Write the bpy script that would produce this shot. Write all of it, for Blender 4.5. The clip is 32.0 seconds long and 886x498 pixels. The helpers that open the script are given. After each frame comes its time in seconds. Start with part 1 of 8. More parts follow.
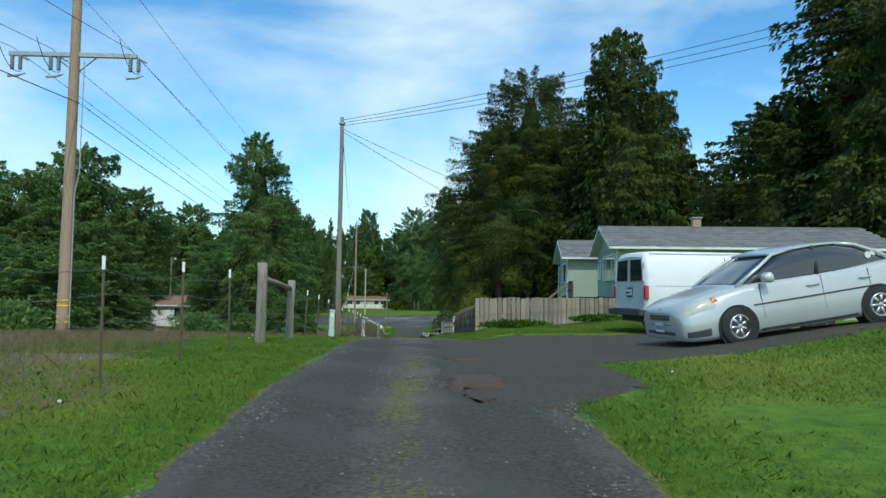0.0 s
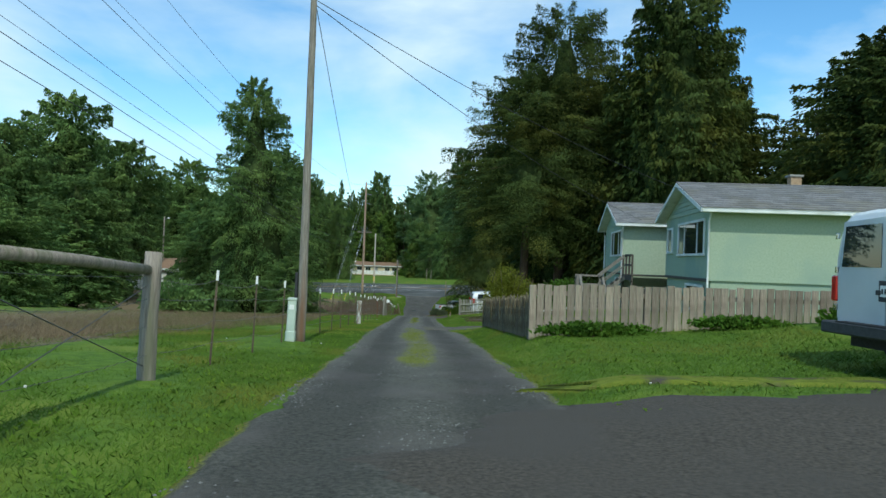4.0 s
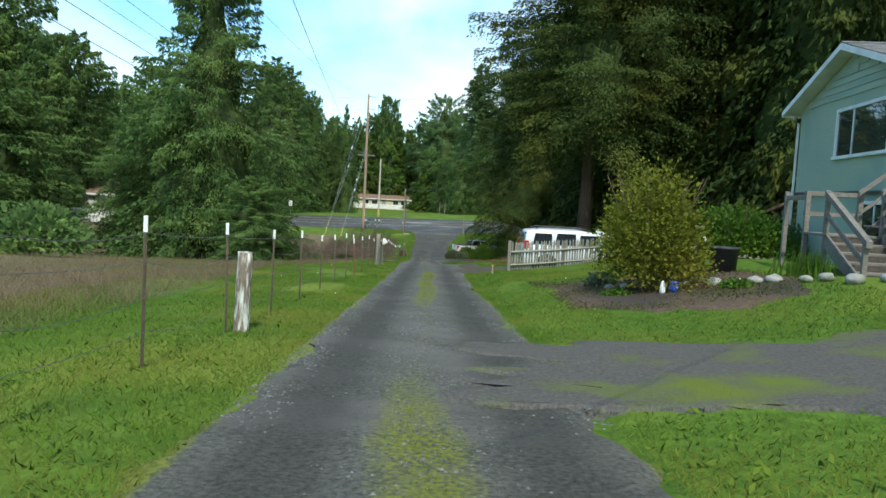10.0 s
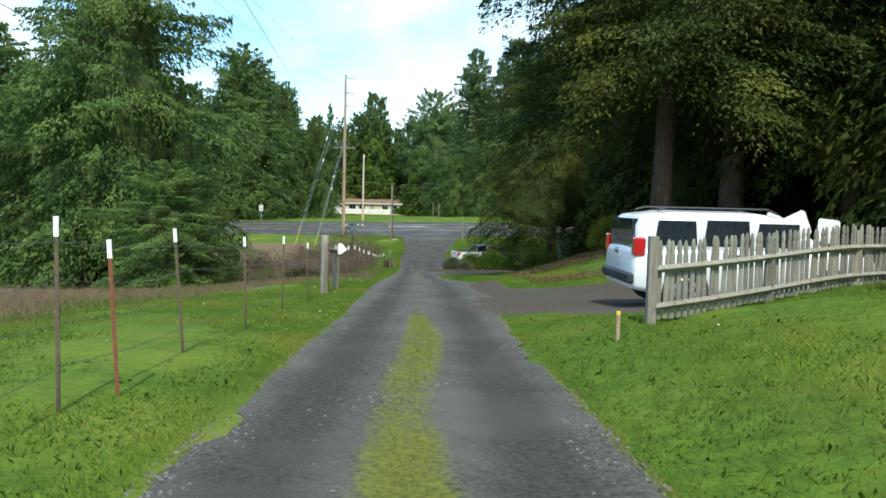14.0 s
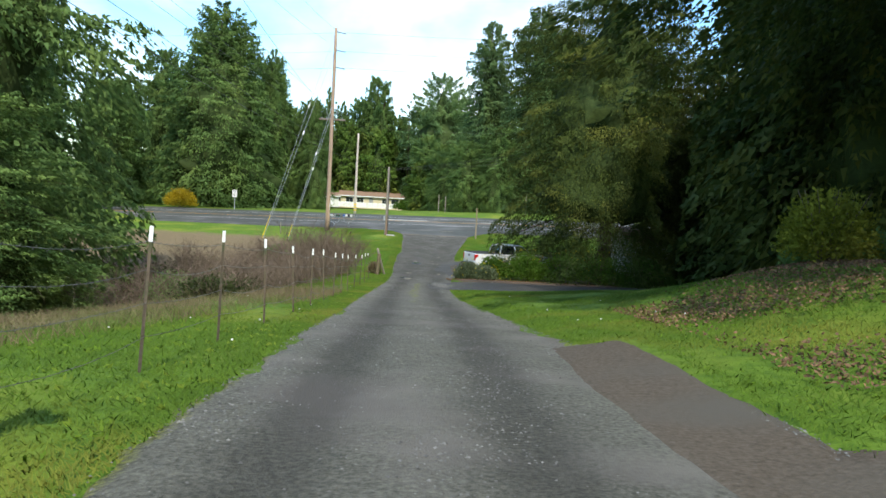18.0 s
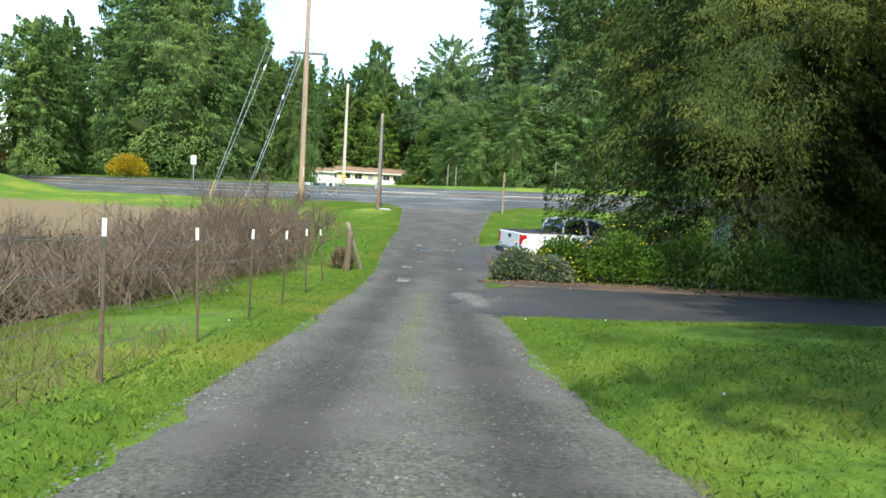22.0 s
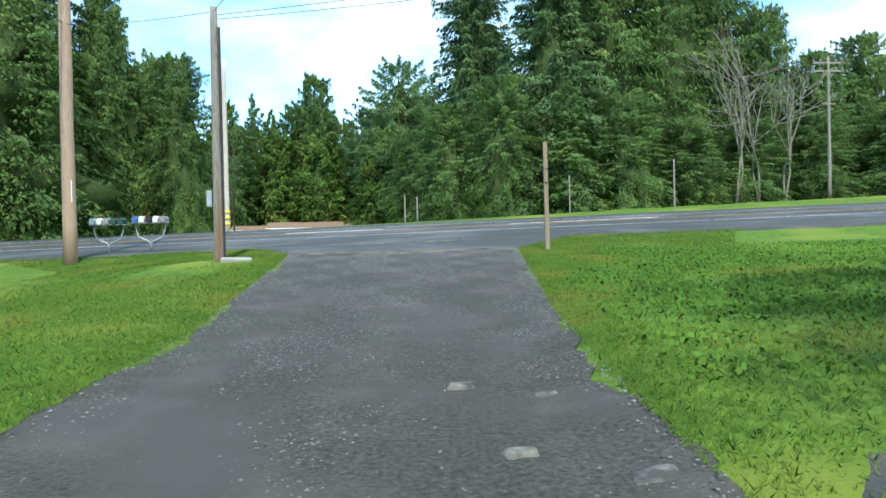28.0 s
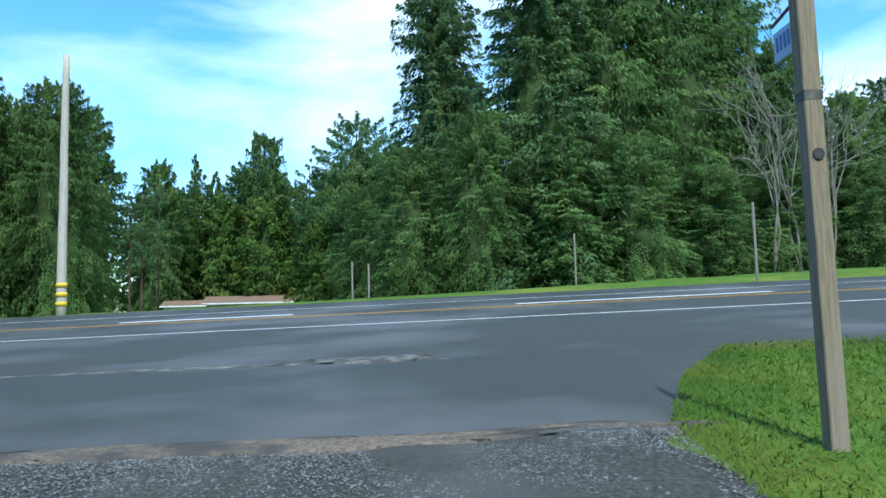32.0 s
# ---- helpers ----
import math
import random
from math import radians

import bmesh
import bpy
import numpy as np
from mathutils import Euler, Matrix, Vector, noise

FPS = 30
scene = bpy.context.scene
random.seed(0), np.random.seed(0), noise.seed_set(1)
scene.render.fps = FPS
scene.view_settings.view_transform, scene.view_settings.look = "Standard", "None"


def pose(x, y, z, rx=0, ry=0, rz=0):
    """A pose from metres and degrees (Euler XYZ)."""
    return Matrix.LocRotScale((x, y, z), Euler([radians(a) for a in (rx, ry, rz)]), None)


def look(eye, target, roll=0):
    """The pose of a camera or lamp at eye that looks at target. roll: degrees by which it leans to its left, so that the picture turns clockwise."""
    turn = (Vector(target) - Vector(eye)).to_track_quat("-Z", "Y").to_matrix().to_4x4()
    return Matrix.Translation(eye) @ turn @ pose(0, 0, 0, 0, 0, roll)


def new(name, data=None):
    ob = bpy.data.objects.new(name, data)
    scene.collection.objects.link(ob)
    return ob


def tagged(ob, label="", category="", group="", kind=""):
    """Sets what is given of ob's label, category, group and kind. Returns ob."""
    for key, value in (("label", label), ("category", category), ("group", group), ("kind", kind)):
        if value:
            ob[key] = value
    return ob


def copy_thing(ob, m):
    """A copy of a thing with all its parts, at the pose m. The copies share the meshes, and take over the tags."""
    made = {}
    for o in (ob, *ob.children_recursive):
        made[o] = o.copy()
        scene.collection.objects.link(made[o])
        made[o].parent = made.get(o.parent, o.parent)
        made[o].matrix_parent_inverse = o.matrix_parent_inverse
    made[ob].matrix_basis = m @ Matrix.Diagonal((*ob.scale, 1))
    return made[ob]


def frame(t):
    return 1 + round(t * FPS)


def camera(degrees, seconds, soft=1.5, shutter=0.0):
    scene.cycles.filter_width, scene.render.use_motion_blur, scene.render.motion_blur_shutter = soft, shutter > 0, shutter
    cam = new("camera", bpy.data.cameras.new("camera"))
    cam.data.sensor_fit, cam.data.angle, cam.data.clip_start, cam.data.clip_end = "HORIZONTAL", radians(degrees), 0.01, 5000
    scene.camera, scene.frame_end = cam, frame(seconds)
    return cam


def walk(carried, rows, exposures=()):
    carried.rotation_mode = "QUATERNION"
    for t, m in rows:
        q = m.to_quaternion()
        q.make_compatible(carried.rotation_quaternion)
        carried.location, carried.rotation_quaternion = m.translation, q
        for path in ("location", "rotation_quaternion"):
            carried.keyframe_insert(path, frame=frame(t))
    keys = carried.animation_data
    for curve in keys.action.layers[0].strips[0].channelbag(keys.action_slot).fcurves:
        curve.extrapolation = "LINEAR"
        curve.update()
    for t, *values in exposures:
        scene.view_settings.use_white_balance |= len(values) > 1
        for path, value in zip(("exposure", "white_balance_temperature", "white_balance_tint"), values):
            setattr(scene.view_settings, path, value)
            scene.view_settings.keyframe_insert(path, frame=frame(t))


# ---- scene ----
cam = camera(63.0, 32.0)
METRES, EYE, TILT, LEAN, TURN = 128.0, 1.2, 0.0, 0.0, -2.0
ROWS = [
    (0.0, 0.0, 0.0, 0.0, -0.05, 3.41, -0.86),
    (0.5, -0.0003, 0.0092, 0.0004, 0.04, 3.16, -1.08),
    (1.0, -0.0007, 0.0186, 0.0009, 0.15, 2.89, -1.27),
    (1.5, -0.0011, 0.0283, 0.0013, 0.29, 2.58, -1.45),
    (2.0, -0.0014, 0.0382, 0.0015, 0.43, 2.29, -1.74),
    (2.5, -0.0018, 0.0479, 0.0017, 0.57, 1.99, -2.13),
    (3.0, -0.002, 0.0577, 0.0019, 0.68, 1.63, -0.17),
    (3.5, -0.0026, 0.067, 0.0022, 0.77, 1.28, -2.26),
    (5.5, -0.0052, 0.1157, 0.0012, 2.15, -1.28, -0.58),
    (6.0, -0.0059, 0.1296, 0.0006, 2.3, -1.83, -0.09),
    (6.5, -0.0067, 0.1432, -0.0, 2.28, -2.4, 0.34),
    (7.0, -0.0071, 0.1573, -0.0009, 2.02, -3.09, 1.79),
    (7.5, -0.0079, 0.1709, -0.0017, 1.86, -3.8, 0.81),
    (8.0, -0.0087, 0.1846, -0.0026, 1.76, -4.15, -0.69),
    (8.5, -0.0096, 0.1983, -0.003, 1.63, -2.57, -1.37),
    (9.0, -0.011, 0.2139, -0.0042, 1.57, -2.52, -3.19),
    (9.5, -0.0118, 0.2277, -0.0051, 1.73, -3.83, -2.95),
    (10.0, -0.0126, 0.2421, -0.0061, 1.82, -4.29, -2.94),
    (10.5, -0.0134, 0.257, -0.0073, 1.66, -4.54, -2.46),
    (11.0, -0.0141, 0.2723, -0.0085, 1.46, -4.78, -2.01),
    (11.5, -0.0149, 0.2882, -0.0095, 1.45, -4.31, -1.86),
    (12.0, -0.0158, 0.3043, -0.0106, 1.44, -4.03, -1.86),
    (12.5, -0.0165, 0.3213, -0.0117, 1.4, -3.85, -1.65),
    (13.0, -0.0171, 0.3383, -0.0127, 1.29, -3.83, -1.04),
    (13.5, -0.0178, 0.3549, -0.0138, 1.24, -3.8, -1.06),
    (14.0, -0.0185, 0.3714, -0.0149, 1.19, -3.76, -1.43),
    (14.5, -0.0193, 0.3883, -0.0158, 1.08, -3.68, -1.36),
    (16.5, -0.0224, 0.4542, -0.0203, 1.54, -3.85, -3.01),
    (17.0, -0.0234, 0.4719, -0.0215, 1.61, -3.84, -3.39),
    (17.5, -0.0242, 0.4891, -0.0226, 1.54, -3.87, -3.0),
    (18.0, -0.025, 0.5067, -0.024, 1.49, -3.78, -3.18),
    (18.5, -0.0259, 0.5239, -0.0251, 1.43, -3.83, -2.89),
    (19.0, -0.0269, 0.541, -0.0263, 1.58, -3.86, -3.13),
    (19.5, -0.0279, 0.5589, -0.0276, 1.79, -3.95, -3.31),
    (20.0, -0.029, 0.5773, -0.0291, 1.89, -4.21, -3.3),
    (20.5, -0.0299, 0.5949, -0.0306, 1.94, -4.55, -3.31),
    (21.0, -0.0309, 0.6128, -0.0321, 1.91, -4.7, -3.13),
    (21.5, -0.032, 0.6313, -0.0339, 1.86, -4.92, -3.09),
    (22.0, -0.0331, 0.6493, -0.0358, 1.86, -5.1, -3.31),
    (22.5, -0.0341, 0.6685, -0.0376, 1.8, -5.24, -3.01),
    (23.0, -0.0348, 0.6877, -0.0396, 1.76, -5.27, -2.3),
    (23.5, -0.0359, 0.7066, -0.0412, 1.73, -5.17, -2.05),
    (24.0, -0.0371, 0.7258, -0.0427, 1.85, -5.04, -2.52),
    (24.5, -0.0383, 0.7448, -0.0442, 1.89, -4.8, -2.28),
    (25.0, -0.0392, 0.7642, -0.0455, 1.82, -4.49, -1.17),
    (25.5, -0.0403, 0.7822, -0.0464, 1.48, -3.16, -1.49),
    (27.5, -0.03839, 0.86285, -0.04768, -0.01, -1.15, 0.40),
    (28.0, -0.03820, 0.88079, -0.04766, -1.30, -0.52, 1.20),
    (28.5, -0.03788, 0.89795, -0.04778, -2.47, 0.06, 1.60),
    (29.0, -0.03736, 0.91407, -0.04781, -3.28, 1.06, 2.40),
    (29.5, -0.03635, 0.93085, -0.04738, -3.91, 1.40, 3.10),
    (30.0, -0.03584, 0.94522, -0.04670, -4.38, 3.61, 2.50),
    (30.5, -0.03530, 0.95978, -0.04582, -4.86, 4.53, 1.40),
    (31.0, -0.03476, 0.97266, -0.04478, -4.89, 4.96, 0.70),
    (31.5, -0.03428, 0.98426, -0.04384, -4.66, 5.25, 1.30),
    (32.0, -0.03371, 0.99504, -0.04295, -4.14, 5.11, 1.50),
]
EXPOSURES = [
    (0.0, 0.08, 5950, -6), (3.0, 0.05, 6050, -6), (6.0, 0.38, 6180, -4), (9.0, 0.52, 6400, -2), (11.0, 0.72, 6350, -1), (14.0, 0.84, 6550, 2), (17.0, 1.0, 6700, 4), (20.0, 1.12, 6600, 4), (23.0, 1.68, 6600, 3), (25.0, 1.7, 6300, 2),
    (28.0, 1.2, 5950, 0), (30.0, 1.22, 5850, -1), (32.0, 0.78, 5350, -2),
]
walk(cam, [(t, pose(0, 0, EYE, TILT, LEAN, TURN) @ pose(METRES * x, METRES * y, METRES * z, 90 + pitch, roll, yaw)) for t, x, y, z, yaw, pitch, roll in ROWS], EXPOSURES)

# ---------------------------------------------------------------- light
SUN_EL, SUN_AZ = 51.0, 177.0          # height, and compass bearing clockwise from +y
world = bpy.data.worlds.new("world")
scene.world = world
world.use_nodes = True
wn, wl = world.node_tree.nodes, world.node_tree.links
wn.clear()
w_out = wn.new("ShaderNodeOutputWorld")
w_bg = wn.new("ShaderNodeBackground")
w_sky = wn.new("ShaderNodeTexSky")
w_sky.sky_type, w_sky.sun_disc = "NISHITA", False
w_sky.sun_elevation, w_sky.sun_rotation = radians(SUN_EL), radians(SUN_AZ)
w_sky.air_density, w_sky.dust_density, w_sky.ozone_density = 1.0, 0.6, 1.5
w_co = wn.new("ShaderNodeTexCoord")
w_map = wn.new("ShaderNodeMapping")
w_map.inputs["Scale"].default_value = (1.0, 1.0, 2.6)
w_map.inputs["Location"].default_value = (0.35, 0.1, 0.0)
w_no = wn.new("ShaderNodeTexNoise")
w_no.inputs["Scale"].default_value, w_no.inputs["Detail"].default_value = 1.9, 7.0
w_no.inputs["Roughness"].default_value, w_no.inputs["Distortion"].default_value = 0.52, 0.25
w_ramp = wn.new("ShaderNodeValToRGB")
w_ramp.color_ramp.elements[0].position, w_ramp.color_ramp.elements[1].position = 0.42, 0.67
w_mix = wn.new("ShaderNodeMixRGB")
w_mix.inputs["Color2"].default_value = (7.0, 7.45, 7.9, 1)
wl.new(w_co.outputs["Generated"], w_map.inputs["Vector"])
wl.new(w_map.outputs["Vector"], w_no.inputs["Vector"])
w_sep = wn.new("ShaderNodeSeparateXYZ")
wl.new(w_co.outputs["Generated"], w_sep.inputs["Vector"])
w_east = wn.new("ShaderNodeMath")         # the cloud bank thickens towards the east
w_east.operation = "MULTIPLY_ADD"
w_east.inputs[1].default_value = 0.20
wl.new(w_sep.outputs["X"], w_east.inputs[0])
wl.new(w_no.outputs["Fac"], w_east.inputs[2])
wl.new(w_east.outputs["Value"], w_ramp.inputs["Fac"])
wl.new(w_ramp.outputs["Color"], w_mix.inputs["Fac"])
w_hs = wn.new("ShaderNodeHueSaturation")
w_hs.inputs["Saturation"].default_value, w_hs.inputs["Value"].default_value = 1.25, 1.45
wl.new(w_sky.outputs["Color"], w_hs.inputs["Color"])
wl.new(w_hs.outputs["Color"], w_mix.inputs["Color1"])
wl.new(w_mix.outputs["Color"], w_bg.inputs["Color"])
w_bg.inputs["Strength"].default_value = 0.125
wl.new(w_bg.outputs["Background"], w_out.inputs["Surface"])

sun = new("sun", bpy.data.lights.new("sun", "SUN"))
sun.data.energy, sun.data.angle, sun.data.color = 2.45, radians(0.6), (1.0, 0.93, 0.82)
sun_way = Vector((math.sin(radians(SUN_AZ)) * math.cos(radians(SUN_EL)), math.cos(radians(SUN_AZ)) * math.cos(radians(SUN_EL)), math.sin(radians(SUN_EL))))
sun.matrix_world = look(sun_way * 100, (0, 0, 0))

# ---------------------------------------------------------------- the lie of the land
LANE_Y = np.array([-40.0, 0, 8.6, 16.6, 23.6, 31, 43.3, 49.7, 58.1, 64.9, 73.9, 83.1, 90.4, 97.8, 104, 110.4, 116, 121, 125.5, 128, 132, 136.6, 140])
LANE_Z = np.array([-0.9, 0.0, 0.24, 0.08, -0.33, -0.78, -1.62, -2.02, -2.6, -3.07, -3.73, -4.58, -5.27, -5.82, -6.05, -6.16, -6.15, -5.98, -5.63, -5.44, -5.15, -4.85, -4.63])
LEFT_Y = np.array([-40.0, 30, 60, 75, 90, 105, 118, 130, 140])
LEFT_D = np.array([0.0, -0.1, -0.2, -0.6, -1.3, -1.5, -0.9, -0.4, -0.75])
RIGHT_Y = np.array([-40.0, 8, 12, 15, 17.5, 21, 25, 40, 56, 60.5, 63, 68, 75, 80, 86, 95, 100, 106, 114, 122, 131, 140])
RIGHT_D = np.array([0.5, 0.6, 0.65, 0.3, 0.1, 0.25, 0.5, 0.75, 0.9, 0.65, 0.2, 0.4, 1.3, 1.4, 0.6, 0.2, 0.1, -0.1, -0.1, 0.2, 0.05, 0.0])
STEP_Y = np.array([-40.0, 15, 20, 24, 33, 35, 41, 44, 57, 60, 68, 74, 92, 96, 102, 105, 112, 120, 127, 140])
STEP_D = np.array([0.05, 0.05, 0.2, 0.36, 0.33, 0.1, 0.08, 0.25, 0.33, 0.1, 0.08, 0.2, 0.2, 0.03, 0.03, 0.1, 0.03, 0.25, 0.05, 0.0])


def lane_x(y):
    """Middle of the lane."""
    return np.interp(y, [-40, 0, 10, 20, 26, 31, 36, 44, 50, 60, 62, 65, 70, 73, 78, 82, 88, 92, 97, 104, 110, 118, 122, 127, 131, 140], [0.0, -0.1, 0.0, -0.13, -0.25, -0.36, -0.6, -0.7, -0.8, -0.87, -0.82, -0.4, -0.42, -0.73, -1.0, -1.2, -1.55, -1.65, -1.7, -1.5, -1.55, -1.5, -1.28, -1.05, -0.9, -0.8])


def track_x(y):
    """Middle between the wheel tracks."""
    return np.interp(y, [-40, 0, 10, 20, 26, 31, 36, 44, 50, 60, 78, 82, 88, 97, 104, 118, 127, 140], [0.0, -0.1, -0.05, -0.13, -0.25, -0.45, -0.6, -0.7, -0.8, -0.87, -1.1, -1.25, -1.5, -1.65, -1.5, -1.4, -1.0, -0.8])


def highway_z(x, y):
    return -4.84 + 0.03 * (x - 1) + 0.065 * (y - 136.6)


def hw_y(x):
    """The highway runs a little askew: its shift along y."""
    return -0.125 * x * np.clip(160 / (np.abs(x) + 1), 0, 1)


def smooth(a, b, v):
    s = np.clip((v - a) / (b - a), 0, 1)
    return s * s * (3 - 2 * s)


def ground_z(x, y):
    """Height of the land; takes numbers or arrays."""
    d = x - lane_x(y)
    road = np.interp(y, LANE_Y, LANE_Z)
    left = np.interp(y, LEFT_Y, LEFT_D) * smooth(3.2, 11, -d) + np.interp(y, [20, 60, 90, 120, 132], [0.0, 0.6, 1.8, 3.6, 2.0]) * smooth(30, 40, -d)
    right = np.interp(y, RIGHT_Y, RIGHT_D) * smooth(2.5, 9, d) + np.interp(y, STEP_Y, STEP_D) * smooth(1.5, 2.6, d)
    z = road + np.where(d < 0, left, right)
    v = y - hw_y(x)
    bank = smooth(153.4, 160, v)
    far = highway_z(np.clip(x, -60, 60), np.minimum(v, 153.4) + hw_y(np.clip(x, -60, 60))) + bank * (0.25 + 0.012 * np.clip(x, -15, 60)) - 0.9 * smooth(165, 250, y) * smooth(5, -10, x)
    return z + (far - z) * smooth(134.0, 137.2, v)

# ---------------------------------------------------------------- materials
def mat(name, c1, c2, scale=6.0, rough=0.85, metal=0.0, bump=0.25, c3=None, scale3=0.7, cut3=0.55, stretch=(1, 1, 1), vary=0.0, island=0.0, coat=0.0, thin=0.0, bump_scale=None, spec=0.4):
    """Two-scale procedural surface: c1/c2 by fine noise, c3 in broad patches; vary: change of value from object to object; island: from piece to piece."""
    m = bpy.data.materials.new(name)
    m.use_nodes = True
    n, l = m.node_tree.nodes, m.node_tree.links
    b = n["Principled BSDF"]
    b.inputs["Roughness"].default_value, b.inputs["Metallic"].default_value = rough, metal
    b.inputs["Specular IOR Level"].default_value = spec
    b.inputs["Coat Weight"].default_value = coat
    co = n.new("ShaderNodeTexCoord")
    mp = n.new("ShaderNodeMapping")
    mp.inputs["Scale"].default_value = stretch
    l.new(co.outputs["Object"], mp.inputs["Vector"])
    no = n.new("ShaderNodeTexNoise")
    no.inputs["Scale"].default_value, no.inputs["Detail"].default_value, no.inputs["Roughness"].default_value = scale, 8.0, 0.65
    l.new(mp.outputs["Vector"], no.inputs["Vector"])
    rp = n.new("ShaderNodeValToRGB")
    rp.color_ramp.elements[0].position, rp.color_ramp.elements[1].position = 0.32, 0.68
    rp.color_ramp.elements[0].color, rp.color_ramp.elements[1].color = (*c1, 1), (*c2, 1)
    l.new(no.outputs["Fac"], rp.inputs["Fac"])
    col = rp.outputs["Color"]
    if c3:
        n3 = n.new("ShaderNodeTexNoise")
        n3.inputs["Scale"].default_value, n3.inputs["Detail"].default_value = scale3, 5.0
        l.new(mp.outputs["Vector"], n3.inputs["Vector"])
        r3 = n.new("ShaderNodeValToRGB")
        r3.color_ramp.elements[0].position, r3.color_ramp.elements[1].position = cut3 - 0.06, cut3 + 0.1
        l.new(n3.outputs["Fac"], r3.inputs["Fac"])
        mx = n.new("ShaderNodeMixRGB")
        mx.inputs["Color2"].default_value = (*c3, 1)
        l.new(r3.outputs["Color"], mx.inputs["Fac"])
        l.new(col, mx.inputs["Color1"])
        col = mx.outputs["Color"]
    for amount, node, socket in ((vary, "ShaderNodeObjectInfo", "Random"), (island, "ShaderNodeNewGeometry", "Random Per Island")):
        if amount:
            src = n.new(node)
            ma = n.new("ShaderNodeMapRange")
            ma.inputs["To Min"].default_value, ma.inputs["To Max"].default_value = 1 - amount, 1 + amount
            l.new(src.outputs[socket], ma.inputs["Value"])
            hs = n.new("ShaderNodeHueSaturation")
            l.new(ma.outputs["Result"], hs.inputs["Value"])
            l.new(col, hs.inputs["Color"])
            col = hs.outputs["Color"]
    l.new(col, b.inputs["Base Color"])
    if bump:
        bp = n.new("ShaderNodeBump")
        bp.inputs["Strength"].default_value, bp.inputs["Distance"].default_value = bump, 0.02
        if bump_scale:
            nb = n.new("ShaderNodeTexNoise")
            nb.inputs["Scale"].default_value, nb.inputs["Detail"].default_value = bump_scale, 6.0
            l.new(mp.outputs["Vector"], nb.inputs["Vector"])
            l.new(nb.outputs["Fac"], bp.inputs["Height"])
        else:
            l.new(no.outputs["Fac"], bp.inputs["Height"])
        l.new(bp.outputs["Normal"], b.inputs["Normal"])
    if thin:
        tr = n.new("ShaderNodeBsdfTranslucent")
        l.new(col, tr.inputs["Color"])
        ms = n.new("ShaderNodeMixShader")
        ms.inputs["Fac"].default_value = thin
        l.new(b.outputs["BSDF"], ms.inputs[1])
        l.new(tr.outputs["BSDF"], ms.inputs[2])
        l.new(ms.outputs["Shader"], n["Material Output"].inputs["Surface"])
    return m


M_GRASS = mat("grass_sward", (0.045, 0.094, 0.010), (0.115, 0.19, 0.021), 5.0, 0.9, c3=(0.15, 0.19, 0.025), scale3=0.35, bump=0.6, bump_scale=30, spec=0.15)
M_BLADE = mat("grass_blade", (0.068, 0.135, 0.013), (0.118, 0.205, 0.022), 1.2, 0.7, bump=0, island=0.22, thin=0.42, c3=(0.17, 0.20, 0.03), scale3=0.4, spec=0.25)
M_DRYBLADE = mat("dry_grass_blade", (0.15, 0.11, 0.065), (0.25, 0.19, 0.12), 1.5, 0.85, bump=0, island=0.35, thin=0.25, c3=(0.14, 0.16, 0.05), scale3=0.3, spec=0.15)
M_GRAVEL = mat("worn_gravel_asphalt", (0.034, 0.0345, 0.0295), (0.120, 0.119, 0.103), 26.0, 0.9, bump=0.8, c3=(0.10, 0.094, 0.088), scale3=0.7, cut3=0.54, bump_scale=60, spec=0.25)


def add_moss(m, c1, c2, share="moss"):
    """Mixes a growth into a surface where its vertex share and a fine noise say so."""
    n, l = m.node_tree.nodes, m.node_tree.links
    b = n["Principled BSDF"]
    was = b.inputs["Base Color"].links[0].from_socket
    at = n.new("ShaderNodeAttribute")
    at.attribute_name = share
    co = n.new("ShaderNodeTexCoord")
    fine, mid = n.new("ShaderNodeTexNoise"), n.new("ShaderNodeTexNoise")
    fine.inputs["Scale"].default_value, fine.inputs["Detail"].default_value = 26.0, 9.0
    mid.inputs["Scale"].default_value, mid.inputs["Detail"].default_value = 1.6, 5.0
    l.new(co.outputs["Object"], fine.inputs["Vector"])
    l.new(co.outputs["Object"], mid.inputs["Vector"])
    add = n.new("ShaderNodeMath")
    add.operation = "ADD"
    l.new(fine.outputs["Fac"], add.inputs[0])
    l.new(mid.outputs["Fac"], add.inputs[1])
    mul = n.new("ShaderNodeMath")
    mul.operation = "MULTIPLY"
    l.new(add.outputs["Value"], mul.inputs[0])
    l.new(at.outputs["Fac"], mul.inputs[1])
    mr = n.new("ShaderNodeMapRange")
    mr.inputs["From Min"].default_value, mr.inputs["From Max"].default_value = 0.44, 0.82
    l.new(mul.outputs["Value"], mr.inputs["Value"])
    rp = n.new("ShaderNodeValToRGB")
    rp.color_ramp.elements[0].color, rp.color_ramp.elements[1].color = (*c1, 1), (*c2, 1)
    rp.color_ramp.elements[0].position, rp.color_ramp.elements[1].position = 0.35, 0.65
    l.new(fine.outputs["Fac"], rp.inputs["Fac"])
    mx = n.new("ShaderNodeMixRGB")
    l.new(mr.outputs["Result"], mx.inputs["Fac"])
    l.new(was, mx.inputs["Color1"])
    l.new(rp.outputs["Color"], mx.inputs["Color2"])
    l.new(mx.outputs["Color"], b.inputs["Base Color"])




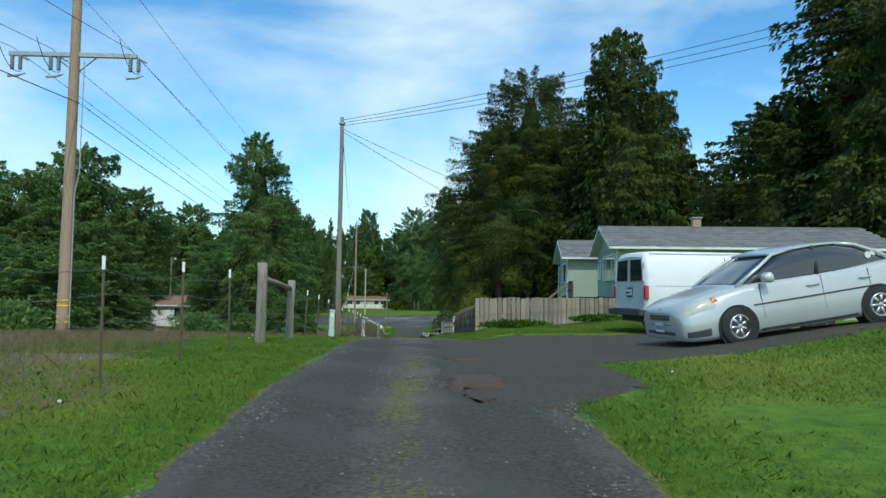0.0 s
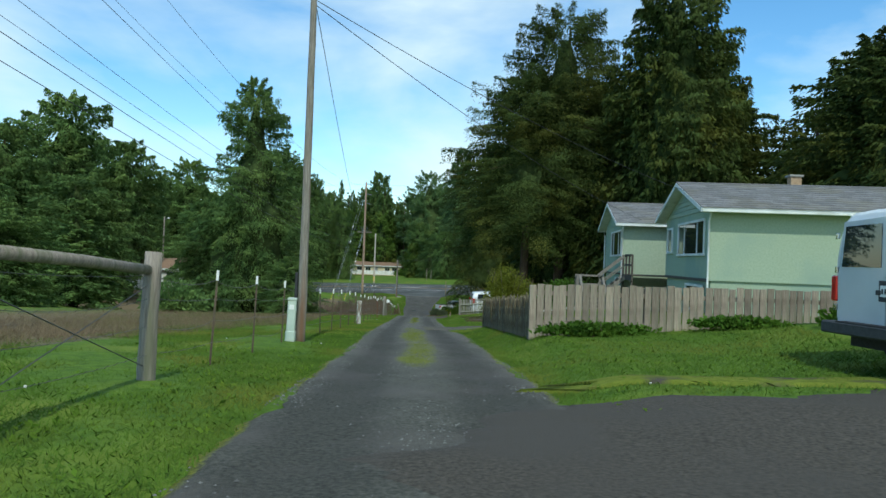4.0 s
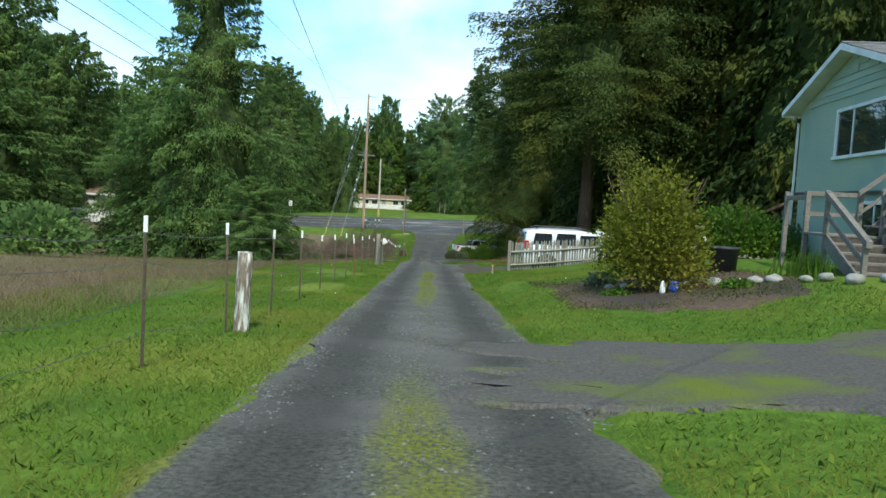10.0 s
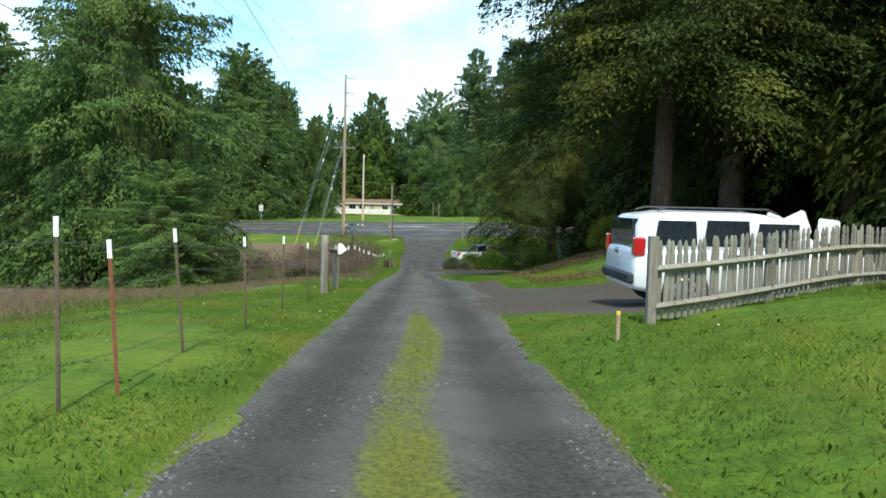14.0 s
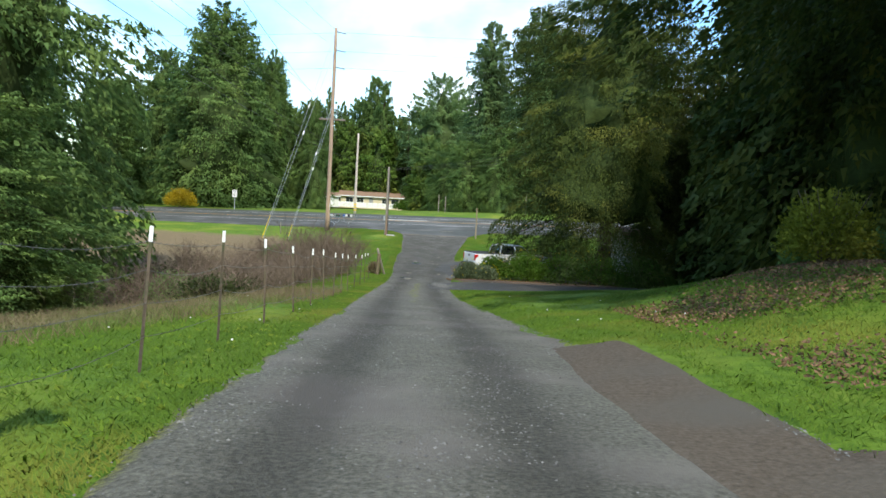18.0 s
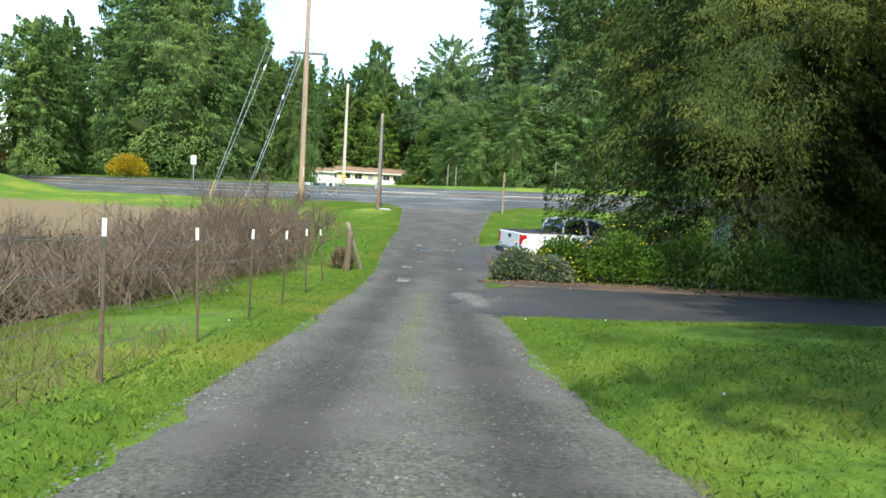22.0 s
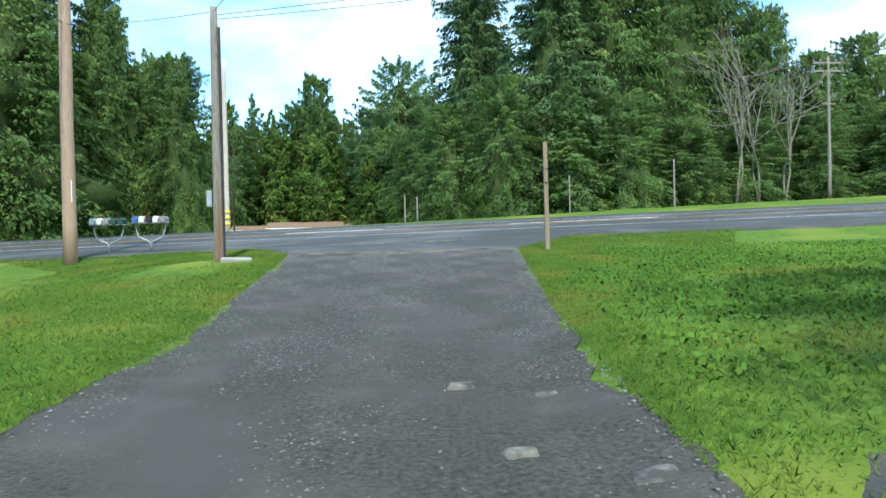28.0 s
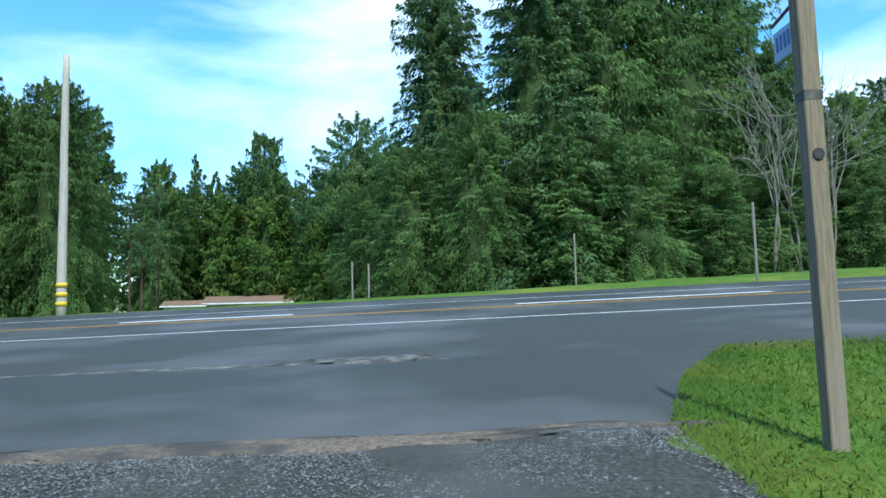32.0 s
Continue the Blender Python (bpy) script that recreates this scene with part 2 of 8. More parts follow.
def add_wear(m, dark, light):
    """Darker, smoother wheel tracks and paler stony ground beside them."""
    n, l = m.node_tree.nodes, m.node_tree.links
    b = n["Principled BSDF"]
    was = b.inputs["Base Color"].links[0].from_socket
    at = n.new("ShaderNodeAttribute")
    at.attribute_name = "wear"
    co = n.new("ShaderNodeTexCoord")
    no = n.new("ShaderNodeTexNoise")
    no.inputs["Scale"].default_value, no.inputs["Detail"].default_value = 2.2, 7.0
    l.new(co.outputs["Object"], no.inputs["Vector"])
    add = n.new("ShaderNodeMath")
    add.operation = "MULTIPLY_ADD"
    add.inputs[1].default_value = 0.9
    l.new(no.outputs["Fac"], add.inputs[0])
    l.new(at.outputs["Fac"], add.inputs[2])
    mr = n.new("ShaderNodeMapRange")
    mr.inputs["From Min"].default_value, mr.inputs["From Max"].default_value = 0.3, 1.3
    l.new(add.outputs["Value"], mr.inputs["Value"])
    rp = n.new("ShaderNodeValToRGB")
    rp.color_ramp.elements[0].color, rp.color_ramp.elements[1].color = (*light, 1), (*dark, 1)
    l.new(mr.outputs["Result"], rp.inputs["Fac"])
    mx = n.new("ShaderNodeMixRGB")
    mx.blend_type = "MULTIPLY"
    mx.inputs["Fac"].default_value = 1.0
    l.new(was, mx.inputs["Color1"])
    l.new(rp.outputs["Color"], mx.inputs["Color2"])
    l.new(mx.outputs["Color"], b.inputs["Base Color"])


add_wear(M_GRAVEL, (0.70, 0.69, 0.66), (1.4, 1.39, 1.33))
add_moss(M_GRASS, (0.105, 0.082, 0.045), (0.20, 0.155, 0.095), "dry")
add_moss(M_GRAVEL, (0.085, 0.10, 0.018), (0.175, 0.19, 0.03))
M_STONE = mat("gravel_stone", (0.06, 0.06, 0.056), (0.18, 0.178, 0.168), 12, 0.85, bump=0.2, island=0.5)
M_MOSS = mat("moss_strip", (0.10, 0.13, 0.018), (0.17, 0.20, 0.03), 7.0, 0.95, bump=0.8, c3=(0.07, 0.062, 0.05), scale3=2.2, cut3=0.56, bump_scale=40, spec=0.1)
M_DIRT = mat("bare_dirt", (0.075, 0.052, 0.037), (0.13, 0.092, 0.066), 9.0, 0.95, bump=0.6, c3=(0.06, 0.05, 0.042), scale3=0.6, bump_scale=35, spec=0.15)
M_ASPHALT = mat("asphalt", (0.034, 0.037, 0.033), (0.060, 0.064, 0.058), 40.0, 0.75, bump=0.4, c3=(0.095, 0.095, 0.093), scale3=0.35, bump_scale=90, spec=0.4)
M_LINE_W = mat("road_paint_white", (0.55, 0.55, 0.53), (0.75, 0.75, 0.73), 18, 0.6, c3=(0.25, 0.25, 0.25), scale3=4, cut3=0.66)
M_LINE_Y = mat("road_paint_yellow", (0.50, 0.26, 0.03), (0.62, 0.35, 0.05), 18, 0.6, c3=(0.22, 0.15, 0.06), scale3=4, cut3=0.66)
M_POLE = mat("weathered_pole_wood", (0.13, 0.115, 0.095), (0.31, 0.285, 0.245), 9, 0.9, stretch=(6, 6, 0.35), bump=0.5, c3=(0.17, 0.10, 0.06), scale3=0.5)
M_POLE_RED = mat("cedar_pole_wood", (0.22, 0.145, 0.10), (0.44, 0.325, 0.245), 9, 0.9, stretch=(6, 6, 0.3), bump=0.5, c3=(0.36, 0.25, 0.17), scale3=0.5)
M_POST = mat("grey_post_wood", (0.16, 0.135, 0.11), (0.34, 0.30, 0.255), 10, 0.9, stretch=(5, 5, 0.4), bump=0.5, c3=(0.15, 0.15, 0.10), scale3=1.5)
M_BOARD = mat("weathered_fence_board", (0.15, 0.115, 0.085), (0.36, 0.30, 0.235), 6, 0.9, stretch=(7, 7, 0.5), bump=0.4, c3=(0.23, 0.23, 0.16), scale3=1.2, vary=0.28)
M_BOARD_DARK = mat("mossy_dark_board", (0.06, 0.045, 0.026), (0.15, 0.118, 0.07), 7, 0.95, stretch=(7, 7, 0.6), bump=0.5, c3=(0.26, 0.26, 0.17), scale3=13.0, cut3=0.60, vary=0.3)
M_STEEL = mat("rusty_steel", (0.10, 0.072, 0.05), (0.19, 0.14, 0.10), 20, 0.7, metal=0.5, bump=0.2, c3=(0.09, 0.10, 0.05), scale3=3)
M_WIRE = mat("galvanised_wire", (0.10, 0.095, 0.09), (0.17, 0.165, 0.16), 10, 0.55, metal=0.6, bump=0)
M_CABLE = mat("black_cable", (0.02, 0.02, 0.022), (0.035, 0.035, 0.038), 10, 0.6, bump=0)
M_WHITE = mat("white_paint", (0.70, 0.71, 0.70), (0.82, 0.82, 0.81), 5, 0.5, bump=0.05, c3=(0.62, 0.62, 0.58), scale3=1.2)
# bark colour lowered so that the grove's shade is in it
M_BARK = mat("shaded_redwood_bark", (0.042, 0.028, 0.02), (0.115, 0.076, 0.054), 5, 0.95, stretch=(4, 4, 0.4), bump=0.9)
# hull inside the crowns: the shade between boughs is painted as dark green
M_CROWNSHADE = mat("crown_shade_green", (0.03, 0.046, 0.016), (0.06, 0.088, 0.028), 3, 0.95, bump=1.0, bump_scale=6, spec=0.1)
M_DEADWOOD = mat("bare_grey_deadwood", (0.14, 0.12, 0.10), (0.27, 0.24, 0.20), 6, 0.9, bump=0.4)
M_TWIG = mat("bare_twig", (0.085, 0.062, 0.044), (0.17, 0.128, 0.095), 4, 0.9, bump=0, island=0.3)


def foliage(name, c1, c2, c3, scale=0.5, thin=0.38):
    return mat(name, c1, c2, scale, 0.75, bump=0, c3=c3, scale3=0.22, island=0.2, thin=thin, vary=0.12, spec=0.2)


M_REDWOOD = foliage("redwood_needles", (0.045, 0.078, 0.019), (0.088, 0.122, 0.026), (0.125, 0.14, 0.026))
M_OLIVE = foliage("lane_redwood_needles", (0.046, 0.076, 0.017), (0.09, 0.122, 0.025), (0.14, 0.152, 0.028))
# next two raised above needle green: distant haze and glare put into colour
M_FIR = foliage("hazed_fir_needles", (0.092, 0.165, 0.052), (0.16, 0.258, 0.072), (0.195, 0.285, 0.078), thin=0.45)
M_CYPRESS = foliage("hazed_cypress_needles", (0.094, 0.17, 0.072), (0.163, 0.258, 0.093), (0.195, 0.288, 0.10), thin=0.45)
M_ALDER = foliage("light_green_leaves", (0.072, 0.136, 0.024), (0.136, 0.224, 0.04), (0.192, 0.24, 0.048))
M_SHRUB = foliage("shrub_leaves", (0.13, 0.155, 0.016), (0.22, 0.24, 0.028), (0.27, 0.235, 0.034), 1.5)
M_IVY = foliage("ivy_leaves", (0.06, 0.14, 0.018), (0.11, 0.22, 0.028), (0.14, 0.25, 0.034), 1.5)
M_HEDGE = foliage("hedge_leaves", (0.05, 0.11, 0.012), (0.10, 0.19, 0.02), (0.13, 0.21, 0.024), 1.5)
M_SAGE = foliage("grey_green_leaves", (0.10, 0.14, 0.07), (0.19, 0.23, 0.13), (0.13, 0.18, 0.08), 1.5)
M_GORSE = foliage("yellow_blossom", (0.30, 0.22, 0.012), (0.48, 0.36, 0.02), (0.16, 0.18, 0.02), 1.5)
M_BEDWEED = foliage("bed_weed_leaves", (0.06, 0.085, 0.022), (0.12, 0.135, 0.04), (0.13, 0.10, 0.05), 1.5)
M_BRAMBLE = foliage("bramble_leaves", (0.035, 0.055, 0.016), (0.075, 0.085, 0.03), (0.09, 0.07, 0.035), 1.5)
M_DEADLEAF = mat("fallen_leaves", (0.10, 0.055, 0.028), (0.19, 0.115, 0.06), 4, 0.9, bump=0, island=0.4)
M_BLACK = mat("black_rubber", (0.014, 0.014, 0.015), (0.03, 0.03, 0.03), 20, 0.8, bump=0.1)
M_PAVE = mat("old_driveway_asphalt", (0.030, 0.030, 0.027), (0.066, 0.065, 0.062), 30.0, 0.8, bump=0.5, c3=(0.075, 0.068, 0.06), scale3=0.6, bump_scale=70, spec=0.35)
M_PALE = mat("broken_pale_concrete", (0.10, 0.096, 0.083), (0.235, 0.22, 0.18), 14, 0.9, bump=0.6, c3=(0.06, 0.058, 0.054), scale3=5, cut3=0.47)
M_SEAM = mat("gravelly_earth", (0.10, 0.075, 0.055), (0.24, 0.195, 0.15), 26, 0.95, bump=0.9, c3=(0.075, 0.07, 0.062), scale3=2.5, cut3=0.5, bump_scale=45, spec=0.15)
M_MUD = mat("muddy_puddle", (0.05, 0.03, 0.02), (0.085, 0.05, 0.034), 5, 0.7, bump=0.1)
M_WATER = mat("rain_puddle", (0.03, 0.035, 0.04), (0.05, 0.055, 0.06), 2, 0.04, bump=0.0, spec=0.8)
M_ROCK = mat("garden_rock", (0.22, 0.21, 0.18), (0.40, 0.39, 0.35), 6, 0.9, bump=0.5, c3=(0.16, 0.18, 0.12), scale3=2)
M_FLOWER = mat("yellow_flower", (0.62, 0.50, 0.02), (0.75, 0.62, 0.03), 3, 0.6, bump=0, thin=0.3)


# ---------------------------------------------------------------- builders
def mesh_ob(name, bm, material, parent=None, smooth_shade=False):
    me = bpy.data.meshes.new(name)
    bm.to_mesh(me)
    bm.free()
    if material:
        me.materials.append(material)
    if smooth_shade:
        me.polygons.foreach_set("use_smooth", [True] * len(me.polygons))
    ob = new(name, me)
    ob.parent = parent
    return ob


def part(name, bm, material, parent, label="", smooth_shade=False):
    ob = mesh_ob(name, bm, material, parent, smooth_shade)
    return tagged(ob, label) if label else ob


def thing(name, m, label, category, group="", kind=""):
    """An Empty at the base of a thing."""
    ob = new(name)
    ob.empty_display_size = 0.2
    ob.matrix_basis = m
    return tagged(ob, label, category, group, kind)


def box(bm, lo, hi, m=None, bevel=0.0):
    r = bmesh.ops.create_cube(bm, size=1)
    vs = r["verts"]
    c, s = (Vector(lo) + Vector(hi)) / 2, Vector(hi) - Vector(lo)
    for v in vs:
        v.co = Vector((v.co.x * s.x, v.co.y * s.y, v.co.z * s.z)) + c
    if bevel:
        es = list({e for v in vs for e in v.link_edges})
        made = bmesh.ops.bevel(bm, geom=es, offset=bevel, segments=1, affect="EDGES")
        vs = list({v for f in made["faces"] for v in f.verts} | {v for v in vs if v.is_valid})
    if m is not None:
        bmesh.ops.transform(bm, matrix=m, verts=vs)
    return vs


def boxed(lo, hi, bevel=0.0, m=None):
    bm = bmesh.new()
    box(bm, lo, hi, m, bevel)
    return bm


def tube(bm, pts, radii, sides=8, caps=True):
    """A round bar through pts."""
    pts = [Vector(p) for p in pts]
    if not hasattr(radii, "__len__"):
        radii = [radii] * len(pts)
    rings = []
    for i, p in enumerate(pts):
        d = (pts[min(i + 1, len(pts) - 1)] - pts[max(i - 1, 0)]).normalized()
        a = d.orthogonal().normalized() if abs(d.z) < 0.99 else Vector((1, 0, 0))
        if abs(d.z) < 0.99:
            a = d.cross(Vector((0, 0, 1))).normalized()
        b = d.cross(a)
        rings.append([bm.verts.new(p + radii[i] * (math.cos(6.2832 * k / sides) * a + math.sin(6.2832 * k / sides) * b)) for k in range(sides)])
    for r0, r1 in zip(rings, rings[1:]):
        for k in range(sides):
            bm.faces.new((r0[k], r0[(k + 1) % sides], r1[(k + 1) % sides], r1[k]))
    if caps:
        bm.faces.new(rings[0][::-1])
        bm.faces.new(rings[-1])
    return bm


def tubed(pts, radii, sides=8):
    return tube(bmesh.new(), pts, radii, sides)


def prism(bm, outline, a, b, axis="x"):
    """A closed outline of (u, v) pushed from a to b along an axis."""
    put = {"x": lambda w, u, v: (w, u, v), "y": lambda w, u, v: (u, w, v), "z": lambda w, u, v: (u, v, w)}[axis]
    r0 = [bm.verts.new(put(a, u, v)) for u, v in outline]
    r1 = [bm.verts.new(put(b, u, v)) for u, v in outline]
    n = len(outline)
    for k in range(n):
        bm.faces.new((r0[k], r0[(k + 1) % n], r1[(k + 1) % n], r1[k]))
    bm.faces.new(r0[::-1])
    bm.faces.new(r1)
    bmesh.ops.recalc_face_normals(bm, faces=bm.faces)
    return bm


def array_mesh(name, verts, quads, material, smooth_shade=False):
    """A mesh from numpy arrays: verts (n, 3), quads (m, 3 or 4)."""
    me = bpy.data.meshes.new(name)
    k = quads.shape[1]
    me.vertices.add(len(verts))
    me.vertices.foreach_set("co", np.ascontiguousarray(verts, dtype=np.float32).ravel())
    me.loops.add(quads.size)
    me.loops.foreach_set("vertex_index", np.ascontiguousarray(quads, dtype=np.int32).ravel())
    me.polygons.add(len(quads))
    me.polygons.foreach_set("loop_start", np.arange(0, quads.size, k, dtype=np.int32))
    me.materials.append(material)
    if smooth_shade:
        me.polygons.foreach_set("use_smooth", np.ones(len(quads), dtype=bool))
    me.update()
    me.validate()
    return me


def grid_mesh(name, xs, ys, height, material):
    """A sheet over the lines xs, ys (either may bend: functions of the other)."""
    X, Y = np.meshgrid(xs, ys)
    V = np.stack([X, Y, height(X, Y)], -1).reshape(-1, 3)
    nx, ny = len(xs), len(ys)
    i = (np.arange(ny - 1)[:, None] * nx + np.arange(nx - 1)).ravel()
    return array_mesh(name, V, np.stack([i, i + 1, i + nx + 1, i + nx], -1), material, True)


def leaf_mesh(name, P, D, size, material, rng, width=0.45, fold=0.25, three=False, normals=None, facing=1.0):
    """Many small leaves or sprays at P, growing along D."""
    n = len(P)
    D = D / (np.linalg.norm(D, axis=1, keepdims=True) + 1e-9)
    R = rng.normal(size=(n, 3))
    S = np.cross(D, R)
    S /= np.linalg.norm(S, axis=1, keepdims=True) + 1e-9
    N = np.cross(S, D)
    s = size[:, None]
    base, tip = P - D * s * 0.5, P + D * s * 0.5
    side = S * s * width * 0.5
    up = N * s * fold * 0.5
    if three:
        if normals is not None:
            # wind each spray so that its face looks the way it is shaded
            back = (np.cross(2 * side, tip - base) * normals * facing).sum(1) < 0
            side = np.where(back[:, None], -side, side)
        V = np.stack([base - side, base + side, tip], 1).reshape(-1, 3)
        me = array_mesh(name, V, np.arange(3 * n).reshape(n, 3), material, normals is not None)
        if normals is not None:
            me.normals_split_custom_set_from_vertices(np.repeat(normals, 3, axis=0))
        return me
    if normals is not None:
        back = (np.cross(side, tip - base) * normals * facing).sum(1) < 0
        side = np.where(back[:, None], -side, side)
    V = np.stack([base, P + side + up, tip, P - side + up], 1).reshape(-1, 3)
    me = array_mesh(name, V, np.arange(4 * n).reshape(n, 4), material, normals is not None)
    if normals is not None:
        me.normals_split_custom_set_from_vertices(np.repeat(normals, 4, axis=0))
    return me


def crown_points(rng, h, r, boughs, per, profile, low, droop, fan, hang):
    """Foliage on boughs that leave the trunk in turn, arch over and droop; profile maps height share to reach. Returns points, directions, normals."""
    us = low + (0.985 - low) * rng.random(4 * boughs)
    keep = rng.random(4 * boughs) < np.array([profile(v) for v in us]) * 0.8 + 0.2
    u = np.sort(us[keep][:boughs])
    n = len(u)
    az = np.arange(n) * 2.39996 + rng.normal(0, 0.35, n)
    L = np.maximum(0.45, r * np.array([profile(v) for v in u]) * crown_wobble(az, u, h) * rng.uniform(0.72, 1.13, n))
    o = np.stack([np.cos(az), np.sin(az), np.zeros(n)], -1)
    side = np.stack([-np.sin(az), np.cos(az), np.zeros(n)], -1)
    rise = 0.75 * np.clip((u - 0.45) / 0.5, -0.35, 1.0) ** 1 + rng.normal(0, 0.08, n)
    count = per * (0.35 + 0.65 * np.minimum(1.3, L / r))
    k = np.repeat(np.arange(n), count.astype(int))
    m = len(k)
    sh = 1 - 0.62 * rng.random(m) ** 1.25
    t = np.clip(rng.normal(0, 0.5, m), -1, 1)
    reach = L[k]
    wide = np.maximum(0.22, fan * reach * np.sin(math.pi * np.clip(0.12 + 0.80 * sh, 0, 1)) ** 0.8)
    # the side twigs sweep back, so a bough ends in a point
    along = reach * (sh - 0.10 * np.abs(t) * (1 - sh))
    low_side = rng.random(m) < 0.5
    z = u[k] * h + reach * (rise[k] * sh - droop * 0.42 * sh ** 2.2) - 0.16 * np.abs(t) * wide - np.where(low_side, (hang + 0.10 * reach) * rng.random(m) ** 1.2, 0) + rng.normal(0, 0.08, m)
    P = o[k] * along[:, None] + side[k] * (t * wide)[:, None]
    P[:, 2] = z
    lean = np.where(low_side, 0.9, 0.25 + 0.5 * droop * sh)
    D = 0.75 * o[k] + side[k] * (0.8 * t)[:, None] + rng.normal(0, 0.28, (m, 3))
    D[:, 2] -= lean
    N = 0.62 * o[k] + side[k] * (0.35 * t)[:, None] + rng.normal(0, 0.16, (m, 3))
    N[:, 2] += np.where(low_side, -0.05, 0.85 - 0.35 * sh)
    N /= np.linalg.norm(N, axis=1, keepdims=True)
    return P, D, N


def crown_wobble(az, u, h):
    return 1 + 0.13 * np.sin(2 * az + 4 * u + h) + 0.10 * np.sin(3 * az - 9 * u) + 0.07 * np.sin(19 * u + az + h)


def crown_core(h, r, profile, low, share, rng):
    """A dark hull that closes the crown; the interior's shade is put into its colour."""
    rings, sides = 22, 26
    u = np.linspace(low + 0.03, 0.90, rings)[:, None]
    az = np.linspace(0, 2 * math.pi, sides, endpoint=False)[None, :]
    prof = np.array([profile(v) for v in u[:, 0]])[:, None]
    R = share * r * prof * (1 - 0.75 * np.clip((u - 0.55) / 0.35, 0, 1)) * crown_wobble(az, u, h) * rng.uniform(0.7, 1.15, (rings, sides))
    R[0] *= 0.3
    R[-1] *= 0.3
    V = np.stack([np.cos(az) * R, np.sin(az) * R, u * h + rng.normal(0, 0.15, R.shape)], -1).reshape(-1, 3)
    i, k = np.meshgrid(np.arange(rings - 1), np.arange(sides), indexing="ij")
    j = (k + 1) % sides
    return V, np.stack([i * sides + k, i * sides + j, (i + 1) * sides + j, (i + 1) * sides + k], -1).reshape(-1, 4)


def cone_profile(v):
    return max(0.10, (1 - min(1, v)) ** 0.62) * (0.80 + 0.20 * min(1, v * 6))


def round_profile(v):
    return max(0.10, math.sin(math.pi * min(1, max(0, 0.16 + 0.82 * v))) ** 0.55)


def dome_profile(v):
    return max(0.12, (1 - min(1, v) ** 3.4) ** 0.62) * (0.80 + 0.20 * min(1, v * 4))


def bushy_profile(v):
    return max(0.12, (1 - min(1, v) ** 1.6) ** 0.75)


def fir_profile(v):
    """Broad and full below, open tiers towards a blunt top."""
    return max(0.13, (1 - min(1, v) ** 1.9) ** 0.68 * (1 + 0.16 * math.sin(34 * v) * min(1, 1.6 * v))) * (0.86 + 0.14 * min(1, v * 5))


def column_profile(v):
    return max(0.12, min(1.0, 1.7 * (1 - min(1, v))) ** 0.6) * (0.85 + 0.15 * math.sin(9 * v))


def tree_proto(name, h, r, material, seed, boughs=200, per=130, size=0.5, profile=cone_profile, low=0.05, droop=0.3, fan=0.22, hang=0.5, trunk=0.35, width=0.45, limbs=10, core=0.6, bark=None):
    """A tree with trunk, limbs and crown, standing at its Empty."""
    rng = np.random.default_rng(seed)
    ob = new(name)
    bm = bmesh.new()
    lean = rng.normal(0, 0.15, 2)
    stem = [(lean[0] * k * k * 0.03, lean[1] * k * k * 0.03, h * 0.95 * k / 7 - (0.5 if k == 0 else 0)) for k in range(8)]
    tube(bm, stem, [trunk * (1.25 if k == 0 else 1) * (1 - 0.125 * k) + 0.02 for k in range(8)], 9)
    part("trunk", bm, bark or M_BARK, ob, "", True)
    for k in range(limbs):
        v = low + (0.9 - low) * (k + rng.random()) / limbs
        a, L = rng.random() * 6.2832, r * profile(v) * 0.85
        c, s = math.cos(a), math.sin(a)
        bm = bmesh.new()
        tube(bm, [(0, 0, v * h), (c * L * 0.5, s * L * 0.5, v * h + 0.04 * L - droop * L * 0.1), (c * L, s * L, v * h - droop * L * 0.3)], [trunk * 0.25 * (1.1 - v), trunk * 0.15 * (1.1 - v), 0.02], 5)
        part("limb", bm, bark or M_BARK, ob, "", True)
    P, D, N = crown_points(rng, h, r, boughs, per, profile, low, droop, fan, hang)
    sz = size * rng.uniform(0.6, 1.35, len(P))
    crown = new("crown", leaf_mesh("crown", P, D, sz, material, rng, width, three=True, normals=N))
    crown.parent = ob
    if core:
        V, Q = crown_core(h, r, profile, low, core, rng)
        inner = new("inner_foliage", array_mesh("inner_foliage", V, Q, M_CROWNSHADE, True))
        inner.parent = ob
    return ob


SIZES = {}


def place_tree(kind, x, y, h, r, turn, label, group, z=None):
    proto, ph, pr = SIZES[kind]
    zz = float(ground_z(x, y)) if z is None else z
    proto.scale = (r / pr, r / pr, h / ph)
    return tagged(copy_thing(proto, pose(x, y, zz - 0.1, 0, 0, turn)), label, "tree", group)


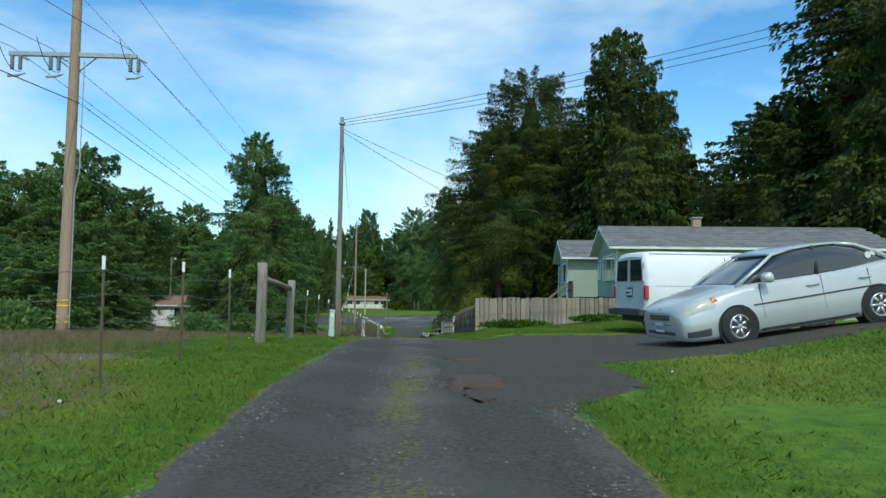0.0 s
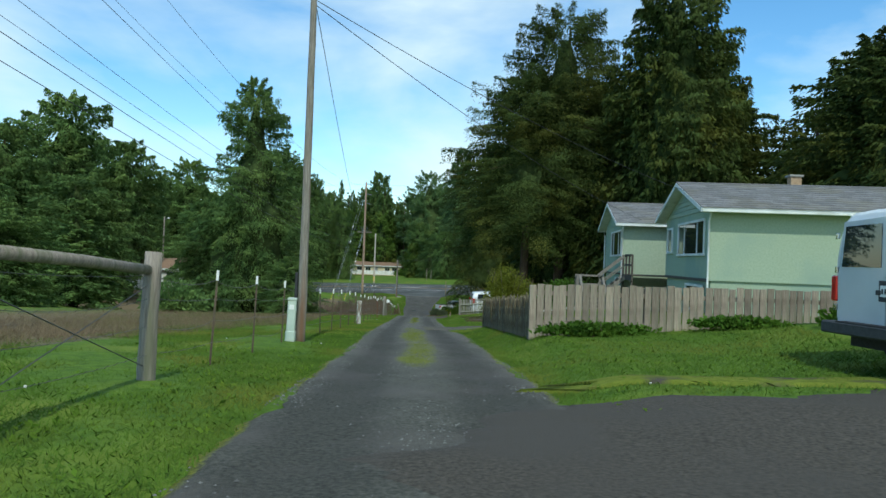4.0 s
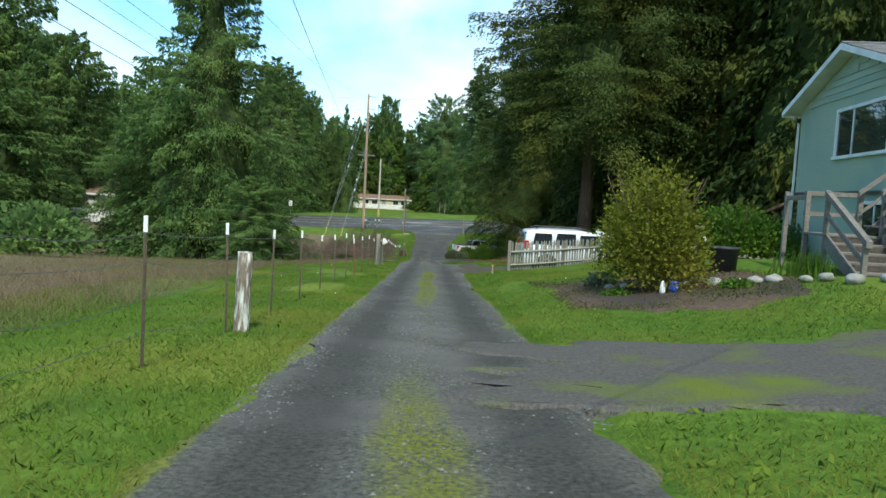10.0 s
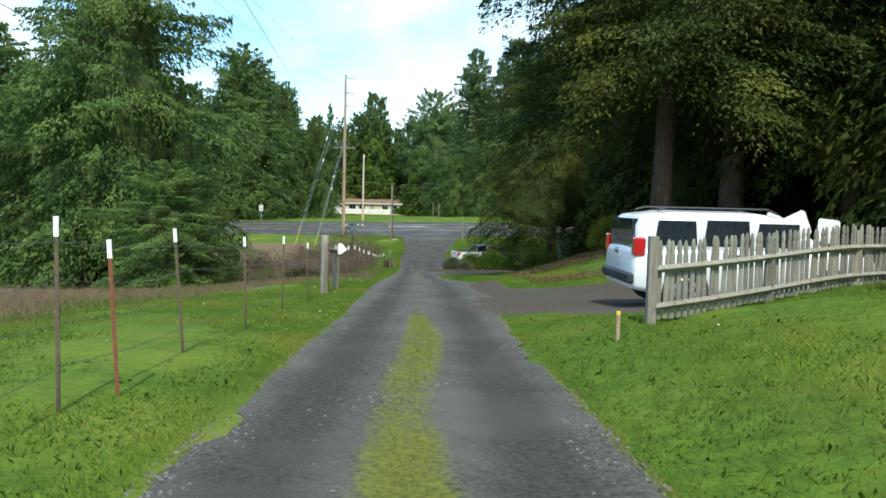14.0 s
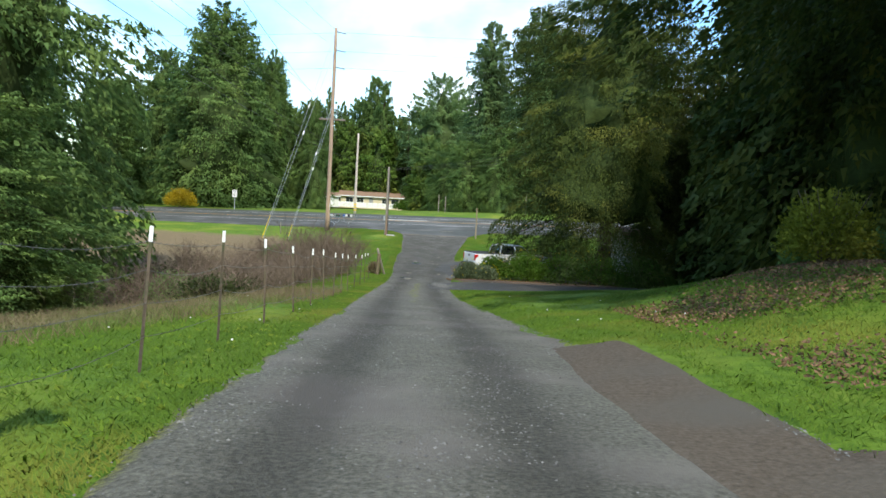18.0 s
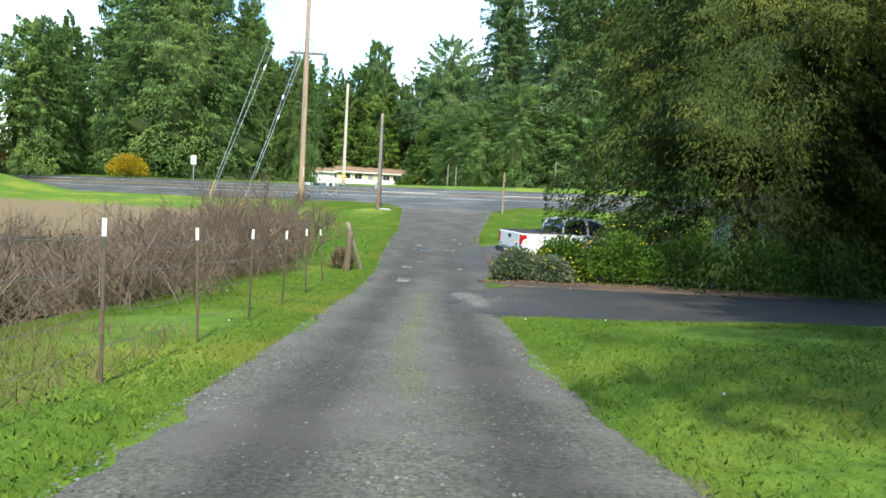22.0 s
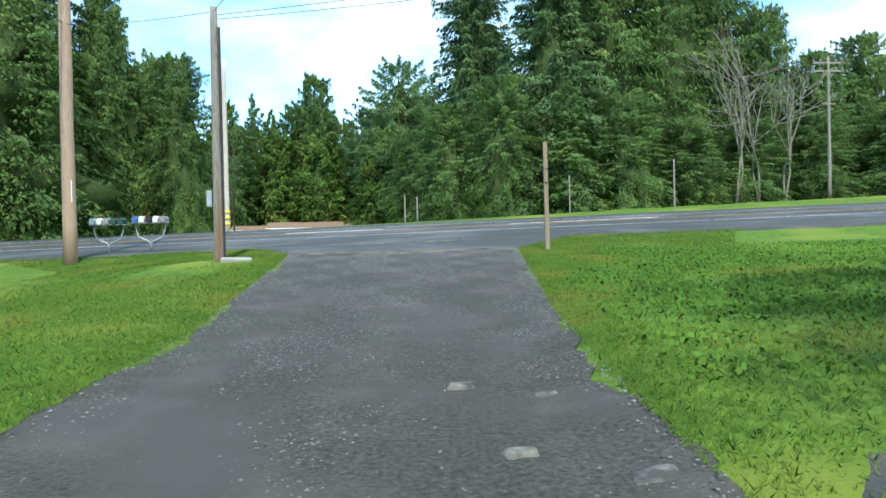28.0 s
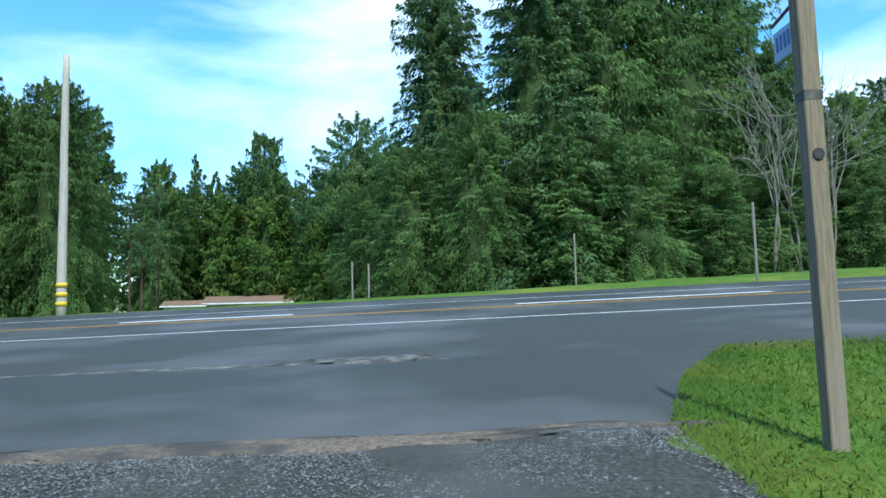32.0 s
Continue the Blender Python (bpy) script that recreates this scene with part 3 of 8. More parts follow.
def shrub(name, x, y, size, material, n, leaf, seed, label, category="shrub", lift=0.0, stems=9, width=0.6, group="", rough=0.22, floor=0.05):
    """A rounded bush of leaves in lobes over woody stems; size: half widths and height."""
    rng = np.random.default_rng(seed)
    z0 = float(ground_z(x, y))
    ob = thing(name, pose(x, y, z0 + lift), label, category, group)
    bm = bmesh.new()
    a, b, h = size
    for k in range(stems):
        t = rng.random() * 6.2832
        q = rng.uniform(0.25, 0.75)
        tube(bm, [(0.1 * a * math.cos(t), 0.1 * b * math.sin(t), -0.05 - lift), (0.5 * q * a * math.cos(t), 0.5 * q * b * math.sin(t), 0.4 * h), (q * a * math.cos(t), q * b * math.sin(t), 0.8 * h)], [0.03, 0.02, 0.006], 5)
    tagged(part("woody_base", bm, M_TWIG, ob), kind="stuff")
    lobes = rng.normal(size=(26, 3))
    lobes /= np.linalg.norm(lobes, axis=1, keepdims=True)
    lobes[:, 2] = np.abs(lobes[:, 2])
    pick = rng.integers(0, 26, n)
    V = rng.normal(size=(n, 3))
    V /= np.linalg.norm(V, axis=1, keepdims=True)
    V[:, 2] = np.abs(V[:, 2]) * 0.9 + floor
    rad = rng.random(n) ** 0.35
    P = V * rad[:, None] * 0.8 + lobes[pick] * rough * rng.uniform(0.4, 1.0, n)[:, None]
    P *= np.array([a, b, h * 0.95])
    D = V + rng.normal(0, 0.6, V.shape)
    crown = new("foliage", leaf_mesh("foliage", P, D, leaf * rng.uniform(0.6, 1.4, n), material, rng, width))
    crown.parent = ob
    return ob


def sag(a, b, drop, n=14):
    a, b = Vector(a), Vector(b)
    return [a.lerp(b, k / n) - Vector((0, 0, drop * 4 * (k / n) * (1 - k / n))) for k in range(n + 1)]

# ---------------------------------------------------------------- ground, lane, highway
def lines(*spans):
    """Grid lines: (from, to, step) after one another."""
    out = []
    for a, b, s in spans:
        out += list(np.arange(a, b - 1e-6, s))
    return np.array(out + [spans[-1][1]])


def rumple(x, y):
    z = 0.05 * np.sin(x * 0.9 + 1.3 * np.sin(y * 0.31)) * np.sin(y * 0.53 + 0.7 * x)
    return z + 0.02 * np.sin(2.7 * x + 1.1 * y) * np.sin(2.1 * y - 1.7 * x)


def lane_half(y):
    return np.interp(y, [-40, 0, 10, 20, 26, 31, 36, 44, 50, 60, 62, 65, 70, 73, 78, 82, 88, 97, 104, 110, 118, 122, 127, 131, 132.3, 134.5, 136, 138.5], [1.5, 1.5, 1.5, 1.42, 1.4, 1.48, 1.32, 1.35, 1.3, 1.42, 1.53, 2.05, 2.2, 1.98, 1.8, 1.7, 1.6, 1.52, 1.65, 1.9, 2.15, 2.25, 2.65, 2.95, 3.1, 4.2, 5.4, 8.3])


def land(x, y):
    """The soil sheet: the land with a shallow bed under lane and highway."""
    d = np.abs(x - lane_x(y))
    bed = -0.06 * (1 - smooth(0.0, 0.25, d - lane_half(y))) * (1 - smooth(137.4, 137.8, y))
    v = y - hw_y(x)
    hw = -0.1 * smooth(136.3, 136.7, v) * (1 - smooth(153.2, 153.6, v))
    quiet = smooth(0.2, 1.5, d - lane_half(y))
    for x0, x1, y0, y1 in ((-1, 14, 7, 24), (-1, 10, 34, 42), (-1, 18, 58, 71), (-3, 31, 95, 109), (-2, 10, 102, 119)):
        quiet = quiet * (1 - smooth(x0 - 1, x0, x) * (1 - smooth(x1, x1 + 1, x)) * smooth(y0 - 1, y0, y) * (1 - smooth(y1, y1 + 1, y)))
    return ground_z(x, y) + bed + hw + rumple(x, y) * quiet * (1 - smooth(131, 135, v) * (1 - smooth(154, 157, v)))


gx = lines((-1500, -100, 200), (-100, -30, 7), (-30, -8, 1), (-8, 10, 0.25), (10, 30, 1), (30, 100, 7), (100, 1500, 200))
gy = lines((-300, -30, 30), (-30, 0, 3), (0, 128, 0.4), (128, 158, 0.3), (158, 180, 2), (180, 300, 12), (300, 2000, 170))
def dry_share(x, y):
    """Where the meadow beyond the fence has gone brown."""
    d = lane_x(y) - x
    start = np.interp(y, [-10, 14, 20, 40, 60, 75, 88, 100, 112, 124, 130], [2.4, 2.7, 5.6, 5.6, 5.2, 4.6, 4.0, 3.6, 4.2, 9.0, 13.0]) + 0.5 * np.sin(0.7 * y) + 0.3 * np.sin(1.9 * y + x)
    return smooth(0, 1.6, d - start) * (1 - smooth(127, 132, y)) * (1 - 0.55 * smooth(12, 25, d) * (1 - smooth(80, 95, y)))


ground_mesh = grid_mesh("ground", gx, gy, land, M_GRASS)
co = np.empty(3 * len(ground_mesh.vertices), dtype=np.float32)
ground_mesh.vertices.foreach_get("co", co)
co = co.reshape(-1, 3)
ground_mesh.attributes.new("dry", "FLOAT", "POINT").data.foreach_set("value", dry_share(co[:, 0], co[:, 1]).astype(np.float32))
ground = tagged(new("ground", ground_mesh), "grassy sloping ground with mown verges and meadow", "ground", kind="structure")


def strip_mesh(name, ys, across, centre, half, height, material):
    """A ribbon along y; across: shares of the half width."""
    A, Y = np.meshgrid(across, ys)
    X = centre(Y) + A * half(Y, A)
    V = np.stack([X, Y, height(X, Y, A)], -1).reshape(-1, 3)
    nx, ny = len(across), len(ys)
    i = (np.arange(ny - 1)[:, None] * nx + np.arange(nx - 1)).ravel()
    return array_mesh(name, V, np.stack([i, i + 1, i + nx + 1, i + nx], -1), material, True)


def ragged(y, a):
    side = np.where(a < 0, 1.7, 4.2)
    return lane_half(y) + 0.08 * np.sin(0.9 * y + side) + 0.05 * np.sin(2.3 * y + 2 * side) + 0.04 * np.sin(5.1 * y + side) + 0.03 * np.sin(11.7 * y + 3 * side)


def lane_height(x, y, a):
    rut = -0.02 * np.exp(-((np.abs(x - track_x(y)) - 0.72) / 0.3) ** 2)
    edge = -0.05 * smooth(0.9, 1.0, np.abs(a))
    return ground_z(x, y) + 0.012 + rut + edge + 0.008 * np.sin(3.1 * y + 2 * x) * np.sin(4.3 * x)


def crown_half(y):
    """Half width of the mossy crown."""
    return np.interp(y, [-5, 0, 6, 10, 16, 20, 22, 27, 30, 35, 38, 42, 45, 58, 62, 70, 85, 93, 97, 99], [0.2, 0.42, 0.25, 0.35, 0.2, 0.2, 0.36, 0.36, 0.42, 0.38, 0.25, 0.18, 0.28, 0.27, 0.12, 0.10, 0.2, 0.3, 0.2, 0.18])


def moss_share(x, y):
    d = x - track_x(y) - 0.06 * np.sin(0.8 * y)
    strong = np.interp(y, [-5, 0, 8, 14, 20, 22, 28, 30, 35, 38, 44, 47, 60, 63, 75, 88, 93, 96.5, 99.4, 100.2, 112], [0.7, 0.62, 0.55, 0.35, 0.3, 0.92, 0.88, 0.9, 0.8, 0.5, 0.42, 0.95, 0.95, 0.3, 0.08, 0.5, 0.5, 0.66, 0.66, 0.1, 0.0])
    strong = strong * (0.90 + 0.10 * np.sin(0.9 * y + 1.2 * np.sin(0.37 * y)))
    crown = strong * np.exp(-((np.abs(d) / (crown_half(y) + 0.05)) ** 3))
    edge = 1.0 * smooth(0.86, 1.03, np.abs(x - lane_x(y)) / lane_half(y)) * np.interp(y, [0, 60, 75, 100, 128], [0.9, 0.9, 0.6, 0.6, 0.4])
    return np.maximum(crown, edge)


lane_mesh = strip_mesh("road_1", np.arange(-15, 132.45, 0.12), np.linspace(-1, 1, 41), lane_x, ragged, lane_height, M_GRAVEL)
at = lane_mesh.attributes.new("moss", "FLOAT", "POINT")
co = np.empty(3 * len(lane_mesh.vertices), dtype=np.float32)
lane_mesh.vertices.foreach_get("co", co)
co = co.reshape(-1, 3)
at.data.foreach_set("value", moss_share(co[:, 0], co[:, 1]).astype(np.float32))
wr = lane_mesh.attributes.new("wear", "FLOAT", "POINT")
off = np.abs(co[:, 0] - track_x(co[:, 1]))
wr.data.foreach_set("value", (np.exp(-((off - 0.78) / 0.36) ** 2) * (1 - 0.75 * smooth(95, 108, co[:, 1])) + 0.75 * smooth(95, 108, co[:, 1]) + 0.45 * (1 - smooth(15, 24, co[:, 1]))).astype(np.float32))
road = tagged(new("road_1", lane_mesh), "worn single-track gravel and asphalt lane", "road", kind="structure")


def hw_mesh(name, y0, y1, lift, material, x0=-400, x1=400, wave=0.0):
    xs = lines((x0, -30, 20), (-30, 40, 0.5), (40, x1, 20)) if x0 < -30 else np.linspace(x0, x1, 40)
    return strip_xy(name, xs, y0, y1, lift, material, wave)


def strip_xy(name, xs, y0, y1, lift, material, wave=0.0):
    T, X = np.meshgrid(np.array([0.0, 0.012, 0.2, 0.5, 0.8, 0.988, 1.0]), xs, indexing="ij")
    Y = y0 + (y1 - y0) * T + hw_y(X) + wave * (np.sin(1.3 * X) + 0.6 * np.sin(3.7 * X + 1)) * (1 - T)
    Z = highway_z(X, Y) + lift - (0.3 * ((T < 0.005) | (T > 0.995)) if y1 - y0 > 5 else 0)
    V = np.stack([X, Y, Z], -1).reshape(-1, 3)
    n = len(xs)
    i = (np.arange(6)[:, None] * n + np.arange(n - 1)).ravel()
    return array_mesh(name, V, np.stack([i, i + 1, i + n + 1, i + n], -1), material, True)


highway = tagged(new("road_2", hw_mesh("road_2", 136.3, 153.6, 0.0, M_ASPHALT)), "two-lane asphalt highway with paved shoulders", "road", kind="structure")
for nm, y0, w, ma, lab in (("road_line", 142.55, 0.13, M_LINE_W, "white edge line on the asphalt"), ("road_line", 149.9, 0.13, M_LINE_W, "white edge line on the asphalt"),
                           ("road_line", 146.05, 0.11, M_LINE_Y, "double yellow centre line"), ("road_line", 146.33, 0.11, M_LINE_Y, "double yellow centre line")):
    tagged(new(nm, hw_mesh(nm, y0, y0 + w, 0.006, ma)), lab, "road marking", kind="structure")

for x0, x1, y0 in ((-6.5, -1.8, 147.0), (4.2, 11.0, 147.05)):
    tagged(new("road_line", hw_mesh("road_line", y0, y0 + 0.35, 0.007, M_LINE_W, x0, x1)), "broad worn white stripe on the asphalt", "road marking", kind="structure")


def apron_height(x, y, a):
    v = smooth(136.2, 137.0, y - hw_y(x))
    return ground_z(x, y) + 0.016 - 0.05 * smooth(0.92, 1.0, np.abs(a)) - 0.014 * v


tagged(new("apron", strip_mesh("apron", np.arange(132.2, 138.2, 0.15), np.linspace(-1, 1, 61), lane_x, lambda y, a: lane_half(y) + 0.06 * np.sin(3 * y + 4 * np.sign(a)), apron_height, M_ASPHALT)), "dark asphalt apron at the mouth of the lane", "road", kind="structure")

# ---------------------------------------------------------------- trees
def add_proto(kind, h, r, *rest, **more):
    SIZES[kind] = (tree_proto(kind, h, r, *rest, **more), h, r)


add_proto("redwood", 24, 6.5, M_REDWOOD, 11, 330, 260, 0.34, dome_profile, 0.08, 0.55, 0.20, 0.9, 0.6, width=0.5, core=0.5, limbs=5)
add_proto("tall_redwood", 22, 6.4, M_REDWOOD, 32, 300, 200, 0.36, dome_profile, 0.28, 0.6, 0.22, 0.8, 0.45, width=0.5, core=0.45)
add_proto("lane_redwood", 18.5, 8.2, M_OLIVE, 31, 300, 900, 0.15, dome_profile, 0.17, 0.66, 0.18, 0.5, 0.5, width=0.42, core=0.54)
add_proto("grove_redwood", 22, 6.4, M_REDWOOD, 35, 300, 640, 0.16, dome_profile, 0.32, 0.6, 0.22, 0.6, 0.37, width=0.45, core=0.45)
add_proto("fir", 26, 8.0, M_FIR, 12, 380, 330, 0.27, fir_profile, 0.02, 0.40, 0.22, 0.5, 0.45, width=0.5, core=0.45, limbs=6)
add_proto("cypress", 28, 10.0, M_FIR, 13, 800, 150, 0.40, bushy_profile, 0.02, 0.25, 0.20, 0.5, 0.5, width=0.5, core=0.70, limbs=5)
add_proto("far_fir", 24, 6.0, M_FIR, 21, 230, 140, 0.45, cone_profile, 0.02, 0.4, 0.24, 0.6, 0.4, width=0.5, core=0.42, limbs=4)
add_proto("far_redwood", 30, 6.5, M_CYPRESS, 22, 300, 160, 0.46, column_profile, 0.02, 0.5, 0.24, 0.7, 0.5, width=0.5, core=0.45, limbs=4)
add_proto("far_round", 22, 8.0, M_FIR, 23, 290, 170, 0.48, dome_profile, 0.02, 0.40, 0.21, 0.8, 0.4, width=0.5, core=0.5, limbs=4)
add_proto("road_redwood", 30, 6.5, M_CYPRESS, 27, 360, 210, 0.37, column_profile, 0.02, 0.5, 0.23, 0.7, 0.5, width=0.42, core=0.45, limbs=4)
add_proto("road_round", 22, 8.0, M_FIR, 28, 350, 210, 0.37, dome_profile, 0.02, 0.45, 0.20, 0.7, 0.4, width=0.42, core=0.5, limbs=4)
add_proto("pine", 24, 4.2, M_CYPRESS, 14, 46, 80, 0.45, column_profile, 0.42, 0.05, 0.30, 0.3, 0.24, core=0, limbs=6)
add_proto("alder", 11, 4.0, M_ALDER, 15, 200, 90, 0.32, round_profile, 0.05, 0.15, 0.26, 0.4, 0.16, width=0.7, core=0.5, limbs=4)
add_proto("layered_cypress", 20, 7.0, M_CYPRESS, 16, 260, 190, 0.38, dome_profile, 0.06, 0.12, 0.22, 0.12, 0.45, core=0.55, limbs=5)

NEAR = [
    # kind, x, y, height, reach
    ("fir", -20.8, 94.2, 28.6, 7.9), ("fir", -14.5, 86, 7.2, 3.8), ("fir", -27, 97, 15, 6),
    ("grove_redwood", 8.8, 77.6, 21.6, 7.7), ("grove_redwood", 12.3, 79.0, 28.3, 8.8), ("redwood", 19.2, 68, 29.5, 6.2), ("tall_redwood", 20, 82, 24, 6.5), ("tall_redwood", 16.5, 77, 20, 5.5),
    ("redwood", 32, 48, 28, 8.5), ("redwood", 27.1, 52, 17.1, 6.3), ("redwood", 25, 76, 25, 6.0), ("redwood", 41, 46, 30, 8.5), ("redwood", 31, 68, 17, 6.5), 
    ("lane_redwood", 9.4, 108.6, 18.5, 7.0), ("tall_redwood", 18.2, 93.5, 23, 7.0), ("redwood", 15.6, 90.5, 27, 6.6), ("redwood", 22, 90, 25, 7), ("redwood", 24.5, 101, 26, 7), ("redwood", 30, 84, 22, 7), ("redwood", 19, 104, 19, 6.5), ("redwood", 17.5, 113, 14, 5.5),
    ("redwood", 52, 60, 32, 8), ("redwood", 44, 80, 26, 8),
]
MID = [
    ("far_round", -60, 129.6, 28.6, 10.4), ("far_round", -61.3, 114, 21.8, 9), ("far_round", -45.8, 118, 20.2, 6.5), ("far_round", -46, 104, 15, 8), ("far_round", -72, 110, 24, 9), ("far_fir", -36, 84, 10, 6), ("far_round", -34, 66, 8, 5), ("far_round", -82, 130, 30, 11), ("far_fir", -52, 96, 15, 7),
    ("far_round", -42.6, 137, 20, 6), ("far_round", -54, 150, 20, 8),
    ("cypress", -32.7, 171, 29.2, 11.0), ("cypress", -27, 178, 24.2, 5.2), ("far_round", -44.3, 160, 15.5, 4.6), ("far_fir", -43.3, 165, 18.1, 3.4), ("far_round", -45.2, 182, 24, 4.6),
]
for k, (kind, x, y, h, r) in enumerate(NEAR):
    place_tree(kind, x, y, h, r, 57 * k, "tall dark green conifer with drooping needle sprays" if "redwood" in kind else "broad dark green fir with branches to the ground", "conifers beside the lane")
for k, (kind, x, y, h, r) in enumerate(MID):
    place_tree(kind, x, y, h, r, 83 * k, "broad dark conifer at the edge of the meadow", "conifers round the meadow")
FAR = [
    # a small yellow-green conifer, drawn with the alder's shape
    ("alder", -51.3, 172, 6.6, 2.0),
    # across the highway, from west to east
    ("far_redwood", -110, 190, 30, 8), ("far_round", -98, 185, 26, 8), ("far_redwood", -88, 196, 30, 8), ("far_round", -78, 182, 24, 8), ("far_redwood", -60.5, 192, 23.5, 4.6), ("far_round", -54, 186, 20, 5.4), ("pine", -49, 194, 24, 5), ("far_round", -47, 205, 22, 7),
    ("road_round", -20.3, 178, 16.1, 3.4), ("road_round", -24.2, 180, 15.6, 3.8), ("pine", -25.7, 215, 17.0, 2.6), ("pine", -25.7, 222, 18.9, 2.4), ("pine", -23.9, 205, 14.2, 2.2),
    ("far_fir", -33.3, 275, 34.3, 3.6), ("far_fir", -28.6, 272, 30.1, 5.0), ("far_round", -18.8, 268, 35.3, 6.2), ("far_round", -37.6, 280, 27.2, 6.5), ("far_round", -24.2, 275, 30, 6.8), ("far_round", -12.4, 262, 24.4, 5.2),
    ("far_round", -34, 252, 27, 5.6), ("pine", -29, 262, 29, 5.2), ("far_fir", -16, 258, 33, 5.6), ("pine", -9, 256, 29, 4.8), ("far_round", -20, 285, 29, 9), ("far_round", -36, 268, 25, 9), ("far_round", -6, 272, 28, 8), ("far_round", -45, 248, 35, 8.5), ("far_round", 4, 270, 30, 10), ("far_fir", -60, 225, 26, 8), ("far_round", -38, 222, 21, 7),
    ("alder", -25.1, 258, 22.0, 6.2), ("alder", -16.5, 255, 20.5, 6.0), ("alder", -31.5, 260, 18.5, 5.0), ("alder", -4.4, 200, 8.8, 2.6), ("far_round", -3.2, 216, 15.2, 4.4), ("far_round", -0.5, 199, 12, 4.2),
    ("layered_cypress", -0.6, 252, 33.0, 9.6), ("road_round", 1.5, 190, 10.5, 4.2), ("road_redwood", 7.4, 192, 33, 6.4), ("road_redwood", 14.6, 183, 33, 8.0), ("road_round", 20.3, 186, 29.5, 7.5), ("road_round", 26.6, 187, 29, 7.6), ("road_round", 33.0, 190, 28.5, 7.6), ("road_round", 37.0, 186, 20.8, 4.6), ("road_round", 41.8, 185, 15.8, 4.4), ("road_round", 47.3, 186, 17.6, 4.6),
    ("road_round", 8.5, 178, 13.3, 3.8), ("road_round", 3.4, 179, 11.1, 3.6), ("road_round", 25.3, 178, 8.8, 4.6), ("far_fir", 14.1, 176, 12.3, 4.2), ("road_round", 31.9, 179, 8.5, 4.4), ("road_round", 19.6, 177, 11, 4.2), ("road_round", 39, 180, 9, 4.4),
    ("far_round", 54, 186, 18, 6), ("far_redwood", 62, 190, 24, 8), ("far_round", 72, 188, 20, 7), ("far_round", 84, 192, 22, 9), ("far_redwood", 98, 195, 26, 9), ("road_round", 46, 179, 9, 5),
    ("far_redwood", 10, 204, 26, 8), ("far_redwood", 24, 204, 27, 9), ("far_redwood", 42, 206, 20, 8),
]
for k, (kind, x, y, h, r) in enumerate(FAR):
    lab = {"alder": "light green tree behind the highway", "pine": "slender pine with a bare lower trunk", "layered_cypress": "cypress with flat layered branches"}.get(kind, "dark green conifer in the wood behind the highway")
    place_tree(kind, x, y, h, r, 41 * k, lab, "wood behind the highway")
for proto, h, r in SIZES.values():
    for o in list(proto.children_recursive) + [proto]:
        bpy.data.objects.remove(o)

# bare fallen limb caught under the lane conifer
limb = thing("dead_branch", pose(8.6, 105.9, float(ground_z(8.6, 105.9))), "bare grey crooked dead branch under the conifer", "branch")
part("bough", tubed([(-0.6, 0, 3.4), (-0.35, 0.05, 2.75), (0.0, 0.1, 2.3), (0.5, 0.1, 2.2), (0.95, 0.15, 2.5), (1.05, 0.1, 2.9)], [0.02, 0.035, 0.045, 0.05, 0.05, 0.03], 6), M_DEADWOOD, limb)
part("prop", tubed([(0.9, 0.3, -0.2), (0.85, 0.2, 1.4), (0.5, 0.1, 2.2)], [0.07, 0.055, 0.04], 6), M_DEADWOOD, limb)
for k in range(11):
    a = -0.5 + 0.14 * k
    part("twig", tubed([(a, 0.08, 2.35 + 0.3 * abs(a)), (a - 0.35 + 0.05 * k, -0.1, 2.75 + 0.12 * (k % 4)), (a - 0.9 + 0.13 * k, -0.25, 2.95 + 0.22 * (k % 3))], [0.014, 0.010, 0.005], 4), M_DEADWOOD, limb)

# ---------------------------------------------------------------- fences and poles along the lane
def fence_x(y):
    return float(np.interp(y, [-10, 0, 15, 25, 40, 50, 66, 78, 86, 91, 96, 104], [-3.4, -3.35, -3.12, -3.0, -3.05, -3.2, -3.45, -3.55, -3.85, -4.03, -4.05, -4.15]))


def t_post(fence, y, top=1.32, lean=(0, 0), x=None, rust=False):
    """Studded steel post with a white-painted tip."""
    x = fence_x(y) if x is None else x
    z = float(ground_z(x, y))
    bm = bmesh.new()
    prism(bm, [(-0.015, 0), (0.015, 0), (0.015, 0.005), (0.003, 0.005), (0.003, 0.026), (-0.003, 0.026), (-0.003, 0.005), (-0.015, 0.005)], -0.25, top - 0.14, "z")
    ob = part("post", bm, M_STEEL_RED if rust else M_STEEL, fence)
    ob.matrix_basis = pose(x, y, z, lean[0], lean[1], 0)
    tip = bmesh.new()
    prism(tip, [(-0.018, -0.002), (0.018, -0.002), (0.018, 0.008), (0.006, 0.008), (0.006, 0.029), (-0.006, 0.029), (-0.006, 0.008), (-0.018, 0.008)], top - 0.14, top, "z")
    part("tip", tip, M_WHITE, ob, "white-painted post tip")
    return ob


M_STEEL_RED = mat("rust_red_steel", (0.16, 0.06, 0.03), (0.27, 0.11, 0.06), 20, 0.8, metal=0.3, bump=0.2)
wire_fence = thing("wire_fence", pose(0, 0, 0), "barbed wire fence on studded steel posts along the lane", "fence")
POST_Y = [-6.5, -3.7, -1.0, 2.0, 4.8, 7.6, 10.0, 12.4, 20.0, 22.3, 24.6, 27.2, 29.9, 32.35, 34.65, 37.2, 39.7, 42.2, 44.7, 47.3, 49.9, 52.5, 55.1, 57.8, 60.5, 63.4, 71.3, 73.7, 76.2, 78.8, 81.3, 83.9, 86.4, 88.85, 91.4, 93.7, 96.0, 98.4, 100.8]
rng = np.random.default_rng(3)
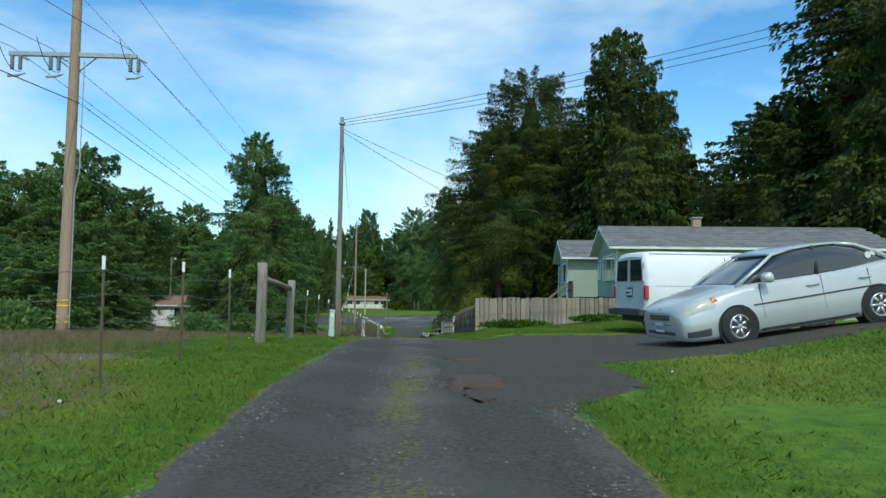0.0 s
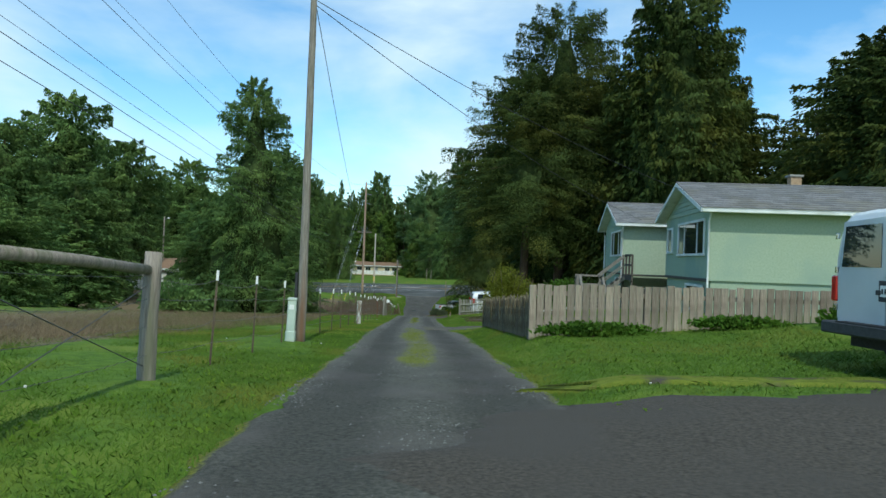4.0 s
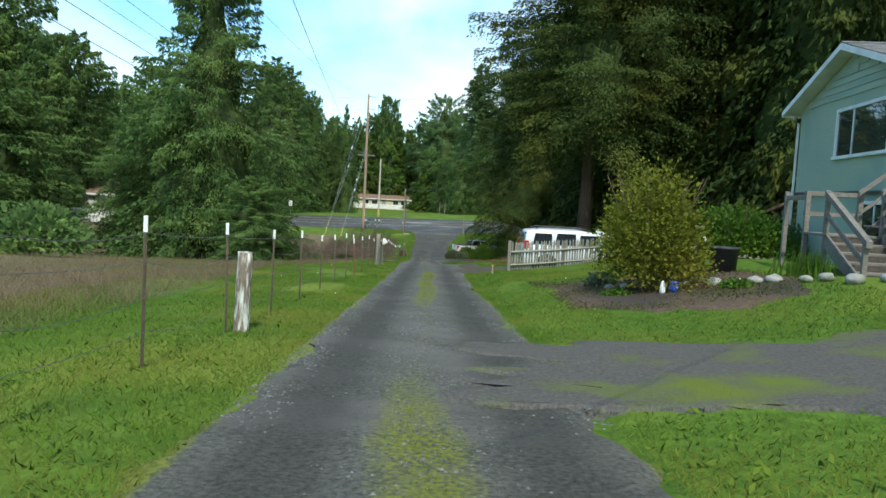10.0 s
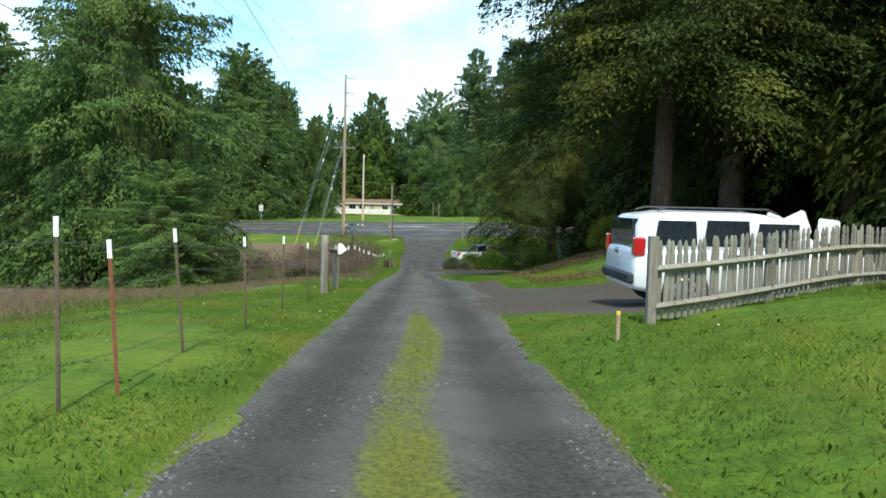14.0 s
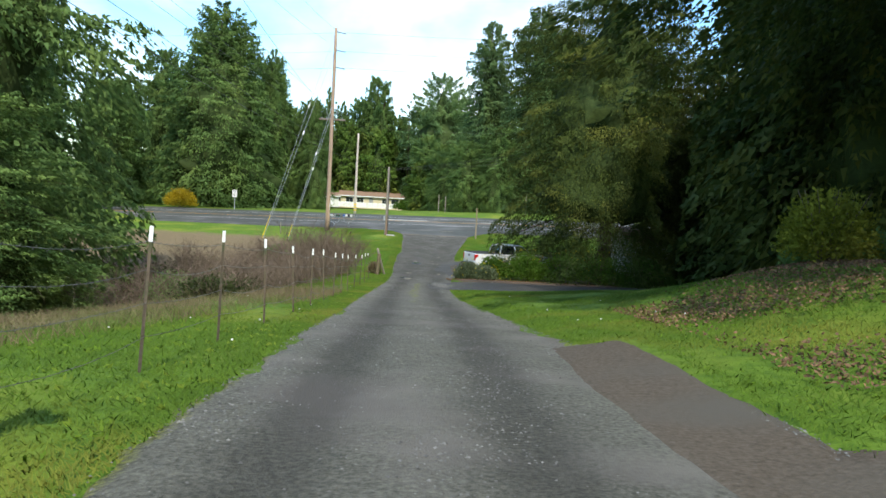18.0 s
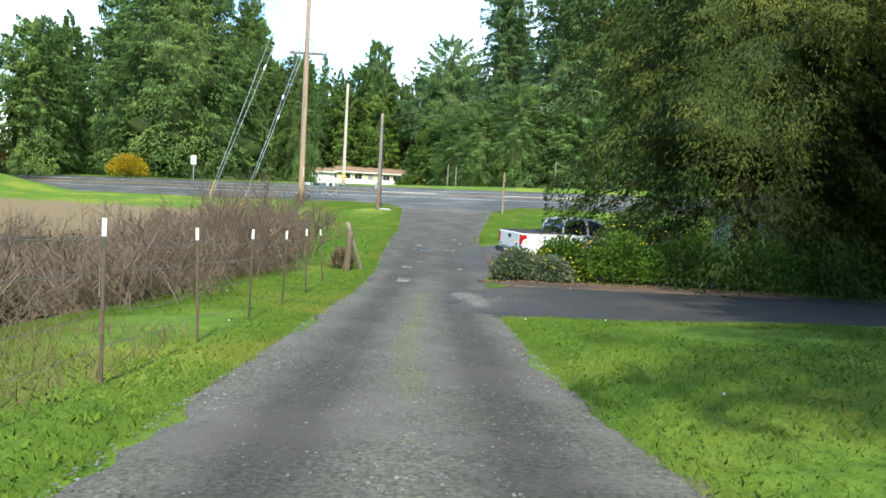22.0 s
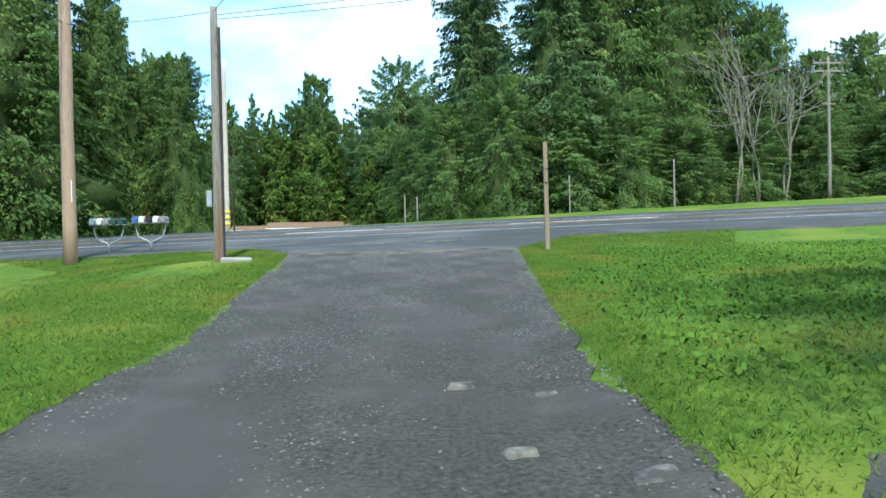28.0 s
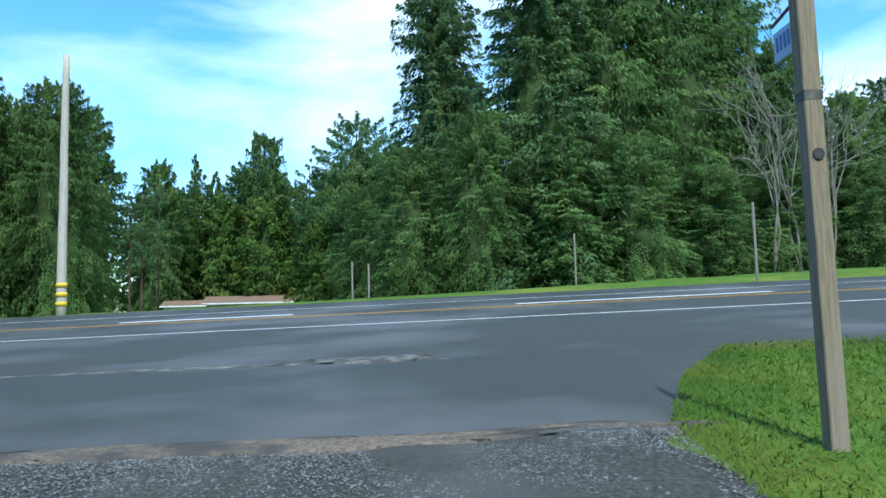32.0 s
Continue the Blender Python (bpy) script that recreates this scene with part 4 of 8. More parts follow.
for y in POST_Y:
    t_post(wire_fence, y, 1.32 + rng.normal(0, 0.03), (rng.normal(0, 1.2) + (5 if y > 97 else 0), rng.normal(0, 1.5)))
t_post(wire_fence, 53.0, 1.2, (2, -2), -3.05, True)
ALL_Y = sorted(POST_Y + [14.72, 17.8, 66.2, 68.6, 103.6])
for h in (0.32, 0.62, 0.92, 1.17):
    bm = bmesh.new()
    pts = []
    for a, b in zip(ALL_Y, ALL_Y[1:]):
        pa, pb = [Vector((fence_x(v) + 0.03, v, float(ground_z(fence_x(v), v)) + h)) for v in (a, b)]
        pts += sag(pa, pb, 0.03 + 0.05 * (math.sin(3 * a + 9 * h) > 0.4), 5)[:-1]
    tube(bm, pts, 0.0026, 4, False)
    for p, q in zip(pts, pts[1:]):
        if -2 < p.y < 100:
            for k in range(3):
                c = p.lerp(q, k / 3)
                tube(bm, [c + Vector((0.018, 0, 0.016)), c - Vector((0.018, 0, 0.016))], 0.0018, 3, False)
    part("wire", bm, M_WIRE, wire_fence)


def wood_post(parent, name, x, y, top, r, material, lean=(0, 0), seed=0):
    rg = np.random.default_rng(seed)
    z = float(ground_z(x, y))
    bm = bmesh.new()
    n = 7
    tube(bm, [(rg.normal(0, 0.006), rg.normal(0, 0.006), -0.3 + (top + 0.3) * k / n) for k in range(n + 1)], [r * (1.06 - 0.12 * k / n) * rg.uniform(0.96, 1.04) for k in range(n + 1)], 12)
    ob = part(name, bm, material, parent, "", True)
    ob.matrix_basis = pose(x, y, z, lean[0], lean[1], 0)
    return ob


def brace(y0, y1, top0, top1, material, seed, label):
    """Two stout posts with a rail between them and a twisted wire across."""
    x0, x1 = fence_x(y0), fence_x(y1)
    ob = thing("fence_brace", pose(0, 0, 0), label, "fence post")
    wood_post(ob, "post", x0, y0, top0, 0.105, material, (0, 0), seed)
    wood_post(ob, "post", x1, y1, top1, 0.095, material, (0, 1), seed + 1)
    z0, z1 = float(ground_z(x0, y0)), float(ground_z(x1, y1))
    part("rail", tubed([(x0, y0, z0 + top1 * 0.92), (x0 / 2 + x1 / 2, y0 / 2 + y1 / 2, (z0 + z1) / 2 + top1 * 0.9), (x1, y1, z1 + top1 * 0.86)], 0.055, 10), material, ob, "", True)
    for a, b in ((0.25, 1.05), (1.05, 0.2)):
        part("wire", tubed([(x0, y0 + 0.1, z0 + a), (x1, y1 - 0.1, z1 + b)], 0.006, 4), M_WIRE, ob)
    return ob


brace(14.72, 17.8, 1.62, 1.42, M_POST, 40, "weathered timber fence brace of two posts and a rail")
b2 = brace(66.2, 68.6, 1.52, 1.28, M_POST, 44, "grey timber fence brace with a white arrow board")
bm = prism(bmesh.new(), [(0.0, -0.16), (0.10, -0.16), (0.27, 0.0), (0.10, 0.16), (0.0, 0.16)], -0.012, 0.012, "y")
ar = part("arrow_board", bm, M_WHITE, b2, "white arrow-shaped board")
ar.matrix_basis = pose(fence_x(68.6) + 0.06, 68.49, float(ground_z(-3.4, 68.6)) + 1.2, 0, 4, 0)
M_LICHEN = mat("lichen_crusted_wood", (0.13, 0.10, 0.075), (0.28, 0.235, 0.185), 9, 0.95, stretch=(4, 4, 0.8), bump=0.6, c3=(0.62, 0.63, 0.58), scale3=4.5, cut3=0.53)
old = thing("fence_post", pose(0, 0, 0), "old wooden post patched with white lichen", "fence post")
wood_post(old, "post", -2.93, 39.9, 0.98, 0.098, M_LICHEN, (0, 3), 50)

# utility poles
def pole(x, y, top_z, r, material, label, base_z=None, seed=0, lean=0.0, name="utility_pole"):
    z = float(ground_z(x, y)) if base_z is None else base_z
    ob = thing(name, pose(x, y, z, 0, lean, 0), label, "utility pole", "utility poles")
    h = top_z - z
    rg = np.random.default_rng(seed)
    bm = bmesh.new()
    n = 12
    tube(bm, [(rg.normal(0, 0.006), rg.normal(0, 0.006), -0.4 + (h + 0.4) * k / n) for k in range(n + 1)], [r * (1.15 - 0.4 * k / n) for k in range(n + 1)], 14)
    part("shaft", bm, material, ob, "", True)
    return ob, h


def insulator_string(parent, x, y, z, label="grey insulator"):
    bm = bmesh.new()
    zs = [0, 0.04]
    rs = [0.02, 0.02]
    for k in range(9):
        zs += [0.06 + k * 0.05, 0.085 + k * 0.05]
        rs += [0.07, 0.045]
    tube(bm, [(x, y, z - v) for v in zs], rs, 10)
    return part("insulator", bm, M_INSUL, parent, label, True)


M_INSUL = mat("grey_insulator", (0.14, 0.16, 0.18), (0.22, 0.25, 0.27), 8, 0.4, bump=0.05)
M_ARM = mat("grey_steel_arm", (0.30, 0.33, 0.35), (0.42, 0.45, 0.47), 8, 0.5, metal=0.4, bump=0.1)
M_YELLOW = mat("yellow_marker", (0.62, 0.42, 0.02), (0.75, 0.52, 0.03), 14, 0.6, bump=0.05)

# pole with the switch arm in the meadow
p1, h1 = pole(-11.0, 23.0, 13.0, 0.17, M_POLE_RED, "tall cedar utility pole with a switch crossarm and yellow bands", seed=1)
ARM1 = 8.55 - p1.matrix_basis.translation.z
part("crossarm", boxed((-2.05, -0.06, ARM1 - 0.07), (1.95, 0.06, ARM1 + 0.07), 0.01), M_ARM, p1, "grey steel crossarm")
for x in (-1.95, -0.75, 1.75):
    for dx in (0.0, 0.28):
        insulator_string(p1, x + dx * 0.9, 0.0, ARM1 - 0.02)
    part("switch_blade", tubed([(x - 0.12, 0, ARM1 - 0.72), (x + 0.18, 0, ARM1 - 0.7), (x + 0.42, 0, ARM1 - 0.62)], [0.045, 0.04, 0.02], 8), M_ARM, p1)
    part("bracket", tubed([(x + 0.05, 0, ARM1 + 0.05), (x + 0.5, 0, ARM1 - 0.2)], 0.035, 6), M_INSUL, p1)
    part("jumper", tubed(sag((x, -0.9, ARM1 + 0.25), (x + 0.3, 0, ARM1 - 0.55), 0.35, 8), 0.012, 5), M_CABLE, p1)
part("brace_bar", tubed([(-0.7, 0.05, ARM1 - 0.02), (0, 0.16, ARM1 - 0.55)], 0.02, 6), M_ARM, p1)
part("brace_bar", tubed([(0.7, 0.05, ARM1 - 0.02), (0, 0.16, ARM1 - 0.55)], 0.02, 6), M_ARM, p1)
for k, z in enumerate((0.45, 0.62, 0.95, 1.12)):
    part("band", tubed([(0, 0, z), (0, 0, z + 0.06)], 0.196, 14), M_YELLOW, p1, "yellow marker band", True)
part("conduit", tubed([(0.22, -0.05, 0.3), (0.2, -0.05, 4.5), (0.32, -0.05, 5.2), (0.33, -0.05, ARM1 - 0.2)], 0.02, 6), M_ARM, p1)

# pole beside the lane, with its cable pedestal
p2, h2 = pole(-2.74, 25.3, 7.3, 0.088, M_POLE, "weathered grey wooden utility pole beside the lane", seed=2)
part("cable_guard", boxed((-0.16, -0.04, 0.0), (-0.10, 0.04, 1.5), 0.01), M_CABLE, p2, "dark cable guard")
part("clamp", tubed([(0, 0, h2 - 0.25), (0, 0, h2 - 0.2)], 0.115, 12), M_ARM, p2)
M_PEDESTAL = mat("pale_green_enamel", (0.42, 0.50, 0.43), (0.52, 0.59, 0.52), 4, 0.5, bump=0.05, c3=(0.36, 0.40, 0.33), scale3=2)
ped = thing("cable_pedestal", pose(-2.92, 25.08, float(ground_z(-2.92, 25.08)), 0, 1.5, 0), "pale green metal telephone pedestal beside the pole", "pedestal")
part("body", boxed((-0.085, -0.07, 0.25), (0.085, 0.07, 0.92), 0.012), M_PEDESTAL, ped)
part("base", boxed((-0.10, -0.085, -0.1), (0.10, 0.085, 0.27), 0.01), M_PEDESTAL, ped)
part("lid", boxed((-0.095, -0.08, 0.90), (0.095, 0.08, 0.96), 0.012), M_PEDESTAL, ped)
part("label_plate", boxed((-0.05, -0.076, 0.72), (0.05, -0.071, 0.82)), M_WHITE, ped)

# tall pole at the highway
p3, h3 = pole(-11.65, 136.9, 14.4, 0.19, M_POLE_RED, "tall reddish utility pole with crossarm and insulators", seed=3)
A3 = 5.55 - p3.matrix_basis.translation.z
for dz in (0.0, 0.42):
    part("crossarm", boxed((-1.28, -0.16 + dz, A3 - 0.06), (1.28, -0.06 + dz, A3 + 0.06), 0.01), M_POLE, p3)
for x in (-1.0, -0.5, 0.5, 1.0):
    part("insulator", tubed([(x, -0.11, A3 + 0.06), (x, -0.11, A3 + 0.12), (x, -0.11, A3 + 0.2)], [0.03, 0.07, 0.04], 8), M_INSUL, p3, "", True)
for s in (-1, 1):
    part("switch_arm", tubed([(s * 0.25, -0.1, A3 + 0.1), (s * 0.55, -0.1, A3 + 0.75), (s * 0.2, -0.1, A3 + 1.0)], 0.04, 6), M_INSUL, p3)
for z in (h3 - 0.35, h3 - 2.1, h3 - 3.75):
    bm = bmesh.new()
    tube(bm, [(0.12 + 0.07 * k, 0, z - 0.012 * k) for k in range(14)], [0.03 if k % 2 else 0.075 for k in range(14)], 8)
    part("insulator", bm, M_INSUL, p3, "horizontal grey post insulator", True)
part("sign_plate", boxed((0.14, -0.17, 2.0), (0.16, -0.03, 2.7)), M_WHITE, p3)

# grey pole with a concrete pad at the mouth of the lane
p5, h5 = pole(-5.4, 130.8, 0.95, 0.115, M_POLE, "short grey wooden pole at the mouth of the lane", seed=5)
part("conduit", tubed([(0.14, -0.04, 0.1), (0.13, -0.04, h5 - 0.5)], 0.03, 6), M_CABLE, p5)
part("meter_box", boxed((-0.26, -0.08, 1.35), (-0.13, 0.08, 1.75), 0.01), M_ARM, p5)
M_CONCRETE = mat("pale_concrete", (0.22, 0.215, 0.19), (0.34, 0.33, 0.30), 8, 0.9, bump=0.3, c3=(0.30, 0.30, 0.25), scale3=2)
pad = thing("concrete_pad", pose(-4.95, 130.6, float(ground_z(-4.95, 130.6)) + 0.03, 4, 2, 12), "small pale concrete slab in the grass", "slab")
part("slab", boxed((-0.36, -0.3, -0.06), (0.36, 0.3, 0.06), 0.015), M_CONCRETE, pad)

p4, h4 = pole(-11.1, 155.8, 5.95, 0.155, mat("pale_pole_wood", (0.34, 0.29, 0.23), (0.55, 0.50, 0.43), 9, 0.9, stretch=(6, 6, 0.3), bump=0.4), "pale wooden pole with yellow markers beside the highway", seed=4, base_z=-3.9)
for z in (0.25, 0.6, 0.95):
    part("band", tubed([(0, 0, z), (0, 0, z + 0.16)], 0.195, 14), M_YELLOW, p4, "yellow marker band", True)
p6, h6 = pole(30.9, 164.8, 8.3, 0.115, M_POLE, "grey utility pole with two crossarms beside the wood", seed=6, base_z=-2.0)
for z in (h6 - 0.5, h6 - 1.1):
    part("crossarm", boxed((-1.2, -0.07, z - 0.07), (1.2, 0.07, z + 0.07), 0.01), M_POLE, p6)
part("crossarm", boxed((-0.5, -0.07, h6 - 3.6), (0.5, 0.07, h6 - 3.48), 0.01), M_POLE, p6)
for x in (-1.1, -0.6, 0.6, 1.1):
    for z in (h6 - 0.43, h6 - 1.03):
        part("insulator", tubed([(x, 0, z), (x, 0, z + 0.1), (x, 0, z + 0.2)], [0.03, 0.07, 0.04], 8), M_INSUL, p6, "", True)
p7, h7 = pole(-40, 119, 6.2, 0.12, M_POLE, "slim pole with a yard lamp beside the house", seed=7)
part("lamp_arm", tubed([(0, 0, h7 - 0.4), (0.7, 0, h7 - 0.2)], 0.03, 6), M_ARM, p7)
part("lamp_head", tubed([(0.6, 0, h7 - 0.3), (0.6, 0, h7 - 0.2), (0.6, 0, h7 - 0.1)], [0.2, 0.16, 0.06], 10), M_WHITE, p7, "white lamp head", True)
p8, h8 = pole(21.0, 131.0, 6.3, 0.15, M_POLE, "utility pole carrying roadside wires", seed=8)

# overhead wires, each one thing
def wire(a, b, drop, r=0.009, label="black overhead electricity wire"):
    ob = new("overhead_wire")
    tagged(ob, label, "wire", "overhead wires")
    part("cable", tubed(sag(a, b, drop, 18), r, 5), M_CABLE, ob)


W1 = Vector((-11.0, 23.0, 0))
for x in (-1.95, -0.75, 1.75):
    wire((W1.x + x, 23.0, 8.75), (-11.65 + x * 0.6, 136.8, 5.85), 1.5)
    wire((W1.x + x, 23.0, 8.75), (W1.x + x - 6, -40, 10.2), 1.2)
wire((-11.0, 23.1, 12.9), (-11.4, 136.8, 14.0), 3.2)
wire((-10.8, 23.1, 7.0), (-11.65, 136.8, 3.2), 1.2, 0.012)
wire((-10.8, 23.1, 6.3), (-11.65, 136.8, 2.4), 1.2, 0.012)
wire((-10.8, 23.0, 7.0), (-15, -40, 8.4), 1.0, 0.016)
wire((-2.74, 25.3, 7.2), (26, 8, 11.5), 0.8)
wire((-2.74, 25.3, 7.1), (25, 7, 10.6), 0.8)
wire((-2.74, 25.3, 7.0), (24, 6, 10.0), 0.9)
wire((-2.74, 25.3, 6.9), (11.0, 39.0, 4.3), 0.35)
wire((-2.74, 25.3, 6.8), (10.2, 45.0, 3.7), 0.4)
wire((-2.74, 25.3, 7.0), (-11.5, 136.8, 5.9), 1.9)
wire((-13.2, 23.1, 12.9), (-12.4, 136.8, 13.0), 3.2)
wire((-11.0, 23.0, 12.9), (-15, -40, 14.0), 1.2)
wire((-13.2, 23.0, 12.9), (-17.5, -40, 14.0), 1.2)
wire((-5.4, 130.8, 0.85), (10.2, 101, 2.4), 0.4)
wire((-5.4, 130.8, 0.75), (21.0, 131.0, 5.6), 0.5)
wire((-5.4, 130.8, 0.65), (21.0, 131.0, 5.2), 0.6)
wire((-5.4, 130.8, 0.85), (-11.65, 136.9, 2.4), 0.1)
wire((-11.65, 136.9, 5.2), (21.0, 131.0, 6.2), 0.9)
for z in (13.3, 11.5, 9.9):
    wire((-10.7, 136.9, z + 0.7), (60, 130, z + 3), 1.0)
    wire((-10.7, 136.9, z + 0.7), (-90, 146, z), 1.0)
for x in (-1.1, 1.1):
    wire((30.9 + x, 164.8, 8.0), (60 + x, 100, 14), 1.0)
    wire((30.9 + x, 164.8, 8.0), (110, 172, 11), 1.0)
for gx_, gy_, z in ((-15.9, 127.8, 14.1), (-15.8, 127.8, 12.2), (-13.7, 127.7, 6.9), (-13.6, 127.7, 6.1)):
    g = new("guy_wire")
    tagged(g, "steel guy wire with a white strain insulator", "guy wire", "guy wires")
    a, b = Vector((gx_, gy_, float(ground_z(gx_, gy_)))), Vector((-11.65, 136.8, z))
    part("cable", tubed([a, b], 0.014, 5), M_ARM, g)
    mid = 0.52 if z in (12.2, 6.1) else 0.60
    part("strain_insulator", tubed([a.lerp(b, mid), a.lerp(b, mid + 0.008), a.lerp(b, mid + 0.016), a.lerp(b, mid + 0.024)], [0.03, 0.07, 0.07, 0.03], 8), M_WHITE, g, "white strain insulator", True)
    if z in (14.1, 6.9):
        part("guard", tubed([a, a.lerp(b, 0.10)], 0.022, 8), M_YELLOW, g, "yellow plastic guard sleeve")

# ---------------------------------------------------------------- green house
M_STUCCO = mat("sage_green_stucco", (0.30, 0.37, 0.27), (0.37, 0.44, 0.33), 14, 0.9, bump=0.35, c3=(0.28, 0.36, 0.29), scale3=0.5, bump_scale=60, spec=0.2)
M_LAP = mat("sage_green_boards", (0.29, 0.36, 0.27), (0.36, 0.43, 0.33), 5, 0.85, stretch=(1, 0.4, 6), bump=0.2, c3=(0.26, 0.34, 0.27), scale3=0.8)
M_SHINGLE = mat("grey_roof_shingle", (0.11, 0.11, 0.115), (0.21, 0.21, 0.215), 16, 0.95, bump=0.5, c3=(0.16, 0.155, 0.14), scale3=0.7, island=0.2)
M_TRIM = mat("white_trim_paint", (0.66, 0.68, 0.66), (0.80, 0.81, 0.79), 6, 0.55, bump=0.08, c3=(0.58, 0.60, 0.56), scale3=1.5)
M_DECK = mat("dark_deck_wood", (0.05, 0.042, 0.034), (0.11, 0.095, 0.08), 8, 0.85, stretch=(2, 2, 2), bump=0.3)
M_STEP = mat("grey_stair_wood", (0.13, 0.115, 0.10), (0.27, 0.24, 0.205), 8, 0.9, stretch=(1, 4, 4), bump=0.3, c3=(0.16, 0.16, 0.12), scale3=2)


def glass_material(name, tint, rough=0.03):
    m = bpy.data.materials.new(name)
    m.use_nodes = True
    b = m.node_tree.nodes["Principled BSDF"]
    b.inputs["Base Color"].default_value = (*tint, 1)
    b.inputs["Roughness"].default_value = rough
    b.inputs["Specular IOR Level"].default_value = 0.8
    b.inputs["Coat Weight"].default_value = 0.6
    b.inputs["Coat Roughness"].default_value = 0.02
    return m


M_GLASS = glass_material("dark_window_glass", (0.02, 0.026, 0.028))
house = thing("house", pose(9.93, 35.6, 0, 0, 0, -7), "sage green stucco house with grey shingle gables and white trim", "house")
H_EAVE, H_RISE, H_LOW, H_FLOOR = 3.62, 1.17, -1.25, 1.03
# local: x into the house, y along the front


def house_wall(lo, hi, material=None):
    return part("wall", boxed(lo, hi), material or M_STUCCO, house)


def gable_wall(y0, y1, x0, x1, z0):
    mid = (y0 + y1) / 2
    bm = prism(bmesh.new(), [(y0, z0), (y1, z0), (y1, H_EAVE), (mid, H_EAVE + H_RISE), (y0, H_EAVE)], x0, x1, "x")
    return part("wall", bm, M_STUCCO, house)


gable_wall(0, 7.7, 0, 0.2, H_FLOOR)
gable_wall(10.9, 18.3, -1.5, -1.3, H_FLOOR)
house_wall((0.2, 0, H_FLOOR), (13, 0.2, H_EAVE))
house_wall((0.2, 7.5, H_FLOOR), (2.6, 7.7, H_EAVE))
house_wall((2.6, 7.5, H_FLOOR), (2.8, 11.1, H_EAVE))
house_wall((-1.3, 10.9, H_FLOOR), (2.6, 11.1, H_EAVE))
house_wall((-1.3, 18.1, H_FLOOR), (13, 18.3, H_EAVE))
house_wall((12.8, 0.2, H_LOW), (13, 18.1, H_EAVE))
# lower storey, set back a hand's width
for lo, hi in (((0.08, 0.08, H_LOW), (0.3, 7.62, H_FLOOR)), ((0.3, 0.08, H_LOW), (12.8, 0.28, H_FLOOR)), ((-1.42, 10.98, H_LOW), (-1.2, 18.22, H_FLOOR)), ((0.3, 7.4, H_LOW), (12.8, 7.62, H_FLOOR)), ((-1.2, 10.98, H_LOW), (12.8, 11.2, H_FLOOR)), ((-1.2, 18.0, H_LOW), (12.8, 18.22, H_FLOOR))):
    house_wall(lo, hi)
part("foundation", boxed((0.1, 0.1, -1.6), (12.75, 18.0, H_LOW + 0.05)), M_CONCRETE, house)
part("belt_board", boxed((-0.03, -0.02, H_FLOOR - 0.05), (-0.003, 7.72, H_FLOOR + 0.06)), M_DECK, house, "dark band board")
part("belt_board", boxed((-1.53, 10.88, H_FLOOR - 0.05), (-1.503, 18.32, H_FLOOR + 0.03)), M_DECK, house, "dark band board")
